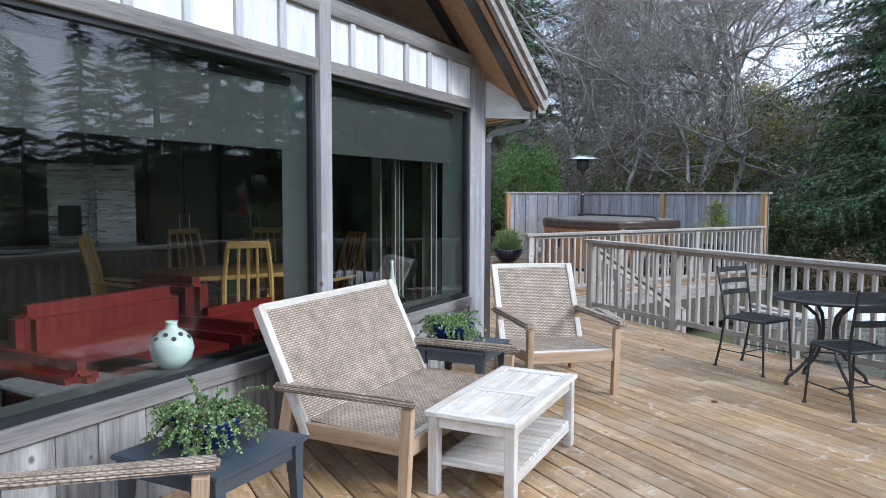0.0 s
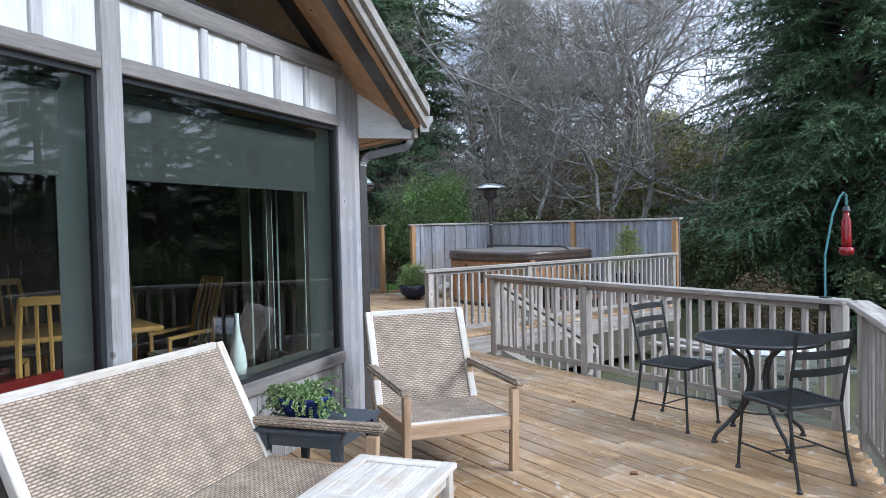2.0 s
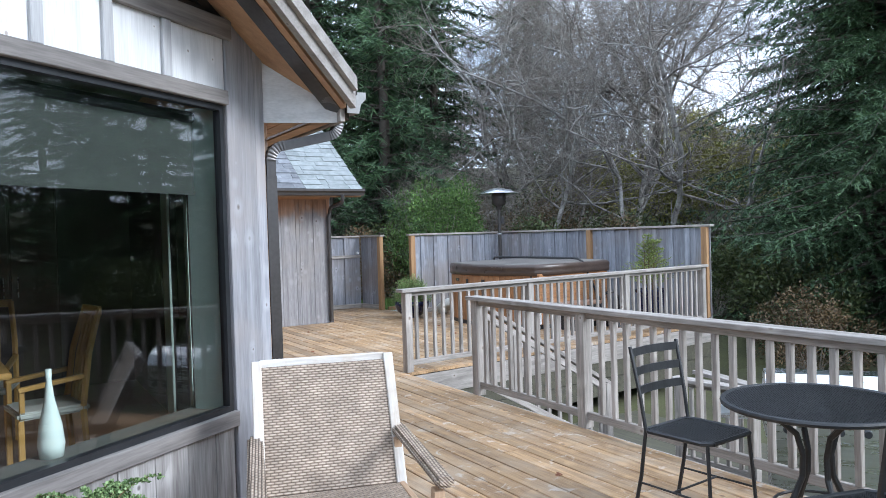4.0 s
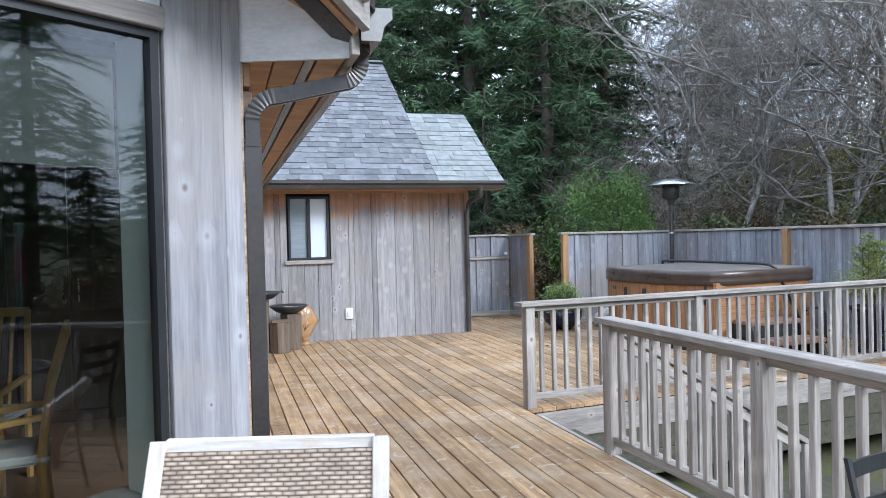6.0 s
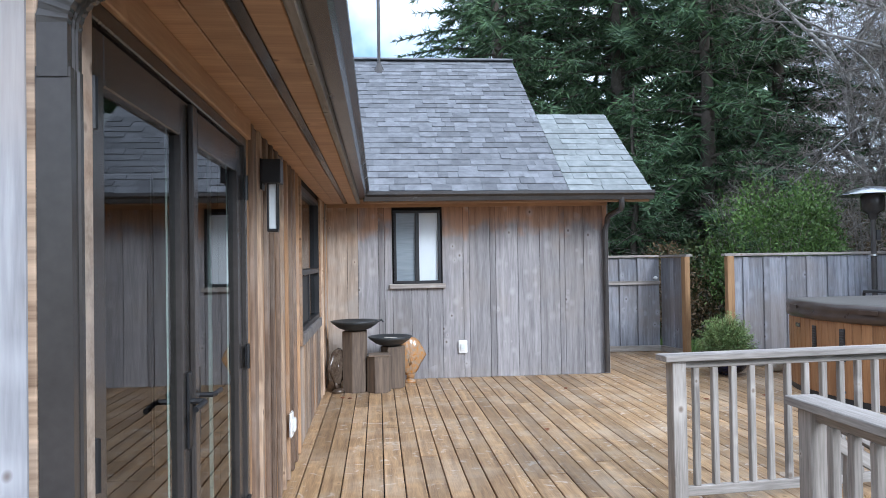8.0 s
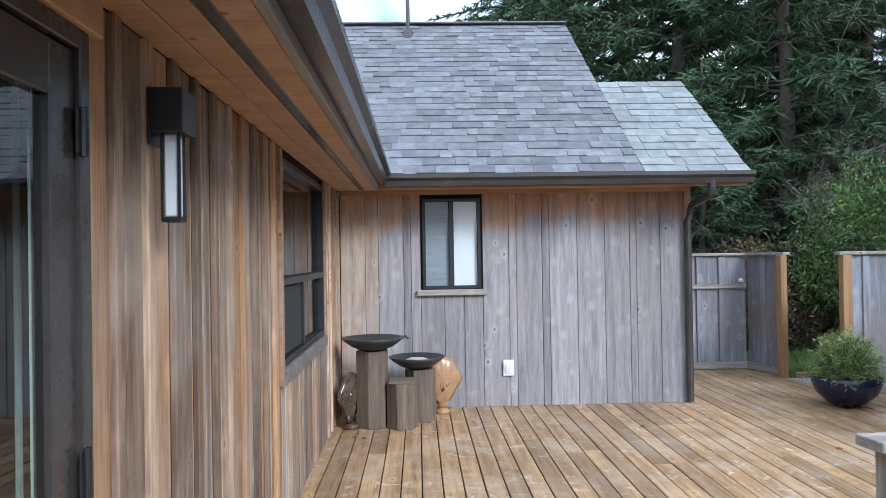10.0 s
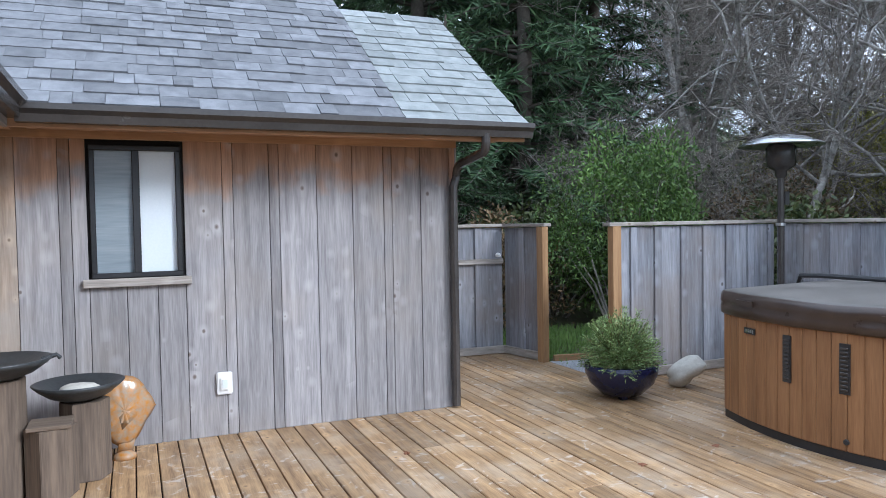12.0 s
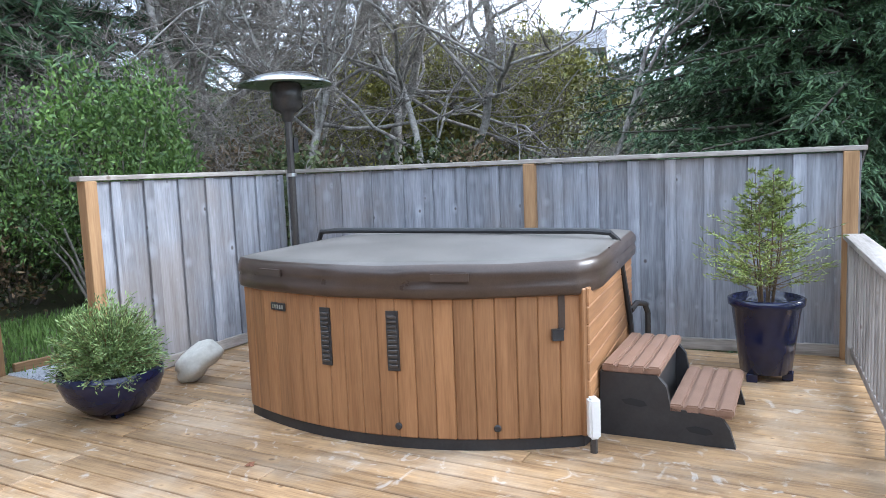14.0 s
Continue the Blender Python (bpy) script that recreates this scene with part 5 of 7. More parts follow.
far_house(47, 33, -60, 5, 4, 2.2)
far_house(49, 21, -75, 7, 6, 2.6)

# ---- deck furniture ----
M_TEAK = material("weathered_teak", (0.29, 0.175, 0.095), 0.7, color2=(0.50, 0.36, 0.24), scale=2.5, stretch=GRAIN, bump=0.4, fine=14, vary=0.12)
M_TEAK_PALE = material("bleached_teak", (0.40, 0.36, 0.32), 0.75, color2=(0.68, 0.65, 0.61), scale=2.5, stretch=GRAIN, bump=0.5, fine=14, vary=0.1, patch=((0.44, 0.33, 0.23), 7.0, 0.55))
M_NAVY = material("slate_blue_paint", (0.035, 0.045, 0.058), 0.5, color2=(0.055, 0.066, 0.082), scale=5, bump=0.15, fine=60)
M_COBALT = material("cobalt_glaze", (0.008, 0.014, 0.075), 0.12, color2=(0.016, 0.026, 0.12), scale=4, fine=25)
M_INK = material("ink_glaze", (0.006, 0.008, 0.028), 0.12, color2=(0.012, 0.015, 0.05), scale=4, fine=25)
M_SOIL = material("potting_soil", (0.03, 0.02, 0.012), 0.95, color2=(0.09, 0.06, 0.035), scale=30, bump=1, fine=120)
M_IRON = material("black_wrought_iron", (0.012, 0.013, 0.014), 0.45, color2=(0.025, 0.026, 0.028), scale=10, bump=0.2, fine=90)
M_STEEL = material("stainless_steel", (0.52, 0.53, 0.54), 0.28, metal=1.0, color2=(0.66, 0.67, 0.68), scale=3, stretch=(1, 1, 12), fine=60)
M_TUBWOOD = material("tub_cedar", (0.20, 0.092, 0.036), 0.5, color2=(0.37, 0.19, 0.082), scale=2.0, stretch=GRAIN, bump=0.25, fine=12, vary=0.14)
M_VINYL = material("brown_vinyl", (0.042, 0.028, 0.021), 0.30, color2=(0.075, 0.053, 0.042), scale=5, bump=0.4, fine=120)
M_VINYL_TOP = material("grey_vinyl_top", (0.09, 0.082, 0.074), 0.5, color2=(0.17, 0.157, 0.143), scale=3, bump=0.3, fine=140)
M_PLASTIC = material("black_plastic", (0.018, 0.018, 0.02), 0.45, color2=(0.035, 0.035, 0.037), scale=8)
M_TREAD = material("brown_step_plastic", (0.20, 0.115, 0.075), 0.55, color2=(0.27, 0.165, 0.115), scale=8, bump=0.3, fine=150)
M_BEAMWOOD = material("old_brown_timber", (0.085, 0.062, 0.045), 0.85, color2=(0.22, 0.165, 0.12), scale=2.0, stretch=GRAIN, bump=0.8, fine=10)
M_BOWL = material("black_patina_bowl", (0.018, 0.02, 0.022), 0.4, color2=(0.05, 0.056, 0.06), scale=5, bump=0.3, fine=40)
M_STONE = material("pale_stone", (0.42, 0.40, 0.35), 0.85, color2=(0.62, 0.60, 0.54), scale=4, bump=0.6, fine=40)
M_FISH = material("amber_fish_glass", (0.46, 0.19, 0.03), 0.2, color2=(0.30, 0.26, 0.20), scale=24, fine=40)
M_FISH2 = material("smoky_fish_glass", (0.035, 0.02, 0.012), 0.15, color2=(0.13, 0.10, 0.075), scale=12, fine=40)
M_TEALROD = material("teal_paint", (0.05, 0.16, 0.18), 0.4, color2=(0.07, 0.2, 0.22), scale=5)
M_REDGLASS = material("red_feeder_glass", (0.16, 0.006, 0.008), 0.1, color2=(0.22, 0.01, 0.012), scale=5)


def wicker(name, dark, mid, light, sx=0.038, sy=0.0135):
    """Flat strands woven over and under, laid out on the UV map in metres."""
    m = bpy.data.materials.new(name)
    m.use_nodes = True
    nd, ln = m.node_tree.nodes, m.node_tree.links
    b = nd["Principled BSDF"]
    b.inputs["Roughness"].default_value = 0.6

    def calc(op, a, c):
        n = nd.new("ShaderNodeMath")
        n.operation = op
        for k, v in ((0, a), (1, c)):
            if isinstance(v, (int, float)):
                n.inputs[k].default_value = v
            else:
                ln.new(v, n.inputs[k])
        return n.outputs[0]

    tc, sep, wob, no = nd.new("ShaderNodeTexCoord"), nd.new("ShaderNodeSeparateXYZ"), nd.new("ShaderNodeTexNoise"), nd.new("ShaderNodeTexNoise")
    ln.new(tc.outputs["UV"], sep.inputs[0])
    wob.inputs["Scale"].default_value = 9
    ln.new(tc.outputs["UV"], wob.inputs["Vector"])
    wave = calc("MULTIPLY", wob.outputs["Fac"], 0.35)
    row = calc("ADD", calc("DIVIDE", sep.outputs["Y"], sy), wave)
    line = calc("FLOOR", row, 0)
    col = calc("ADD", calc("ADD", calc("DIVIDE", sep.outputs["X"], sx), wave), calc("MULTIPLY", line, 0.5))
    u = calc("ABSOLUTE", calc("SINE", calc("MULTIPLY", col, math.pi), 0), 0)
    v = calc("ABSOLUTE", calc("SINE", calc("MULTIPLY", row, math.pi), 0), 0)
    over = calc("MULTIPLY", calc("POWER", u, 0.35), calc("POWER", v, 0.8))
    cell, rnd = nd.new("ShaderNodeCombineXYZ"), nd.new("ShaderNodeTexWhiteNoise")
    rnd.noise_dimensions = "2D"
    ln.new(calc("FLOOR", col, 0), cell.inputs[0])
    ln.new(line, cell.inputs[1])
    ln.new(cell.outputs[0], rnd.inputs["Vector"])
    tone = calc("MULTIPLY", over, calc("ADD", calc("MULTIPLY", rnd.outputs["Value"], 0.26), 0.72))
    ramp = nd.new("ShaderNodeValToRGB")
    e = ramp.color_ramp.elements
    e[0].position, e[1].position = 0.10, 1.0
    e[0].color, e[1].color = (*dark, 1), (*light, 1)
    c = ramp.color_ramp.elements.new(0.5)
    c.color = (*mid, 1)
    ln.new(tone, ramp.inputs["Fac"])
    no.inputs["Scale"].default_value, no.inputs["Detail"].default_value = 9, 6
    ln.new(tc.outputs["Object"], no.inputs["Vector"])
    mr = nd.new("ShaderNodeMapRange")
    mr.inputs["From Min"].default_value, mr.inputs["From Max"].default_value = 0.3, 0.7
    mr.inputs["To Min"].default_value, mr.inputs["To Max"].default_value = 0.74, 1.2
    ln.new(no.outputs["Fac"], mr.inputs["Value"])
    hv = nd.new("ShaderNodeHueSaturation")
    ln.new(ramp.outputs["Color"], hv.inputs["Color"])
    ln.new(mr.outputs[0], hv.inputs["Value"])
    ln.new(hv.outputs["Color"], b.inputs["Base Color"])
    bp = nd.new("ShaderNodeBump")
    bp.inputs["Strength"].default_value, bp.inputs["Distance"].default_value = 0.8, 0.004
    ln.new(over, bp.inputs["Height"])
    ln.new(bp.outputs["Normal"], b.inputs["Normal"])
    return m


M_WICKER = wicker("woven_wicker", (0.12, 0.088, 0.064), (0.29, 0.222, 0.165), (0.52, 0.425, 0.335))


def uv_by_plane(ob, ax, ay):
    """Lays metres of the mesh along two directions out as its UV map."""
    me = ob.data
    uv = me.uv_layers.new(name="weave")
    ax, ay = Vector(ax), Vector(ay)
    for lp in me.loops:
        co = me.vertices[lp.vertex_index].co
        uv.data[lp.index].uv = (co.dot(ax), co.dot(ay))


def side_pose(o, d):
    """A pose at o whose x runs along d, level; the front faces its -y."""
    d = Vector((*d, 0)).normalized()
    y = UP.cross(d)
    m = Matrix((d, y, UP)).transposed().to_4x4()
    m.translation = Vector(o)
    return m


def lounge(name, m, w, label, category, group="", front=-1.04, arm=0.54):
    root = thing(name, m, label, category, group)
    h = w / 2
    back_top, back_low = Vector((0, -0.02, 0.90)), Vector((0, -0.335, 0.255))
    for s in (-1, 1):
        o = Vector((s * (h - 0.03), 0, 0))
        beam("back_stile", o + back_low - Vector((0, 0.01, 0.02)), o + back_top, 0.05, 0.05, M_TEAK_PALE, root, up=(0, -1, 0.4))
        beam("leg", o + Vector((0, -0.235, arm - 0.03)), o + Vector((0, -0.15, 0.0)), 0.040, 0.07, M_TEAK, root, up=(0, -1, 0))
        beam("leg", o + Vector((0, front - 0.025, arm - 0.025)), o + Vector((0, front, 0.0)), 0.045, 0.06, M_TEAK, root, up=(0, -1, 0))
        beam("seat_rail", o + Vector((0, -0.29, 0.265)), o + Vector((0, front - 0.02, arm - 0.225)), 0.032, 0.085, M_TEAK, root)
        bm = bmesh.new()
        add_box(bm, Vector((-0.038, front - 0.09, -0.022)), X * 0.076, Y * (-0.06 - front), UP * 0.044)
        bmesh.ops.bevel(bm, geom=bm.edges[:], offset=0.014, segments=2, affect="EDGES")
        for v in bm.verts:
            v.co.z += arm + 0.015 * (-(v.co.y) - 0.2)
        rest_arm = part("armrest", bm, M_WICKER, root, "wicker-wrapped armrest", m=Matrix.Translation((s * (h - 0.012), 0, 0)))
        uv_by_plane(rest_arm, (0.02, 1, 0.02), (1, 0, 1))
    beam("top_rail", (-h + 0.05, -0.02, 0.885), (h - 0.05, -0.02, 0.885), 0.03, 0.05, M_TEAK_PALE, root)
    beam("lower_rail", (-h + 0.05, -0.32, 0.275), (h - 0.05, -0.32, 0.275), 0.03, 0.05, M_TEAK_PALE, root)
    beam("front_rail", (-h + 0.05, front - 0.015, arm - 0.235), (h - 0.05, front - 0.015, arm - 0.235), 0.035, 0.085, M_TEAK, root)
    beam("seat_front", (-h + 0.05, front + 0.012, arm - 0.195), (h - 0.05, front + 0.012, arm - 0.195), 0.045, 0.014, M_TEAK_PALE, root)
    bm = bmesh.new()
    d = back_top - back_low
    nn = Vector((0, -d.z, d.y)).normalized()
    add_box(bm, Vector((-h + 0.048, back_low.y, back_low.z)) + d * 0.07 - nn * 0.008, X * (w - 0.096), d * 0.885, nn * 0.022)
    p = part("backrest", bm, M_WICKER, root, "woven wicker backrest")
    uv_by_plane(p, (1, 0, 0), d.normalized())
    bm = bmesh.new()
    add_box(bm, Vector((-h + 0.048, front + 0.035, arm - 0.215)), X * (w - 0.096), Vector((0, -0.35 - front - 0.035, 0.291 - arm + 0.215)), UP * 0.022)
    p = part("seat", bm, M_WICKER, root, "woven wicker seat")
    uv_by_plane(p, (1, 0, 0), (0, 1, 0))
    return root


lounge("loveseat", side_pose((-1.382, -1.469, 0), (0.807, 0.590)), 1.43, "teak loveseat with woven wicker back and seat beside the window wall", "bench", front=-0.93, arm=0.485)
lounge("lounge_chair", side_pose((0.79, -0.515, 0), (0.96, -0.28)), 0.74, "teak lounge chair with woven wicker back and seat on the deck", "chair", "wicker lounge chairs")
lounge("lounge_chair", side_pose((-3.56, -3.28, 0), (0.25, 0.968)), 0.74, "teak and wicker lounge chair beside the slate-blue side table", "chair", "wicker lounge chairs")


def side_table(m, size=0.57, h=0.455):
    root = thing("side_table", m, "slate-blue painted wooden side table with tapered legs", "table", "slate-blue side tables")
    a = size / 2
    part("tabletop", prism_bm([(-a, -a), (a, -a), (a, a), (-a, a)], h - 0.022, h, bev=0.005), M_NAVY, root)
    b = a - 0.045
    for p, q in (((-b, -b), (b, -b)), ((-b, b), (b, b)), ((-b, -b), (-b, b)), ((b, -b), (b, b))):
        beam("apron", (*p, h - 0.06), (*q, h - 0.06), 0.02, 0.07, M_NAVY, root)
    for sx in (-1, 1):
        for sy in (-1, 1):
            bm = bmesh.new()
            rings = []
            for z, r, o in ((h - 0.023, 0.028, 0), (h - 0.11, 0.026, 0.0), (0.16, 0.018, 0.006), (0.0, 0.016, 0.022)):
                rings.append([bm.verts.new((sx * (b + o) + ix * r, sy * (b + o) + iy * r, z)) for ix, iy in ((-1, -1), (1, -1), (1, 1), (-1, 1))])
            for r0, r1 in zip(rings, rings[1:]):
                for k in range(4):
                    bm.faces.new((r0[k], r1[k], r1[(k + 1) % 4], r0[(k + 1) % 4]))
            bm.faces.new(rings[0])
            bm.faces.new(rings[-1][::-1])
            part("leg", bm, M_NAVY, root)
    return root


T1, T2 = (-2.315, -2.72), (-0.335, -1.335)
side_table(side_pose((*T1, 0), (0.81, 0.59)))
side_table(side_pose((*T2, 0), (0.79, 0.61)), 0.52)


def trailing_plant(seed, m, r, label, reach=0.215, stems=84):
    """A low bowl with soil and drooping leafy shoots."""
    root = thing("potted_plant", m, label, "plant", "blue bowl plants")
    part("bowl", lathe_bm([(0, 0), (r * 0.52, 0), (r * 0.62, 0.012), (r * 0.86, r * 0.42), (r, r * 0.78), (r * 1.02, r * 0.86), (r * 0.96, r * 0.88), (r * 0.90, r * 0.76), (0.0, r * 0.72)], 40), M_COBALT, root, "glossy cobalt-blue glazed bowl", smooth=True)
    part("soil", lathe_bm([(r * 0.9, r * 0.75), (r * 0.5, r * 0.80), (0, r * 0.83)], 24), M_SOIL, root)
    rg = random.Random(seed)
    tv, tf, lv, lf = [], [], [], []
    for k in range(stems):
        a = rg.uniform(0, 6.283)
        ln = reach * rg.uniform(0.55, 1.1)
        d = Vector((math.cos(a), math.sin(a), 0))
        up, drop = rg.uniform(0.35, 1.25), rg.uniform(0.6, 1.6)
        p0 = d * r * rg.uniform(0.05, 0.45) + UP * r * 0.8
        pts = [p0 + d * ln * t + UP * ln * (up * t - drop * t * t) for t in (0, 0.25, 0.5, 0.75, 1)]
        pts = [Vector((q.x, q.y, max(q.z, 0.02))) for q in pts]
        stem(tv, tf, pts, 0.003, 0.0015, 3)
        for j in range(96):
            t = rg.uniform(0.15, 1.0) * 4
            i = min(int(t), 3)
            c = pts[i].lerp(pts[i + 1], t - i)
            ax = Vector((rg.gauss(0, 1), rg.gauss(0, 1), rg.gauss(0.2, 0.8))).normalized() * rg.uniform(0.010, 0.021)
            w = ax.cross(Vector((rg.gauss(0, 1), rg.gauss(0, 1), rg.gauss(0, 1)))).normalized() * 0.0056
            b = len(lv)
            lv.extend((c, c + ax * 0.55 + w, c + ax, c + ax * 0.55 - w))
            lf.append((b, b + 1, b + 2, b + 3))
    put("stem", mesh_of("stem", tv, tf, M_BROWN), root)
    put("foliage", mesh_of("foliage", lv, lf, M_SUCC), root)
    return root


trailing_plant(71, pose(-2.335, -2.71, 0.455), 0.150, "trailing green succulent in a cobalt-blue glazed bowl on a side table")
trailing_plant(72, pose(-0.39, -1.275, 0.455), 0.155, "small trailing green plant in a cobalt-blue bowl on a side table", reach=0.19)

# coffee table
ct = thing("coffee_table", side_pose((-0.70, -2.50, 0), (0.80, 0.60)), "bleached grey teak coffee table with a slatted lower shelf", "table")
cl, cw, chh = 1.08, 0.49, 0.435
for s in (-1, 1):
    beam("top_frame", (-cl / 2, s * (cw / 2 - 0.035), chh - 0.013), (cl / 2, s * (cw / 2 - 0.035), chh - 0.013), 0.07, 0.026, M_TEAK_PALE, ct)
    beam("top_frame", (s * (cl / 2 - 0.04), -cw / 2 + 0.07, chh - 0.013), (s * (cl / 2 - 0.04), cw / 2 - 0.07, chh - 0.013), 0.078, 0.026, M_TEAK_PALE, ct)
    beam("apron", (-cl / 2 + 0.05, s * (cw / 2 - 0.04), chh - 0.06), (cl / 2 - 0.05, s * (cw / 2 - 0.04), chh - 0.06), 0.022, 0.06, M_TEAK_PALE, ct)
    beam("apron", (s * (cl / 2 - 0.05), -cw / 2 + 0.05, chh - 0.06), (s * (cl / 2 - 0.05), cw / 2 - 0.05, chh - 0.06), 0.022, 0.06, M_TEAK_PALE, ct)
    beam("shelf_rail", (-cl / 2 + 0.05, s * (cw / 2 - 0.04), 0.12), (cl / 2 - 0.05, s * (cw / 2 - 0.04), 0.12), 0.022, 0.05, M_TEAK_PALE, ct)
    for q in (-1, 1):
        beam("leg", (s * (cl / 2 - 0.045), q * (cw / 2 - 0.04), 0), (s * (cl / 2 - 0.045), q * (cw / 2 - 0.04), chh - 0.026), 0.055, 0.055, M_TEAK_PALE, ct, up=(1, 0, 0))
beam("top_frame", (0, -cw / 2 + 0.07, chh - 0.013), (0, cw / 2 - 0.07, chh - 0.013), 0.08, 0.026, M_TEAK_PALE, ct)
for sgn in (-1, 1):
    for k in range(5):
        y = -cw / 2 + 0.105 + k * 0.07
        beam("top_slat", (sgn * 0.043, y, chh - 0.016), (sgn * (cl / 2 - 0.082), y, chh - 0.016), 0.066, 0.02, M_TEAK_PALE, ct)
for k in range(13):
    x = -cl / 2 + 0.10 + k * (cl - 0.2) / 12
    beam("shelf_slat", (x, -cw / 2 + 0.03, 0.155), (x, cw / 2 - 0.03, 0.155), 0.066, 0.02, M_TEAK_PALE, ct)


# ---- bistro set ----
def grille_bm(inside, half, step, t=0.003):
    """A mesh plate of crossed wires clipped to a plan shape: inside(c) gives the half length of the wire at c."""
    bm = bmesh.new()
    n = int(half / step)
    for k in range(-n, n + 1):
        c = k * step
        e = inside(c)
        if e > 0.01:
            add_box(bm, Vector((-e, c - t / 2, -t / 2)), X * 2 * e, Y * t, UP * t)
            add_box(bm, Vector((c - t / 2, -e, -t / 2)), X * t, Y * 2 * e, UP * t)
    return bm


TR = 0.405
bt = thing("bistro_table", pose(2.56, -2.14, 0, 0, 0, 20), "round black wrought-iron mesh bistro table", "table")
part("tabletop", grille_bm(lambda c: math.sqrt(max(TR * TR - c * c, 0)), TR, 0.0105, 0.005), M_IRON, bt, "black steel mesh top", m=Matrix.Translation((0, 0, 0.70)))
part("rim", tube_bm(arc(Vector((0, 0, 0.695)), TR, 0, 2 * math.pi, 40, X, Y), 0.014, 8, caps=False), M_IRON, bt)
part("ring", tube_bm(arc(Vector((0, 0, 0.22)), 0.19, 0, 2 * math.pi, 28, X, Y), 0.007, 6, caps=False), M_IRON, bt)
for k in range(4):
    a = math.pi / 4 + k * math.pi / 2
    d = Vector((math.cos(a), math.sin(a), 0))
    part("leg", tube_bm([d * r + UP * z for r, z in ((0.30, 0.685), (0.22, 0.66), (0.10, 0.56), (0.07, 0.46), (0.075, 0.36), (0.14, 0.22), (0.24, 0.12), (0.31, 0.065), (0.33, 0.03), (0.33, 0.0))], 0.014, 8), M_IRON, bt)
    part("foot", lathe_bm([(0, 0), (0.022, 0), (0.022, 0.012), (0.012, 0.02)], 12, center=d * 0.33), M_IRON, bt)


def bistro_chair(m):
    root = thing("bistro_chair", m, "black wrought-iron bistro chair with ladder back and mesh seat", "chair", "chairs round the bistro table")
    w, dp, sh = 0.40, 0.40, 0.45
    def half(c):
        return 0.19 if abs(c) < 0.15 else 0.19 - (abs(c) - 0.15) * 0.8
    part("seat", grille_bm(half, 0.19, 0.0105, 0.005), M_IRON, root, m=Matrix.Translation((0, 0, sh)))
    part("seat_rim", tube_bm([(-0.16, -0.2, sh), (0.16, -0.2, sh), (0.2, -0.16, sh), (0.2, 0.16, sh), (0.17, 0.2, sh), (-0.17, 0.2, sh), (-0.2, 0.16, sh), (-0.2, -0.16, sh), (-0.16, -0.2, sh)], 0.012, 6), M_IRON, root)
    for s in (-1, 1):
        part("leg", tube_bm([(s * 0.18, -0.18, sh), (s * 0.19, -0.195, 0.25), (s * 0.2, -0.21, 0.0)], 0.010, 6), M_IRON, root)
        part("back_post", tube_bm([(s * 0.19, 0.27, 0.0), (s * 0.185, 0.225, 0.2), (s * 0.185, 0.19, sh), (s * 0.19, 0.215, 0.62), (s * 0.20, 0.27, 0.89)], 0.011, 6), M_IRON, root)
        part("stretcher", tube_bm([(s * 0.195, -0.2, 0.16), (s * 0.187, 0.235, 0.16)], 0.006, 6), M_IRON, root)
        for y in (-0.21, 0.27):
            part("foot", lathe_bm([(0, 0), (0.018, 0), (0.016, 0.014), (0.01, 0.02)], 10, center=(s * (0.2 if y < 0 else 0.19), y, 0)), M_IRON, root)
    part("stretcher", tube_bm([(-0.19, 0.02, 0.16), (0.19, 0.02, 0.16)], 0.006, 6), M_IRON, root)
    for z, y in ((0.855, 0.262), (0.755, 0.24), (0.655, 0.222)):
        bm = bmesh.new()
        prev = None
        for k in range(9):
            x = -0.195 + 0.39 * k / 8
            b = 0.03 * (1 - (2 * k / 8 - 1) ** 2)
            cur = [bm.verts.new((x, y + b + e, z + q)) for e, q in ((-0.004, -0.022), (0.004, -0.022), (0.006, 0.022), (-0.002, 0.022))]
            if prev:
                for j in range(4):
                    bm.faces.new((prev[j], cur[j], cur[(j + 1) % 4], prev[(j + 1) % 4]))
            else:
                bm.faces.new(cur[::-1])
            prev = cur
        bm.faces.new(prev)
        part("back_slat", bm, M_IRON, root)
    return root


bistro_chair(pose(2.475, -1.53, 0, 0, 0, 5))
copy = copy_thing([o for o in scene.objects if o.name == "bistro_chair"][0], pose(2.07, -2.66, 0, 0, 0, 164))

# ---- hot tub ----
def tub_front(f, grow=0.0):
    """The curved front of the tub from its cabin-side corner (0) to its step-side corner (1)."""
    a, b = Vector((6.24, 6.98)), Vector((6.52, 4.87))
    p = a.lerp(b, f)
    n = Vector((b.y - a.y, a.x - b.x)).normalized()
    bulge = 0.285 * (1 - (2 * f - 1) ** 2)
    return p + n * (bulge + grow)


def tub_outline(grow=0.0, n=22):
    pts = [tub_front(k / n, grow) for k in range(n + 1)]
    pts += [Vector((6.70 + grow * 0.3, 4.845 - grow)), Vector((8.12 + grow, 5.03 - grow)), Vector((8.19 + grow, 5.10)), Vector((8.00 + grow, 7.12)), Vector((7.93 + grow, 7.19 + grow)), Vector((6.35, 7.02 + grow))]
    return [(p.x, p.y) for p in pts]


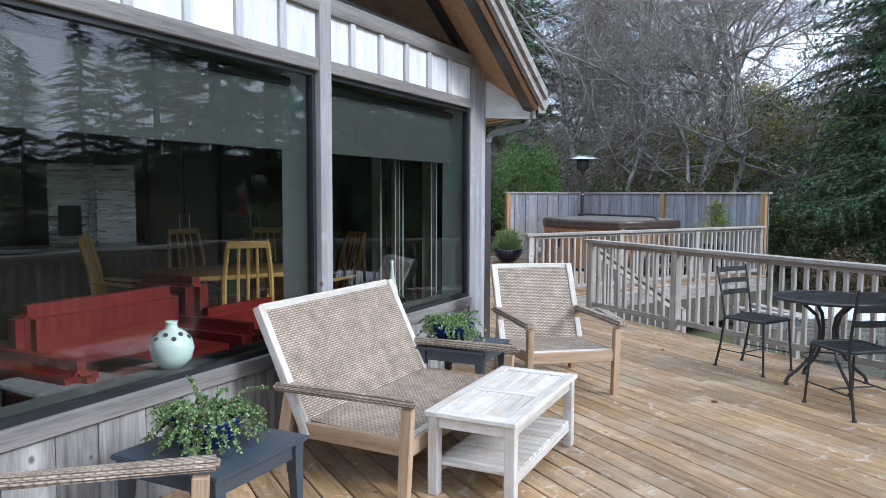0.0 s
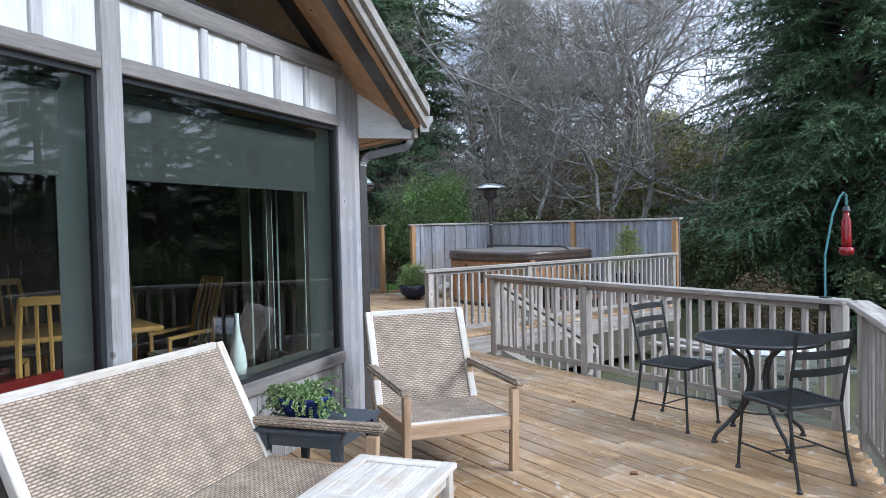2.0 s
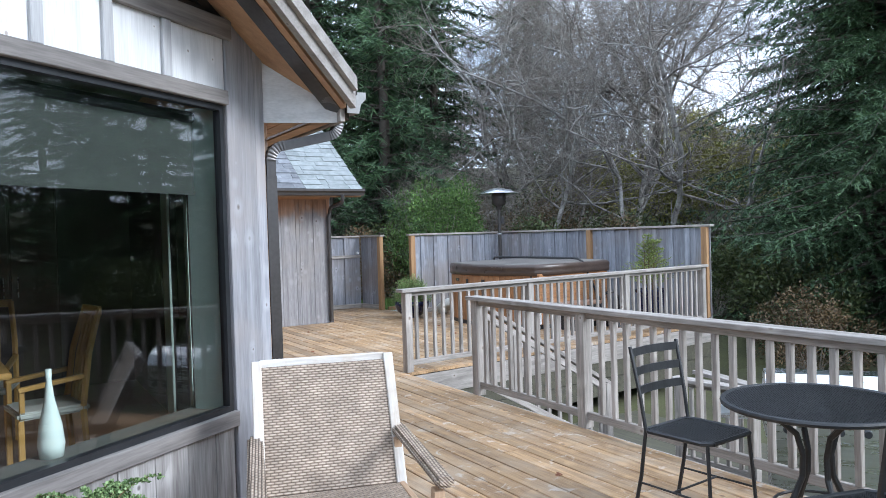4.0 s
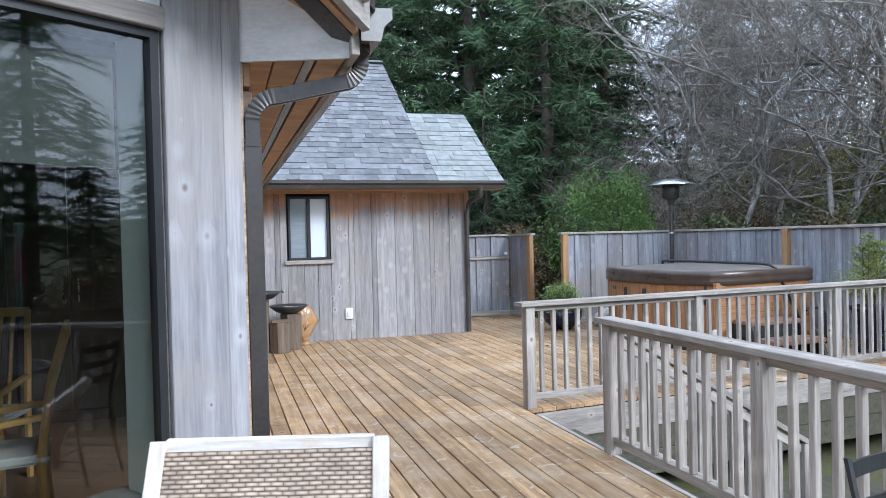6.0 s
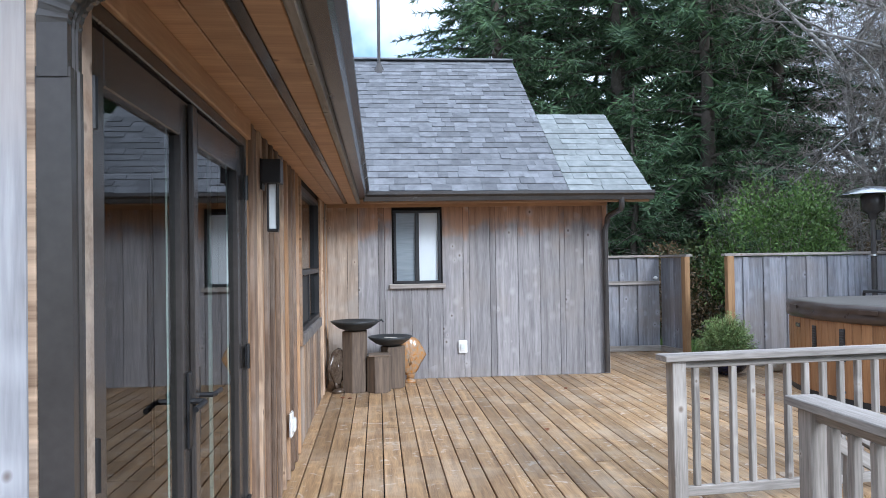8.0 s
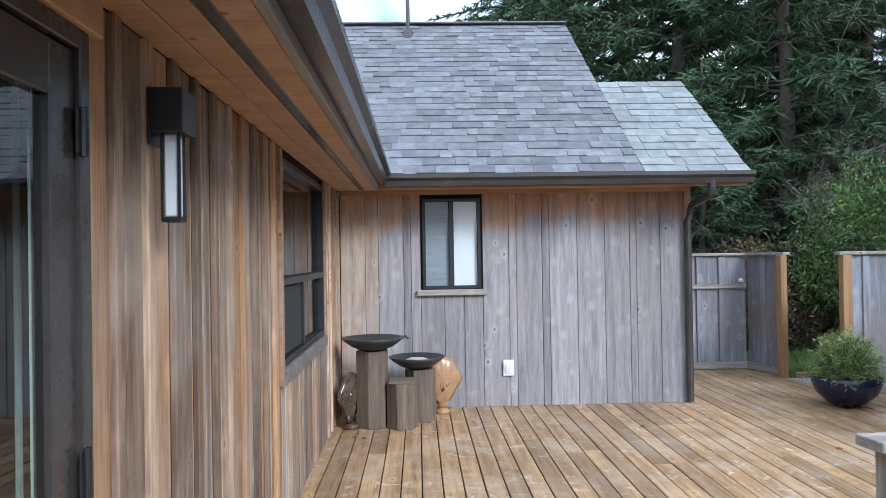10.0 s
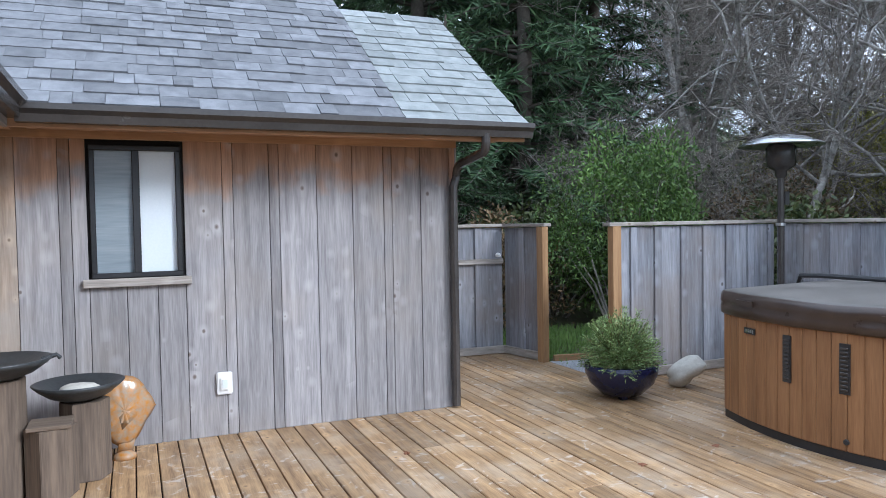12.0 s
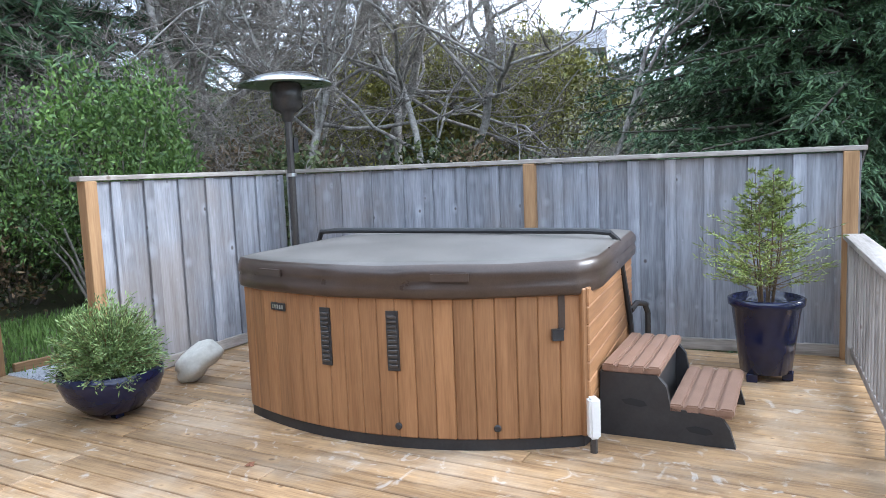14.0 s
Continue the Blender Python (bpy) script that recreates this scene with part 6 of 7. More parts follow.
tub = thing("hot_tub", Matrix(), "hot tub with brown cedar staves, curved front and black base", "hot tub")
part("base", prism_bm(tub_outline(-0.015), 0.0, 0.07), M_PLASTIC, tub)
part("shell", prism_bm(tub_outline(-0.03), 0.07, 0.87), M_DARK, tub)
NS = 20
for k in range(NS):
    a, b = tub_front(k / NS), tub_front((k + 1) / NS)
    n = Vector((b.y - a.y, a.x - b.x, 0)).normalized()
    c = (a + b) / 2
    c = Vector((c.x, c.y, 0)) - n * 0.012
    beam("stave", c + UP * 0.065, c + UP * 0.87, (b - a).length - 0.002, 0.024, M_TUBWOOD, tub, up=n, bev=0.006)
a, b = Vector((6.515, 4.842, 0)), Vector((8.12, 5.025, 0))
for k in range(8):
    z = 0.07 + 0.1 * k
    beam("side_board", a + UP * (z + 0.05), b + UP * (z + 0.05), 0.024, 0.098, M_TUBWOOD, tub, bev=0.006)
a, b = Vector((6.30, 7.0, 0)), Vector((7.93, 7.17, 0))
for k in range(8):
    z = 0.07 + 0.1 * k
    beam("side_board", a + UP * (z + 0.05), b + UP * (z + 0.05), 0.024, 0.098, M_TUBWOOD, tub, bev=0.006)


beam("corner_stave", (6.524, 4.858, 0.068), (6.524, 4.858, 0.868), 0.05, 0.034, M_TUBWOOD, tub, up=(-0.5, -0.86, 0), bev=0.006)


def front_pose(f, z):
    p, q, r = tub_front(f - 0.01), tub_front(f + 0.01), tub_front(f)
    d = Vector((q.x - p.x, q.y - p.y, 0)).normalized()
    n = Vector((d.y, -d.x, 0))
    m = Matrix((d, UP, n)).transposed().to_4x4()
    m.translation = Vector((r.x, r.y, z)) + n * 0.003
    return m


for f in (0.345, 0.545):
    v = part("vent", add_box(bmesh.new(), Vector((-0.035, -0.165, 0)), X * 0.07, Y * 0.33, UP * 0.008), M_PLASTIC, tub, "black louvred air vent", m=front_pose(f, 0.605))
    for k in range(11):
        box("louvre", (-0.026, -0.146 + k * 0.027, 0.008), (0.026, -0.130 + k * 0.027, 0.016), M_BRONZE, v, bev=0.002)
for f in (0.55, 0.80):
    part("bolt", lathe_bm([(0.02, 0), (0.02, 0.007), (0.014, 0.012), (0, 0.012)], 14), M_PLASTIC, tub, m=front_pose(f, 0.13))
badge = part("badge", prism_bm([(-0.07, -0.024), (0.07, -0.024), (0.07, 0.024), (-0.07, 0.024)], 0, 0.006, bev=0.003), M_PLASTIC, tub, "small dark metal badge", m=front_pose(0.17, 0.745))
for k in range(5):
    box("letter_bar", (-0.052 + k * 0.022, -0.012, 0.006), (-0.038 + k * 0.022, 0.012, 0.008), M_STEEL, badge, bev=0)
part("strap", add_box(bmesh.new(), Vector((-0.02, -0.19, 0.0)), X * 0.035, Y * 0.22, UP * 0.006), M_VINYL, tub, m=front_pose(0.955, 0.84))
part("clip", add_box(bmesh.new(), Vector((-0.035, -0.03, 0.0)), X * 0.06, Y * 0.06, UP * 0.03), M_PLASTIC, tub, m=front_pose(0.945, 0.63))

cover = thing("tub_cover", Matrix(), "dark brown vinyl hot tub cover with grey top", "cover")
bm = bmesh.new()
rows = []
mid_x, mid_y = 7.12, 6.0
for grow, z in ((0.012, 0.835), (0.036, 0.85), (0.042, 0.90), (0.030, 0.925), (0.040, 0.945), (0.038, 0.985), (0.012, 1.018)):
    rows.append([bm.verts.new((x + 0.016 * noise.noise(Vector((x * 5, y * 5, z * 26))) * (1 if z < 0.94 else 0.4), y, z + 0.006 * noise.noise(Vector((x * 3, y * 3, z * 4))))) for x, y in tub_outline(grow, 66)])
for shrink, z in ((0.93, 1.030), (0.7, 1.046), (0.4, 1.056), (0.05, 1.06)):
    rows.append([bm.verts.new((mid_x + (x - mid_x) * shrink, mid_y + (y - mid_y) * shrink, z)) for x, y in tub_outline(0.0, 66)])
n = len(rows[0])
for a, b in zip(rows, rows[1:]):
    for k in range(n):
        bm.faces.new((a[k], a[(k + 1) % n], b[(k + 1) % n], b[k]))
bm.faces.new(rows[-1])
bm.faces.new(rows[0][::-1])
cv = part("skirt", bm, M_VINYL, cover, smooth=True)
# faces above z 1.021 get the paler grey-taupe vinyl
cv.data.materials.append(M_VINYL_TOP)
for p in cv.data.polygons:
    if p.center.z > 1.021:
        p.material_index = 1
for f in (0.17, 0.70):
    part("grip", add_box(bmesh.new(), Vector((-0.10, -0.02, 0)), X * 0.2, Y * 0.04, UP * 0.012), M_VINYL, cover, "stitched vinyl handle", m=Matrix.Translation(front_pose(f, 0).to_3x3() @ Vector((0, 0, 0.04))) @ front_pose(f, 0.955))
bm = bmesh.new()
lift = thing("cover_lifter", Matrix(), "black tubular cover lifter bar across the tub", "bar")
part("bar", tube_bm([(7.45, 7.32, 0.55), (7.40, 7.30, 0.95), (7.36, 7.22, 1.07), (7.34, 7.0, 1.082), (7.42, 5.1, 1.082), (7.45, 4.98, 1.07), (7.52, 4.95, 1.02), (7.85, 4.96, 0.45), (7.95, 4.97, 0.25)], 0.020, 8), M_PLASTIC, lift)
hose = thing("conduit", Matrix(), "grey flexible electrical conduit beside the hot tub", "conduit")
part("pipe", tube_bm([(8.04, 5.0, 0.45), (8.14, 4.985, 0.485), (8.24, 4.95, 0.465), (8.29, 4.94, 0.39), (8.30, 4.94, 0.0)], 0.022, 8), M_BRONZE, hose)
ob = thing("outlet_box", pose(6.47, 4.80, 0, 0, 0, 35), "small white electrical box on a grey conduit beside the hot tub", "outlet box")
part("box", prism_bm([(-0.035, -0.03), (0.035, -0.03), (0.035, 0.03), (-0.035, 0.03)], 0.08, 0.30, bev=0.012), M_WHITE, ob)
part("conduit", tube_bm([(0, 0, 0), (0, 0, 0.1)], 0.020, 10), M_BRONZE, ob)

# steps
steps = thing("tub_steps", side_pose((7.17, 4.54, 0), (0.998, 0.05)), "black plastic hot tub steps with brown slotted treads", "steps")
L = 0.40
for s in (-1, 1):
    x = s * (L - 0.02)
    bm = bmesh.new()
    prof = [(0.33, 0), (0.33, 0.36), (0.02, 0.36), (-0.03, 0.30), (-0.05, 0.19), (-0.31, 0.16), (-0.35, 0.10), (-0.38, 0)]
    q0 = [bm.verts.new((x - 0.02, y, z)) for y, z in prof]
    q1 = [bm.verts.new((x + 0.02, y, z)) for y, z in prof]
    bm.faces.new(q0[::-1])
    bm.faces.new(q1)
    for k in range(len(prof)):
        bm.faces.new((q0[k], q0[(k + 1) % len(prof)], q1[(k + 1) % len(prof)], q1[k]))
    sp = part("side_panel", bm, M_PLASTIC, steps)
    for y, z in ((0.14, 0.2), (-0.2, 0.08)):
        part("grip_slot", prism_bm([(-0.07, -0.012), (-0.03, -0.022), (0.05, -0.012), (0.07, 0.01), (0.02, 0.022), (-0.05, 0.012)], 0, 0.003), M_DARK, sp, m=Matrix.Translation((x + s * 0.0215 if s > 0 else x - 0.0245, y, z)) @ Matrix(((0, 0, 1, 0), (1, 0, 0, 0), (0, 1, 0, 0), (0, 0, 0, 1))))
for y0, y1, z in ((0.0, 0.33, 0.36), (-0.37, -0.03, 0.165)):
    for k in range(4):
        w = (y1 - y0) / 4
        a, b = y0 + k * w, y0 + (k + 1) * w - 0.012
        part("tread_slat", prism_bm([(-L, a), (L, a), (L, b), (-L, b)], z, z + 0.045, bev=0.008), M_TREAD, steps)
    part("tread_plate", prism_bm([(-L + 0.01, y0 + 0.01), (L - 0.01, y0 + 0.01), (L - 0.01, y1 - 0.02), (-L + 0.01, y1 - 0.02)], z - 0.01, z + 0.03), M_TREAD, steps)
part("riser", prism_bm([(-L + 0.04, 0.03), (L - 0.04, 0.03), (L - 0.04, 0.05), (-L + 0.04, 0.05)], 0.0, 0.35), M_PLASTIC, steps)

# ---- patio heater ----
heater = thing("patio_heater", pose(8.19, 8.19, 0), "tall bronze patio heater with a pale domed reflector", "heater")
part("base", lathe_bm([(0, 0), (0.2, 0), (0.2, 0.05), (0.19, 0.7), (0.12, 0.74), (0.04, 0.76)], 24), M_BRONZE, heater, smooth=True)
part("pole", tube_bm([(0, 0, 0.74), (0, 0, 2.02)], 0.035, 12), M_BRONZE, heater)
part("collar", lathe_bm([(0.036, 1.5), (0.05, 1.5), (0.05, 1.53), (0.036, 1.53)], 16), M_STEEL, heater)
part("burner", lathe_bm([(0.036, 2.0), (0.055, 2.02), (0.06, 2.075), (0.10, 2.10), (0.145, 2.13), (0.15, 2.32), (0.12, 2.36), (0, 2.36)], 24), M_BRONZE, heater, "dark perforated burner head", smooth=True)
part("reflector", lathe_bm([(0.0, 2.455), (0.10, 2.452), (0.25, 2.42), (0.41, 2.355), (0.425, 2.335), (0.405, 2.345), (0.25, 2.40), (0.0, 2.43)], 40), M_STEEL, heater, "pale domed aluminium reflector", smooth=True)
part("valve", add_box(bmesh.new(), Vector((0.03, -0.03, 1.72)), X * 0.06, Y * 0.06, UP * 0.14), M_PLASTIC, heater)

# ---- potted conifers ----
def needle_ball(seed, r, h, n, base_z, spread_low=-0.2):
    """Fine scale-leaved foliage on branching sprays."""
    rg = random.Random(seed)
    tv, tf, lv, lf = [], [], [], []
    for k in range(n):
        a = rg.uniform(0, 6.283)
        el = math.asin(rg.uniform(spread_low, 1))
        d = Vector((math.cos(a) * math.cos(el), math.sin(a) * math.cos(el), math.sin(el)))
        ln = rg.uniform(0.6, 1.12)
        tip = Vector((d.x * r * ln, d.y * r * ln, base_z + h * (0.12 + d.z * 0.85 * ln)))
        root = Vector((d.x * r * 0.08, d.y * r * 0.08, base_z))
        pts = [root, root.lerp(tip, 0.55) + UP * 0.03, tip]
        stem(tv, tf, pts, 0.004, 0.0015, 3)
        for j in range(44):
            t = rg.uniform(0.35, 1.05)
            c = root.lerp(tip, t) + UP * 0.03 * (1 - abs(2 * t - 1)) + Vector((rg.gauss(0, 0.012), rg.gauss(0, 0.012), rg.gauss(0, 0.012)))
            ax = (d + Vector((rg.gauss(0, 0.7), rg.gauss(0, 0.7), rg.gauss(0.15, 0.5)))).normalized() * rg.uniform(0.022, 0.05)
            w = ax.cross(Vector((rg.gauss(0, 1), rg.gauss(0, 1), rg.gauss(0, 1)))).normalized() * 0.004
            b = len(lv)
            lv.extend((c, c + ax * 0.5 + w, c + ax, c + ax * 0.5 - w))
            lf.append((b, b + 1, b + 2, b + 3))
    return tv, tf, lv, lf


pot = thing("potted_shrub", pose(5.90, 7.87, 0), "round feathery juniper in a dark blue glazed pot on the deck", "plant", "potted evergreens")
part("pot", lathe_bm([(0, 0.03), (0.14, 0.03), (0.18, 0.04), (0.285, 0.14), (0.325, 0.24), (0.322, 0.305), (0.30, 0.312), (0.29, 0.27), (0, 0.26)], 40), M_INK, pot, "glossy dark blue glazed bowl pot", smooth=True)
for k in range(3):
    a = k * 2.1
    box("foot", (0.10 * math.cos(a) - 0.03, 0.10 * math.sin(a) - 0.03, 0), (0.10 * math.cos(a) + 0.03, 0.10 * math.sin(a) + 0.03, 0.035), M_INK, pot)
tv, tf, lv, lf = needle_ball(81, 0.345, 0.48, 480, 0.28)
put("stem", mesh_of("stem", tv, tf, M_BROWN), pot)
put("foliage", mesh_of("foliage", lv, lf, M_JUNIPER), pot)

pot2 = thing("potted_shrub", pose(8.20, 4.12, 0), "slender open cypress in a tall cobalt-blue glazed pot", "plant", "potted evergreens")
part("pot", lathe_bm([(0, 0.05), (0.15, 0.05), (0.165, 0.06), (0.195, 0.30), (0.222, 0.50), (0.245, 0.52), (0.247, 0.56), (0.225, 0.568), (0.21, 0.5), (0, 0.49)], 40), M_INK, pot2, "glossy cobalt-blue tall pot", smooth=True)
for k in range(3):
    a = 0.5 + k * 2.1
    box("foot", (0.14 * math.cos(a) - 0.035, 0.14 * math.sin(a) - 0.035, 0), (0.14 * math.cos(a) + 0.035, 0.14 * math.sin(a) + 0.035, 0.055), M_INK, pot2)
rg = random.Random(91)
tv, tf, lv, lf = [], [], [], []
for s in range(7):
    a = s * 0.9
    top = Vector((0.10 * math.cos(a), 0.10 * math.sin(a), rg.uniform(1.15, 1.62)))
    stem(tv, tf, [Vector((0.04 * math.cos(a), 0.04 * math.sin(a), 0.49)), Vector((0.09 * math.cos(a), 0.09 * math.sin(a), 0.9)), top], 0.009, 0.002, 4)
    for k in range(34):
        t = rg.uniform(0.12, 1)
        c = Vector((0.09 * math.cos(a), 0.09 * math.sin(a), 0.49 + (top.z - 0.49) * t))
        b2 = rg.uniform(0, 6.283)
        reach = (0.40 if t < 0.5 else 0.24) * (1.1 - t * 0.8) * rg.uniform(0.45, 1.45)
        d = Vector((math.cos(b2), math.sin(b2), rg.uniform(0.1, 0.6)))
        stem(tv, tf, [c, c + d * reach * 0.6, c + d * reach], 0.003, 0.001, 3)
        for j in range(40):
            q = c + d * reach * rg.uniform(0.25, 1.05)
            ax = (d + Vector((rg.gauss(0, 0.6), rg.gauss(0, 0.6), rg.gauss(0, 0.5)))).normalized() * rg.uniform(0.02, 0.05)
            w = ax.cross(Vector((rg.gauss(0, 1), rg.gauss(0, 1), rg.gauss(0, 1)))).normalized() * 0.004
            b = len(lv)
            lv.extend((q, q + ax * 0.5 + w, q + ax, q + ax * 0.5 - w))
            lf.append((b, b + 1, b + 2, b + 3))
put("stem", mesh_of("stem", tv, tf, M_BROWN), pot2)
put("foliage", mesh_of("foliage", lv, lf, M_CYPRESS), pot2)


# ---- stone, fountain, sculptures ----
def lump_bm(rx, ry, rz, seed, rough=0.25, sub=3):
    bm = bmesh.new()
    bmesh.ops.create_icosphere(bm, subdivisions=sub, radius=1)
    for v in bm.verts:
        k = 1 + rough * noise.noise(v.co * 1.6 + Vector((seed, 0, 0))) + 0.08 * noise.noise(v.co * 5 + Vector((0, seed, 0)))
        v.co = Vector((v.co.x * rx, v.co.y * ry, v.co.z * rz)) * k
    return bm


rock = thing("stone", pose(6.66, 7.92, 0.15, 0, -36, -61), "pale smooth boulder leaning beside the fence", "stone")
part("boulder", lump_bm(0.22, 0.13, 0.105, 3.0, 0.35), M_STONE, rock, smooth=True)


def hex_post(root, x, y, r, h, turn, name="pillar"):
    o = [(x + r * math.cos(turn + k * math.pi / 3), y + r * math.sin(turn + k * math.pi / 3)) for k in range(6)]
    part(name, prism_bm(o, 0, h, bev=0.004), M_PILLAR, root)


M_PILLAR = material("dark_timber_block", (0.075, 0.055, 0.042), 0.85, color2=(0.20, 0.15, 0.11), scale=2.0, stretch=(9, 9, 0.6), bump=0.8, fine=10)
fountain = thing("fountain", Matrix(), "rustic fountain of brown timber pillars carrying two dark bowls", "fountain")
hex_post(fountain, 1.13, 7.47, 0.155, 0.715, 0.35)
hex_post(fountain, 1.41, 7.40, 0.145, 0.42, 0.2)
hex_post(fountain, 1.58, 7.68, 0.150, 0.50, 0.1)
box("cap_board", (1.29, 7.28, 0.421), (1.53, 7.52, 0.445), M_BEAMWOOD, fountain)
bowl_prof = [(0, 0), (0.09, 0), (0.19, 0.035), (0.265, 0.088), (0.295, 0.118), (0.278, 0.122), (0.17, 0.055), (0, 0.034)]
part("bowl", lathe_bm(bowl_prof, 36, center=(1.14, 7.45, 0.716)), M_BOWL, fountain, "black shallow bowl", smooth=True)
part("bowl", lathe_bm([(p * 0.93, q) for p, q in bowl_prof], 36, center=(1.55, 7.68, 0.501)), M_BOWL, fountain, "black shallow bowl with rounded stone", smooth=True)
part("spout", tube_bm([(1.37, 7.45, 0.818), (1.45, 7.46, 0.838), (1.47, 7.465, 0.815)], 0.014, 8), M_BOWL, fountain)
st = part("pebble", lump_bm(0.12, 0.11, 0.035, 5.0, 0.1, 2), M_STONE, fountain, m=Matrix.Translation((1.55, 7.68, 0.575)), smooth=True)


def fish(m, mat, label, h):
    """A flattened oval fish with a pointed mouth, side fin and tail, standing on a round foot."""
    bm = bmesh.new()
    rings = []
    for f, x in ((0.04, -0.052), (0.5, -0.046), (0.85, -0.026), (1.0, 0), (0.85, 0.026), (0.5, 0.046), (0.04, 0.052)):
        ring = []
        for k in range(28):
            a = 2 * math.pi * k / 28
            d = min(a, 2 * math.pi - a)
            q = f * (1 + 0.30 * math.exp(-(d / 0.26) ** 2) + 0.05 * math.sin(3 * a))
            ring.append(bm.verts.new((x + 0.004 * math.sin(9 * a), 0.165 * math.cos(a) * q, h * 0.55 + h * 0.40 * math.sin(a) * q)))
        rings.append(ring)
    for a, b in zip(rings, rings[1:]):
        for k in range(28):
            bm.faces.new((a[k], a[(k + 1) % 28], b[(k + 1) % 28], b[k]))
    bm.faces.new(rings[0][::-1])
    bm.faces.new(rings[-1])
    for s in (-1, 1):
        add_box(bm, Vector((s * 0.044 - 0.006, -0.02, h * 0.34)), X * 0.012, Vector((0, 0.10, 0.09)), Vector((0, -0.02, h * 0.17)))
    add_box(bm, Vector((-0.014, -0.05, 0.05)), X * 0.028, Y * 0.10, Vector((0, 0.02, h * 0.14)))
    lathe_bm([(0.0, 0.0), (0.08, 0.0), (0.075, 0.03), (0.03, 0.055), (0.0, 0.055)], 14, bm)
    return tagged(part("fish_statue", bm, mat, m=m, smooth=True), label, "statue", "glass fish statues")


fish(pose(1.80, 7.98, 0, 0, 0, -80), M_FISH, "amber and clear glass fish statue standing on a pale foot", 0.62)
fish(pose(0.93, 7.42, 0, 0, 0, 150), M_FISH2, "smoky brown glass fish statue standing in the corner", 0.56)

# ---- wall fittings ----
lamp = thing("wall_lamp", pose(DOOR_X, 2.81, 0), "black box wall lantern with clear glass cylinder, unlit", "lamp")
box("backplate", (0.024, -0.05, 1.93), (0.034, 0.05, 2.10), M_BLACK, lamp)
box("housing", (0.034, -0.065, 1.965), (0.135, 0.065, 2.095), M_BLACK, lamp)
for dx in (-0.025, 0.025):
    for dy in (-0.025, 0.025):
        box("rod", (0.085 + dx - 0.004, dy - 0.004, 1.71), (0.085 + dx + 0.004, dy + 0.004, 1.965), M_BLACK, lamp, bev=0)
box("shade", (0.064, -0.021, 1.716), (0.106, 0.021, 1.965), M_FROST, lamp, "clear glass cylinder")
box("base", (0.056, -0.03, 1.70), (0.114, 0.03, 1.716), M_BLACK, lamp)
for p, rot, label in ((Vector((2.505, CABIN_Y - 0.01, 0.405)), 0, "white weatherproof outlet cover on the grey cedar wall"), (Vector((DOOR_X + 0.035, 3.86, 0.42)), 90, "white weatherproof outlet cover on the brown cedar wall")):
    o = thing("outlet_cover", Matrix.Translation(p) @ pose(0, 0, 0, 0, 0, rot), label, "outlet", "outlet covers")
    part("plate", prism_bm([(-0.058, -0.022), (0.058, -0.022), (0.058, 0.0), (-0.058, 0.0)], -0.085, 0.085, bev=0.008), M_WHITE, o)
    part("flap", prism_bm([(-0.033, -0.04), (0.033, -0.04), (0.033, -0.022), (-0.033, -0.022)], -0.05, 0.045, bev=0.006), M_WHITE, o)
    part("socket", prism_bm([(-0.018, -0.043), (0.018, -0.043), (0.018, -0.039), (-0.018, -0.039)], -0.03, 0.03), M_FROST, o)

# feeder on the railing corner
feeder = thing("bird_feeder", pose(3.19, -2.26, 0.935), "red hummingbird feeder hanging from a teal hook on the railing", "feeder")
part("hook", tube_bm([(0, 0, -0.06), (0.0, 0, 0.3), (0.05, -0.03, 0.6), (0.09, -0.06, 0.72), (0.115, -0.075, 0.755), (0.13, -0.085, 0.73), (0.13, -0.085, 0.66)], 0.008, 6), M_TEALROD, feeder)
part("clamp", add_box(bmesh.new(), Vector((-0.03, -0.03, -0.09)), X * 0.06, Y * 0.06, UP * 0.10), M_PLASTIC, feeder)
part("bottle", lathe_bm([(0, 0.62), (0.02, 0.62), (0.02, 0.58), (0.032, 0.55), (0.034, 0.40), (0.032, 0.36), (0, 0.36)], 18, center=(0.13, -0.085, 0)), M_REDGLASS, feeder, smooth=True)
part("cap", lathe_bm([(0, 0.66), (0.02, 0.655), (0.03, 0.62), (0, 0.615)], 14, center=(0.13, -0.085, 0)), M_PLASTIC, feeder)
part("tray", lathe_bm([(0, 0.30), (0.042, 0.305), (0.052, 0.33), (0.048, 0.36), (0, 0.365)], 20, center=(0.13, -0.085, 0)), M_REDGLASS, feeder, smooth=True)

# barbecue on the lower deck
bbq = thing("barbecue", side_pose((4.85, -0.75, LOW), (0.62, -0.78)), "stainless steel gas barbecue with closed domed lid on the lower deck", "barbecue")
part("cabinet", prism_bm([(-0.38, -0.27), (0.38, -0.27), (0.38, 0.27), (-0.38, 0.27)], 0.08, 0.80, bev=0.01), M_STEEL, bbq)
part("firebox", prism_bm([(-0.42, -0.30), (0.42, -0.30), (0.42, 0.28), (-0.42, 0.28)], 0.80, 0.98, bev=0.01), M_STEEL, bbq)
bm = bmesh.new()
prof = [(-0.29, 0.985), (-0.29, 1.08), (-0.25, 1.20), (-0.14, 1.28), (0.02, 1.29), (0.16, 1.25), (0.25, 1.14), (0.27, 0.985)]
q0, q1 = [bm.verts.new((-0.41, y, z)) for y, z in prof], [bm.verts.new((0.41, y, z)) for y, z in prof]
bm.faces.new(q0[::-1])
bm.faces.new(q1)
for k in range(len(prof)):
    bm.faces.new((q0[k], q0[(k + 1) % 8], q1[(k + 1) % 8], q1[k]))
part("lid", bm, M_STEEL, bbq)
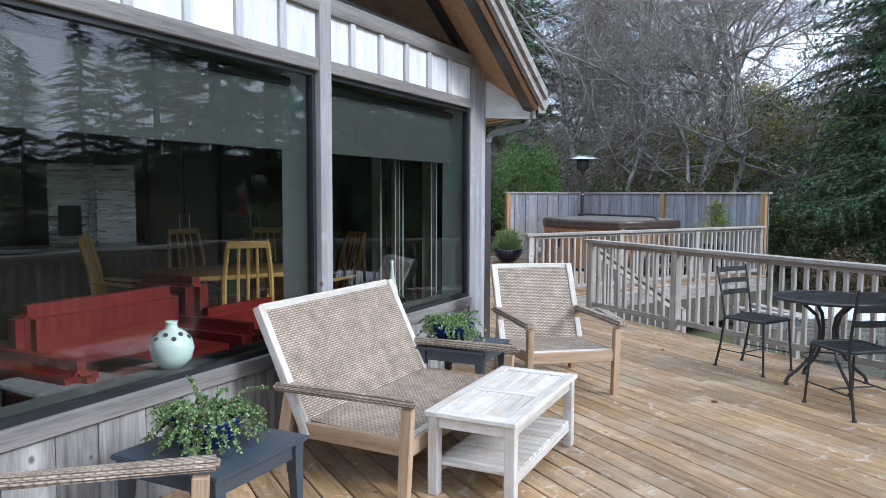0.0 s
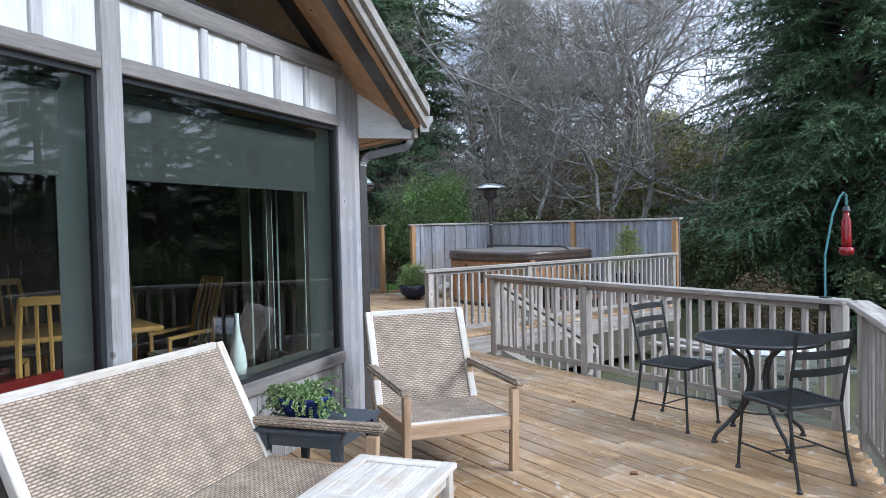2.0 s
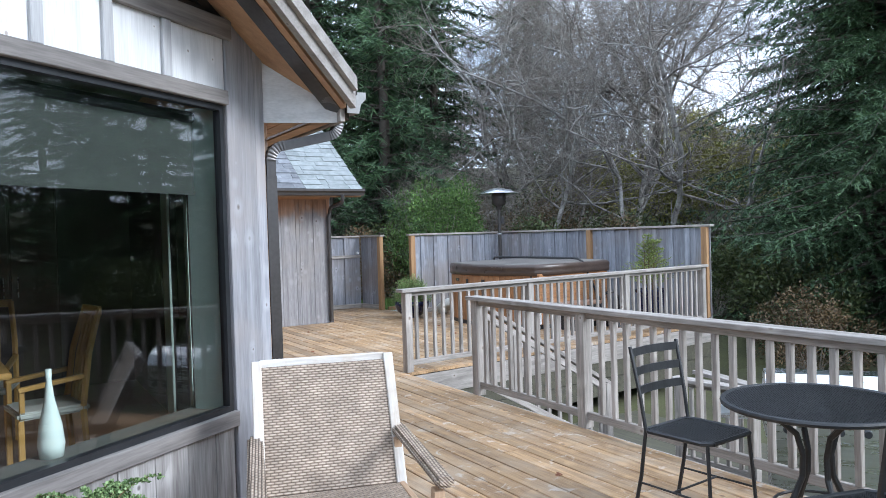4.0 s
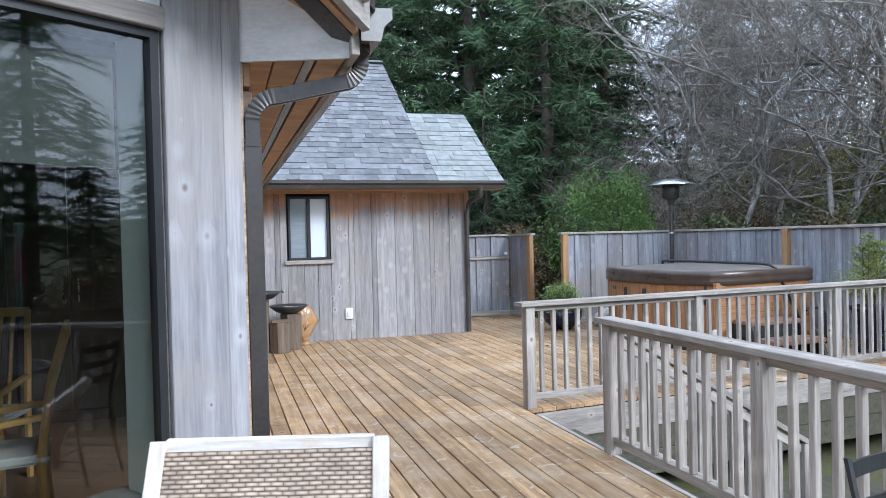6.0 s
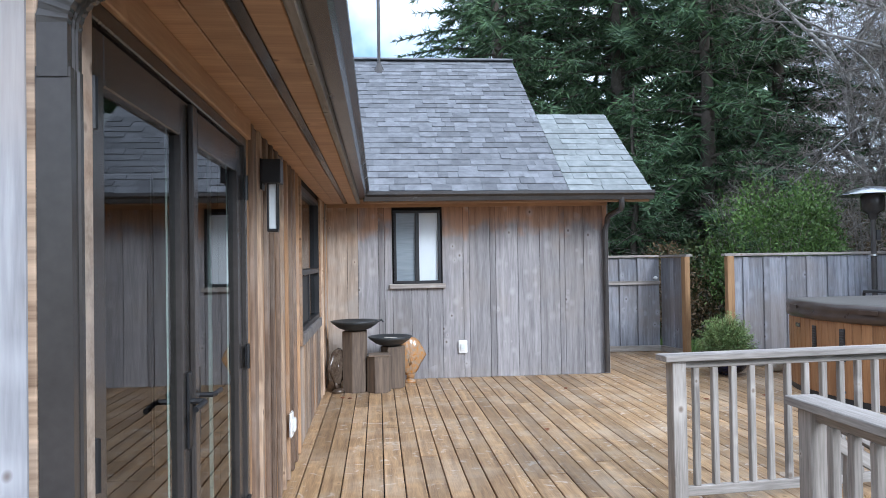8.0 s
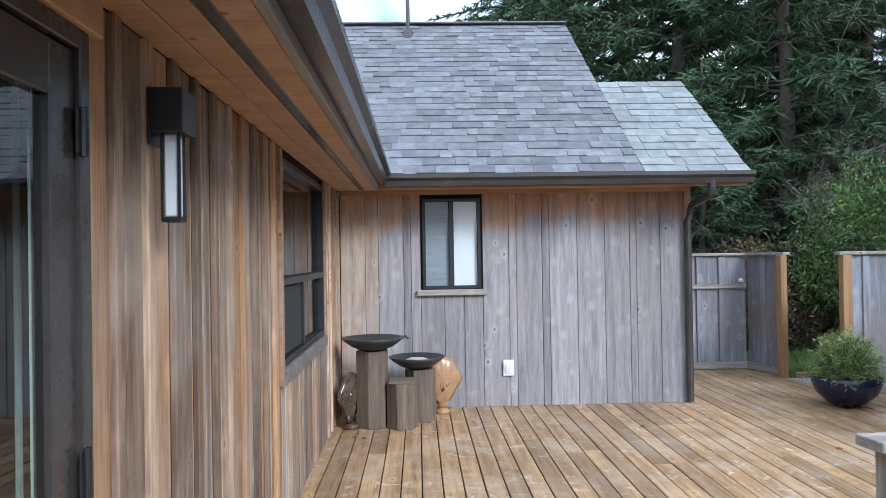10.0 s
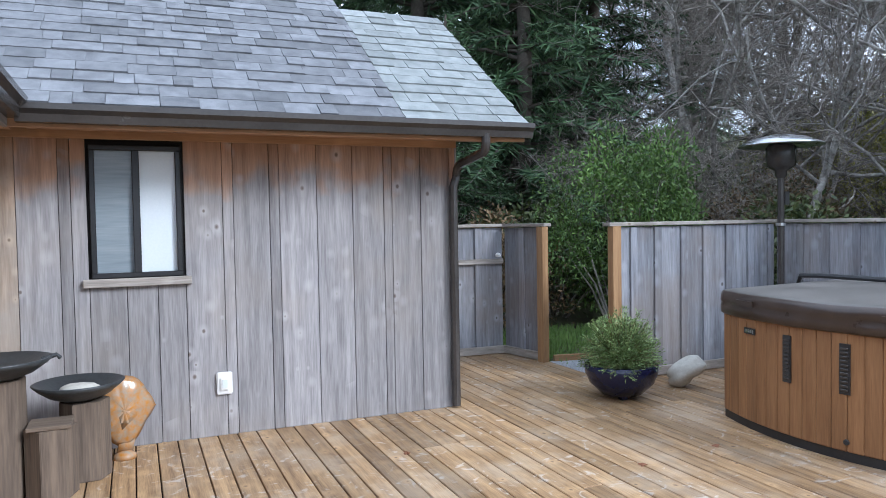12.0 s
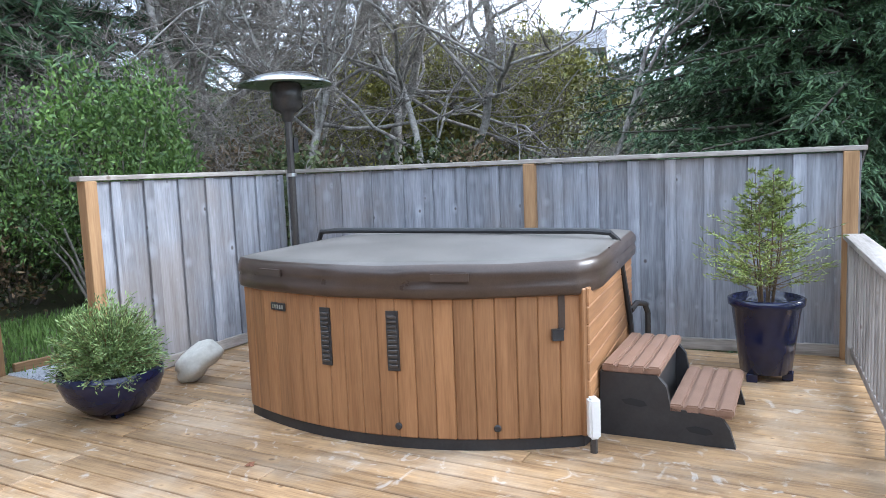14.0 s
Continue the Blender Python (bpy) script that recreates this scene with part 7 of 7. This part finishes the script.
part("handle", tube_bm([(-0.30, -0.34, 1.10), (0.30, -0.34, 1.10)], 0.014, 8), M_STEEL, bbq)
for s in (-1, 1):
    part("side_shelf", prism_bm([(s * 0.60 - 0.17, -0.26), (s * 0.60 + 0.17, -0.26), (s * 0.60 + 0.17, 0.24), (s * 0.60 - 0.17, 0.24)], 0.93, 0.97, bev=0.008), M_STEEL, bbq)
    for y in (-0.2, 0.2):
        part("wheel", lathe_bm([(0, -0.02), (0.04, -0.02), (0.04, 0.02), (0, 0.02)], 14), M_PLASTIC, bbq, m=pose(s * 0.32, y, 0.04, 0, 90, 0))
for k in range(4):
    part("knob", lathe_bm([(0.032, 0), (0.026, 0.03), (0, 0.03)], 14), M_PLASTIC, bbq, m=pose(-0.27 + 0.18 * k, -0.30, 0.88, 90, 0, 0))

# fallen leaves on the boards
M_FALLEN = material("fallen_leaf", (0.16, 0.06, 0.03), 0.7, color2=(0.28, 0.12, 0.06), scale=20)
for k, (x, y) in enumerate(((1.35, -2.10), (2.3, -0.6), (4.9, 6.3), (5.3, 5.4), (2.9, 5.2), (1.0, 7.05), (1.08, 7.0), (3.6, 7.2), (5.6, 6.4), (4.3, 9.1))):
    bm = bmesh.new()
    ring = [bm.verts.new((0.03 * (1 + 0.35 * math.sin(5 * a)) * math.cos(a), 0.022 * (1 + 0.3 * math.cos(4 * a)) * math.sin(a), 0.006 * math.sin(2 * a + k))) for a in [j * 0.4488 for j in range(14)]]
    top = bm.verts.new((0, 0, 0.012))
    low = bm.verts.new((0, 0, -0.003))
    for j in range(14):
        bm.faces.new((ring[j], ring[(j + 1) % 14], top))
        bm.faces.new((ring[(j + 1) % 14], ring[j], low))
    tagged(part("fallen_leaf", bm, M_FALLEN, m=pose(x, y, 0.006, 0, 0, 67 * k)), "small curled brown leaf lying on the deck boards", "leaf", "fallen leaves")

# ---- inside the house, seen through the glass ----
M_LEATHER = material("red_leather", (0.13, 0.012, 0.012), 0.35, color2=(0.19, 0.022, 0.018), scale=5, bump=0.3, fine=60)
M_YELLOW = material("honey_wood", (0.42, 0.24, 0.06), 0.4, color2=(0.55, 0.34, 0.11), scale=2, stretch=GRAIN, fine=12)
M_CERAMIC = material("celadon_glaze", (0.76, 0.88, 0.83), 0.25, color2=(0.80, 0.90, 0.86), scale=4)
M_CREAM = material("pale_upholstery", (0.45, 0.47, 0.43), 0.8, color2=(0.52, 0.53, 0.49), scale=6, fine=80)
M_CABINET = material("dark_cabinet", (0.035, 0.03, 0.026), 0.4, color2=(0.06, 0.05, 0.042), scale=3, stretch=GRAIN)
M_COUNTER = material("stone_counter", (0.25, 0.26, 0.27), 0.2, color2=(0.38, 0.39, 0.40), scale=20)
INNER = [(0.58, 0.30), (0.58, 8.0), (-8.0, 8.0), (-8.0, 0.3), (-3.87, -2.85)]
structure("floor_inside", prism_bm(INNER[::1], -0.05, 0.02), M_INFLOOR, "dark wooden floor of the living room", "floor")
# the last wall, at y 8.02, is added to block sky behind window_5
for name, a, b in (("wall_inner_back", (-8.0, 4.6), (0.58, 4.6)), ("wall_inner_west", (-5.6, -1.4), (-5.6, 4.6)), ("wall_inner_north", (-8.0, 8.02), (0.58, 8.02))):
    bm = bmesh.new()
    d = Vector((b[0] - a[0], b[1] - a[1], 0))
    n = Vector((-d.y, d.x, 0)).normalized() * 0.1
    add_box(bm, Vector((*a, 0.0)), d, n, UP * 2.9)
    structure(name, bm, M_INWALL, "dark grey-green inner wall", "wall")
structure("ceiling", prism_bm([(0.56, 0.36), (0.56, 8.0), (-8.0, 8.0), (-8.0, 0.3), (-3.87, -2.70)], 2.80, 2.84), M_INWALL, "dark grey-green ceiling of the living room", "ceiling")
bm = bmesh.new()
add_box(bm, Vector((-8.5, 0.22, -0.3)), Vector((4.63, -3.28, 0)), Vector((0.08, 0.12, 0)), UP * 3.1)
add_box(bm, Vector((-8.6, 0.22, -0.3)), X * 0.12, Y * 11.8, UP * 3.1)
add_box(bm, Vector((-8.6, 12.0, -0.3)), X * 13.0, Y * 0.12, UP * 3.1)
structure("wall_west", bm, M_SIDING, "grey cedar walls on the far side of the house", "wall")


def vase(s, profile, label, mat, holes=0):
    p = on_wall(s, SILL + 0.002, -0.23)
    root = thing("vase", Matrix.Translation(p), label, "vase")
    part("body", lathe_bm(profile, 36), mat, root, smooth=True)
    r = profile[len(profile) // 2][0]
    for k in range(holes):
        a = 2 * math.pi * k / holes
        z = 0.168 if k % 2 else 0.188
        rr = 0.094 if k % 2 else 0.074
        m = Matrix.Translation((rr * math.cos(a), rr * math.sin(a), z)) @ Vector((math.cos(a), math.sin(a), 0.95)).to_track_quat("Z", "Y").to_matrix().to_4x4()
        part("hole", lathe_bm([(0.013, 0.0), (0.013, 0.006), (0, 0.006)], 12), M_DARK, root, "round dark opening", m=m)


vase(-3.265, [(0, 0), (0.055, 0), (0.102, 0.045), (0.118, 0.105), (0.104, 0.16), (0.068, 0.197), (0.034, 0.215), (0.029, 0.243), (0.036, 0.252), (0.027, 0.25), (0.022, 0.22)], "round pale celadon vase with pierced shoulder on the window sill", M_CERAMIC, 12)
vase(-0.97, [(0, 0), (0.05, 0), (0.058, 0.06), (0.048, 0.15), (0.022, 0.26), (0.012, 0.35), (0.014, 0.40), (0.008, 0.40)], "slender pale green bottle vase on the window sill", M_CERAMIC)


def soft_box(w, d, h, r=0.075):
    bm = bmesh.new()
    add_box(bm, Vector((-w / 2, -d / 2, 0)), X * w, Y * d, UP * h)
    bmesh.ops.bevel(bm, geom=bm.edges[:], offset=r, segments=3, affect="EDGES")
    return bm


def armchair(m, w, label, name="armchair", mat=None):
    root = thing(name, m, label, "sofa" if w > 1.2 else "armchair")
    mat = mat or M_LEATHER
    part("base", soft_box(w, 0.85, 0.30, 0.04), mat, root, m=Matrix.Translation((0, 0, 0.08)))
    for s in (-1, 1):
        part("arm", soft_box(0.20, 0.85, 0.30), mat, root, m=Matrix.Translation((s * (w / 2 - 0.1), 0, 0.33)))
        for y in (-0.36, 0.36):
            part("foot", lathe_bm([(0.03, 0.02), (0.025, 0.10)], 10, center=(s * (w / 2 - 0.08), y, 0)), M_CABINET, root)
    part("backrest", soft_box(w - 0.3, 0.22, 0.52), mat, root, m=Matrix.Translation((0, 0.32, 0.34)))
    part("seat_cushion", soft_box(w - 0.42, 0.62, 0.16), mat, root, m=Matrix.Translation((0, -0.08, 0.36)))
    return root


armchair(side_pose((-1.85, 0.35, 0.02), (-0.55, 0.83)), 1.0, "red leather armchair inside behind the window")
armchair(side_pose((-2.46, -0.94, 0.0), (0.816, 0.577)), 1.5, "red leather sofa inside behind the window", "sofa")
armchair(side_pose((-4.1, -1.15, 0.02), (0.5, -0.86)), 0.95, "pale upholstered armchair inside the living room", "armchair", M_CREAM)


def dining_chair(m):
    root = thing("dining_chair", m, "honey-coloured wooden dining chair with curved tall back", "chair", "dining chairs")
    for s in (-1, 1):
        part("back_post", tube_bm([(s * 0.19, 0.20, 0), (s * 0.20, 0.17, 0.45), (s * 0.19, 0.22, 0.8), (s * 0.16, 0.30, 1.08)], 0.022, 6), M_YELLOW, root)
        beam("leg", (s * 0.19, -0.19, 0), (s * 0.19, -0.19, 0.43), 0.035, 0.035, M_YELLOW, root, up=(1, 0, 0))
        beam("arm", (s * 0.20, -0.2, 0.62), (s * 0.20, 0.18, 0.66), 0.04, 0.03, M_YELLOW, root)
        beam("arm_post", (s * 0.19, -0.18, 0.43), (s * 0.19, -0.18, 0.62), 0.03, 0.03, M_YELLOW, root, up=(1, 0, 0))
    part("seat", soft_box(0.44, 0.42, 0.05, 0.015), M_CREAM, root, m=Matrix.Translation((0, 0, 0.43)))
    for x in (-0.08, 0, 0.08):
        part("back_slat", tube_bm([(x, 0.18, 0.48), (x, 0.23, 0.8), (x * 0.9, 0.30, 1.06)], 0.014, 5), M_YELLOW, root)
    beam("crest_rail", (-0.17, 0.30, 1.07), (0.17, 0.30, 1.07), 0.03, 0.06, M_YELLOW, root)
    return root


c0 = dining_chair(pose(-0.42, 1.32, 0.02, 0, 0, -80))
for x, y, a in ((-2.4, 1.75, 75), (-0.8, 2.35, -10), (-1.6, 2.4, 15), (-1.45, 0.55, 170)):
    copy_thing(c0, pose(x, y, 0.02, 0, 0, a))
tb = thing("dining_table", pose(-1.4, 1.5, 0.02, 0, 0, 5), "honey-coloured wooden dining table inside", "table")
part("tabletop", prism_bm([(-0.75, -0.5), (0.75, -0.5), (0.75, 0.5), (-0.75, 0.5)], 0.70, 0.74, bev=0.01), M_YELLOW, tb)
for x in (-0.5, 0.5):
    box("pedestal", (x - 0.05, -0.3, 0), (x + 0.05, 0.3, 0.70), M_YELLOW, tb)
gt = thing("side_table", pose(-2.75, -1.42, 0.02, 0, 0, 30), "low pale-topped table beside the red sofa", "table")
part("tabletop", prism_bm([(-0.4, -0.25), (0.4, -0.25), (0.4, 0.25), (-0.4, 0.25)], 0.48, 0.50, bev=0.005), M_COUNTER, gt)
for x in (-0.36, 0.36):
    for y in (-0.21, 0.21):
        beam("leg", (x, y, 0), (x, y, 0.48), 0.025, 0.025, M_STEEL, gt, up=(1, 0, 0))

fridge = thing("refrigerator", pose(-2.55, 3.85, 0.02), "double-door stainless steel refrigerator in the dim kitchen", "refrigerator")
part("body", prism_bm([(-0.46, -0.30), (0.46, -0.30), (0.46, 0.35), (-0.46, 0.35)], 0.02, 1.82, bev=0.01), M_STEEL, fridge)
for s in (-1, 1):
    dr = part("door", prism_bm([(s * 0.23 - 0.225, -0.37), (s * 0.23 + 0.225, -0.37), (s * 0.23 + 0.225, -0.305), (s * 0.23 - 0.225, -0.305)], 0.5, 1.80, bev=0.01), M_STEEL, fridge)
    part("handle", tube_bm([(s * 0.035, -0.41, 0.75), (s * 0.035, -0.41, 1.65)], 0.012, 8), M_STEEL, dr)
box("drawer", (-0.455, -0.37, 0.08), (0.455, -0.305, 0.48), M_STEEL, fridge)
box("dispenser", (-0.36, -0.374, 1.0), (-0.12, -0.368, 1.35), M_BLACK, fridge)
isl = thing("kitchen_counter", pose(-3.0, 3.0, 0.02), "dark kitchen island with a grey stone top", "counter")
part("cabinet", prism_bm([(-1.5, -0.3), (1.3, -0.3), (1.3, 0.3), (-1.5, 0.3)], 0, 0.88, bev=0.005), M_CABINET, isl)
part("worktop", prism_bm([(-1.54, -0.34), (1.34, -0.34), (1.34, 0.34), (-1.54, 0.34)], 0.881, 0.92, bev=0.005), M_COUNTER, isl)
part("tap", tube_bm([(-0.75, 0.1, 0.92), (-0.75, 0.1, 1.2), (-0.72, 0.06, 1.27), (-0.66, 0.0, 1.26), (-0.65, -0.02, 1.2)], 0.014, 8), M_STEEL, isl)
for x0 in (-5.0, -4.1, -1.9, -1.0):
    cb = thing("wall_cabinet", pose(x0 + 0.42, 4.3, 0.02), "tall dark wooden kitchen cabinet", "cabinet", "kitchen cabinets")
    part("body", prism_bm([(-0.42, -0.25), (0.42, -0.25), (0.42, 0.28), (-0.42, 0.28)], 0, 2.2), M_CABINET, cb)
    for s in (-1, 1):
        dr = box("door", (s * 0.21 - 0.2, -0.272, 0.1), (s * 0.21 + 0.2, -0.252, 2.15), M_CABINET, cb)
        box("handle", (-s * 0.15, -0.024, -0.1), (-s * 0.15 + 0.012, -0.012, 0.1), M_STEEL, dr)

# ---- shingles of the cabin roof ----
def shingle_mesh(w, l, mat):
    bm = bmesh.new()
    b = [bm.verts.new((x, y, z)) for x, y, z in ((-w / 2, 0, 0), (w / 2, 0, 0), (w / 2, l, 0), (-w / 2, l, 0))]
    t = [bm.verts.new((x, y, z)) for x, y, z in ((-w / 2, 0, 0.009), (w / 2, 0, 0.009), (w / 2, l, 0.002), (-w / 2, l, 0.002))]
    bm.faces.new(t)
    for k in range(4):
        bm.faces.new((b[k], b[(k + 1) % 4], t[(k + 1) % 4], t[k]))
    return finish(bm, "shingle", mat)


SH_L = 0.165
SHINGLES = {(w, mat): shingle_mesh(w - 0.004, SH_L + 0.012, mat) for w in (0.13, 0.19, 0.25, 0.33) for mat in (M_SHINGLE, M_SHINGLE_PALE)}
ang = math.atan(RS)
rest = [o for o in roof_cabin.children if o.name.startswith("roof_slope")]
rs = random.Random(17)
for x0, x1, y1, lift, slope, mat in ((0.42, 3.80, 11.30, 0.012, rest[0], M_SHINGLE), (3.815, 4.87, 9.42, -0.012, rest[1], M_SHINGLE_PALE)):
    length = (y1 - R0.y) / math.cos(ang)
    s = -0.01
    while s < length - 0.02:
        x = x0
        while x < x1 - 0.02:
            w = rs.choice((0.13, 0.19, 0.25, 0.33))
            fit_w = min(w, x1 - x)
            cx = x + fit_w / 2
            if cx > 1.0 or s > 3.0:
                m = pose(cx, R0.y + s * math.cos(ang), R0.z + s * math.sin(ang) + lift + 0.001, math.degrees(ang), 0, 0)
                put("shingle", SHINGLES[w, mat], slope, m @ Matrix.Diagonal((fit_w / w, 1, rs.choice((0.7, 1.0, 1.7, 2.0)), 1)))
            x += fit_w
        s += SH_L
for slope, x0, x1, y1 in ((rest[0], 0.42, 3.80, 11.30),):
    beam("ridge_cap", (x0, y1, R0.z + RS * (y1 - R0.y) + 0.02), (x1, y1, R0.z + RS * (y1 - R0.y) + 0.02), 0.2, 0.02, M_SHINGLE, slope)
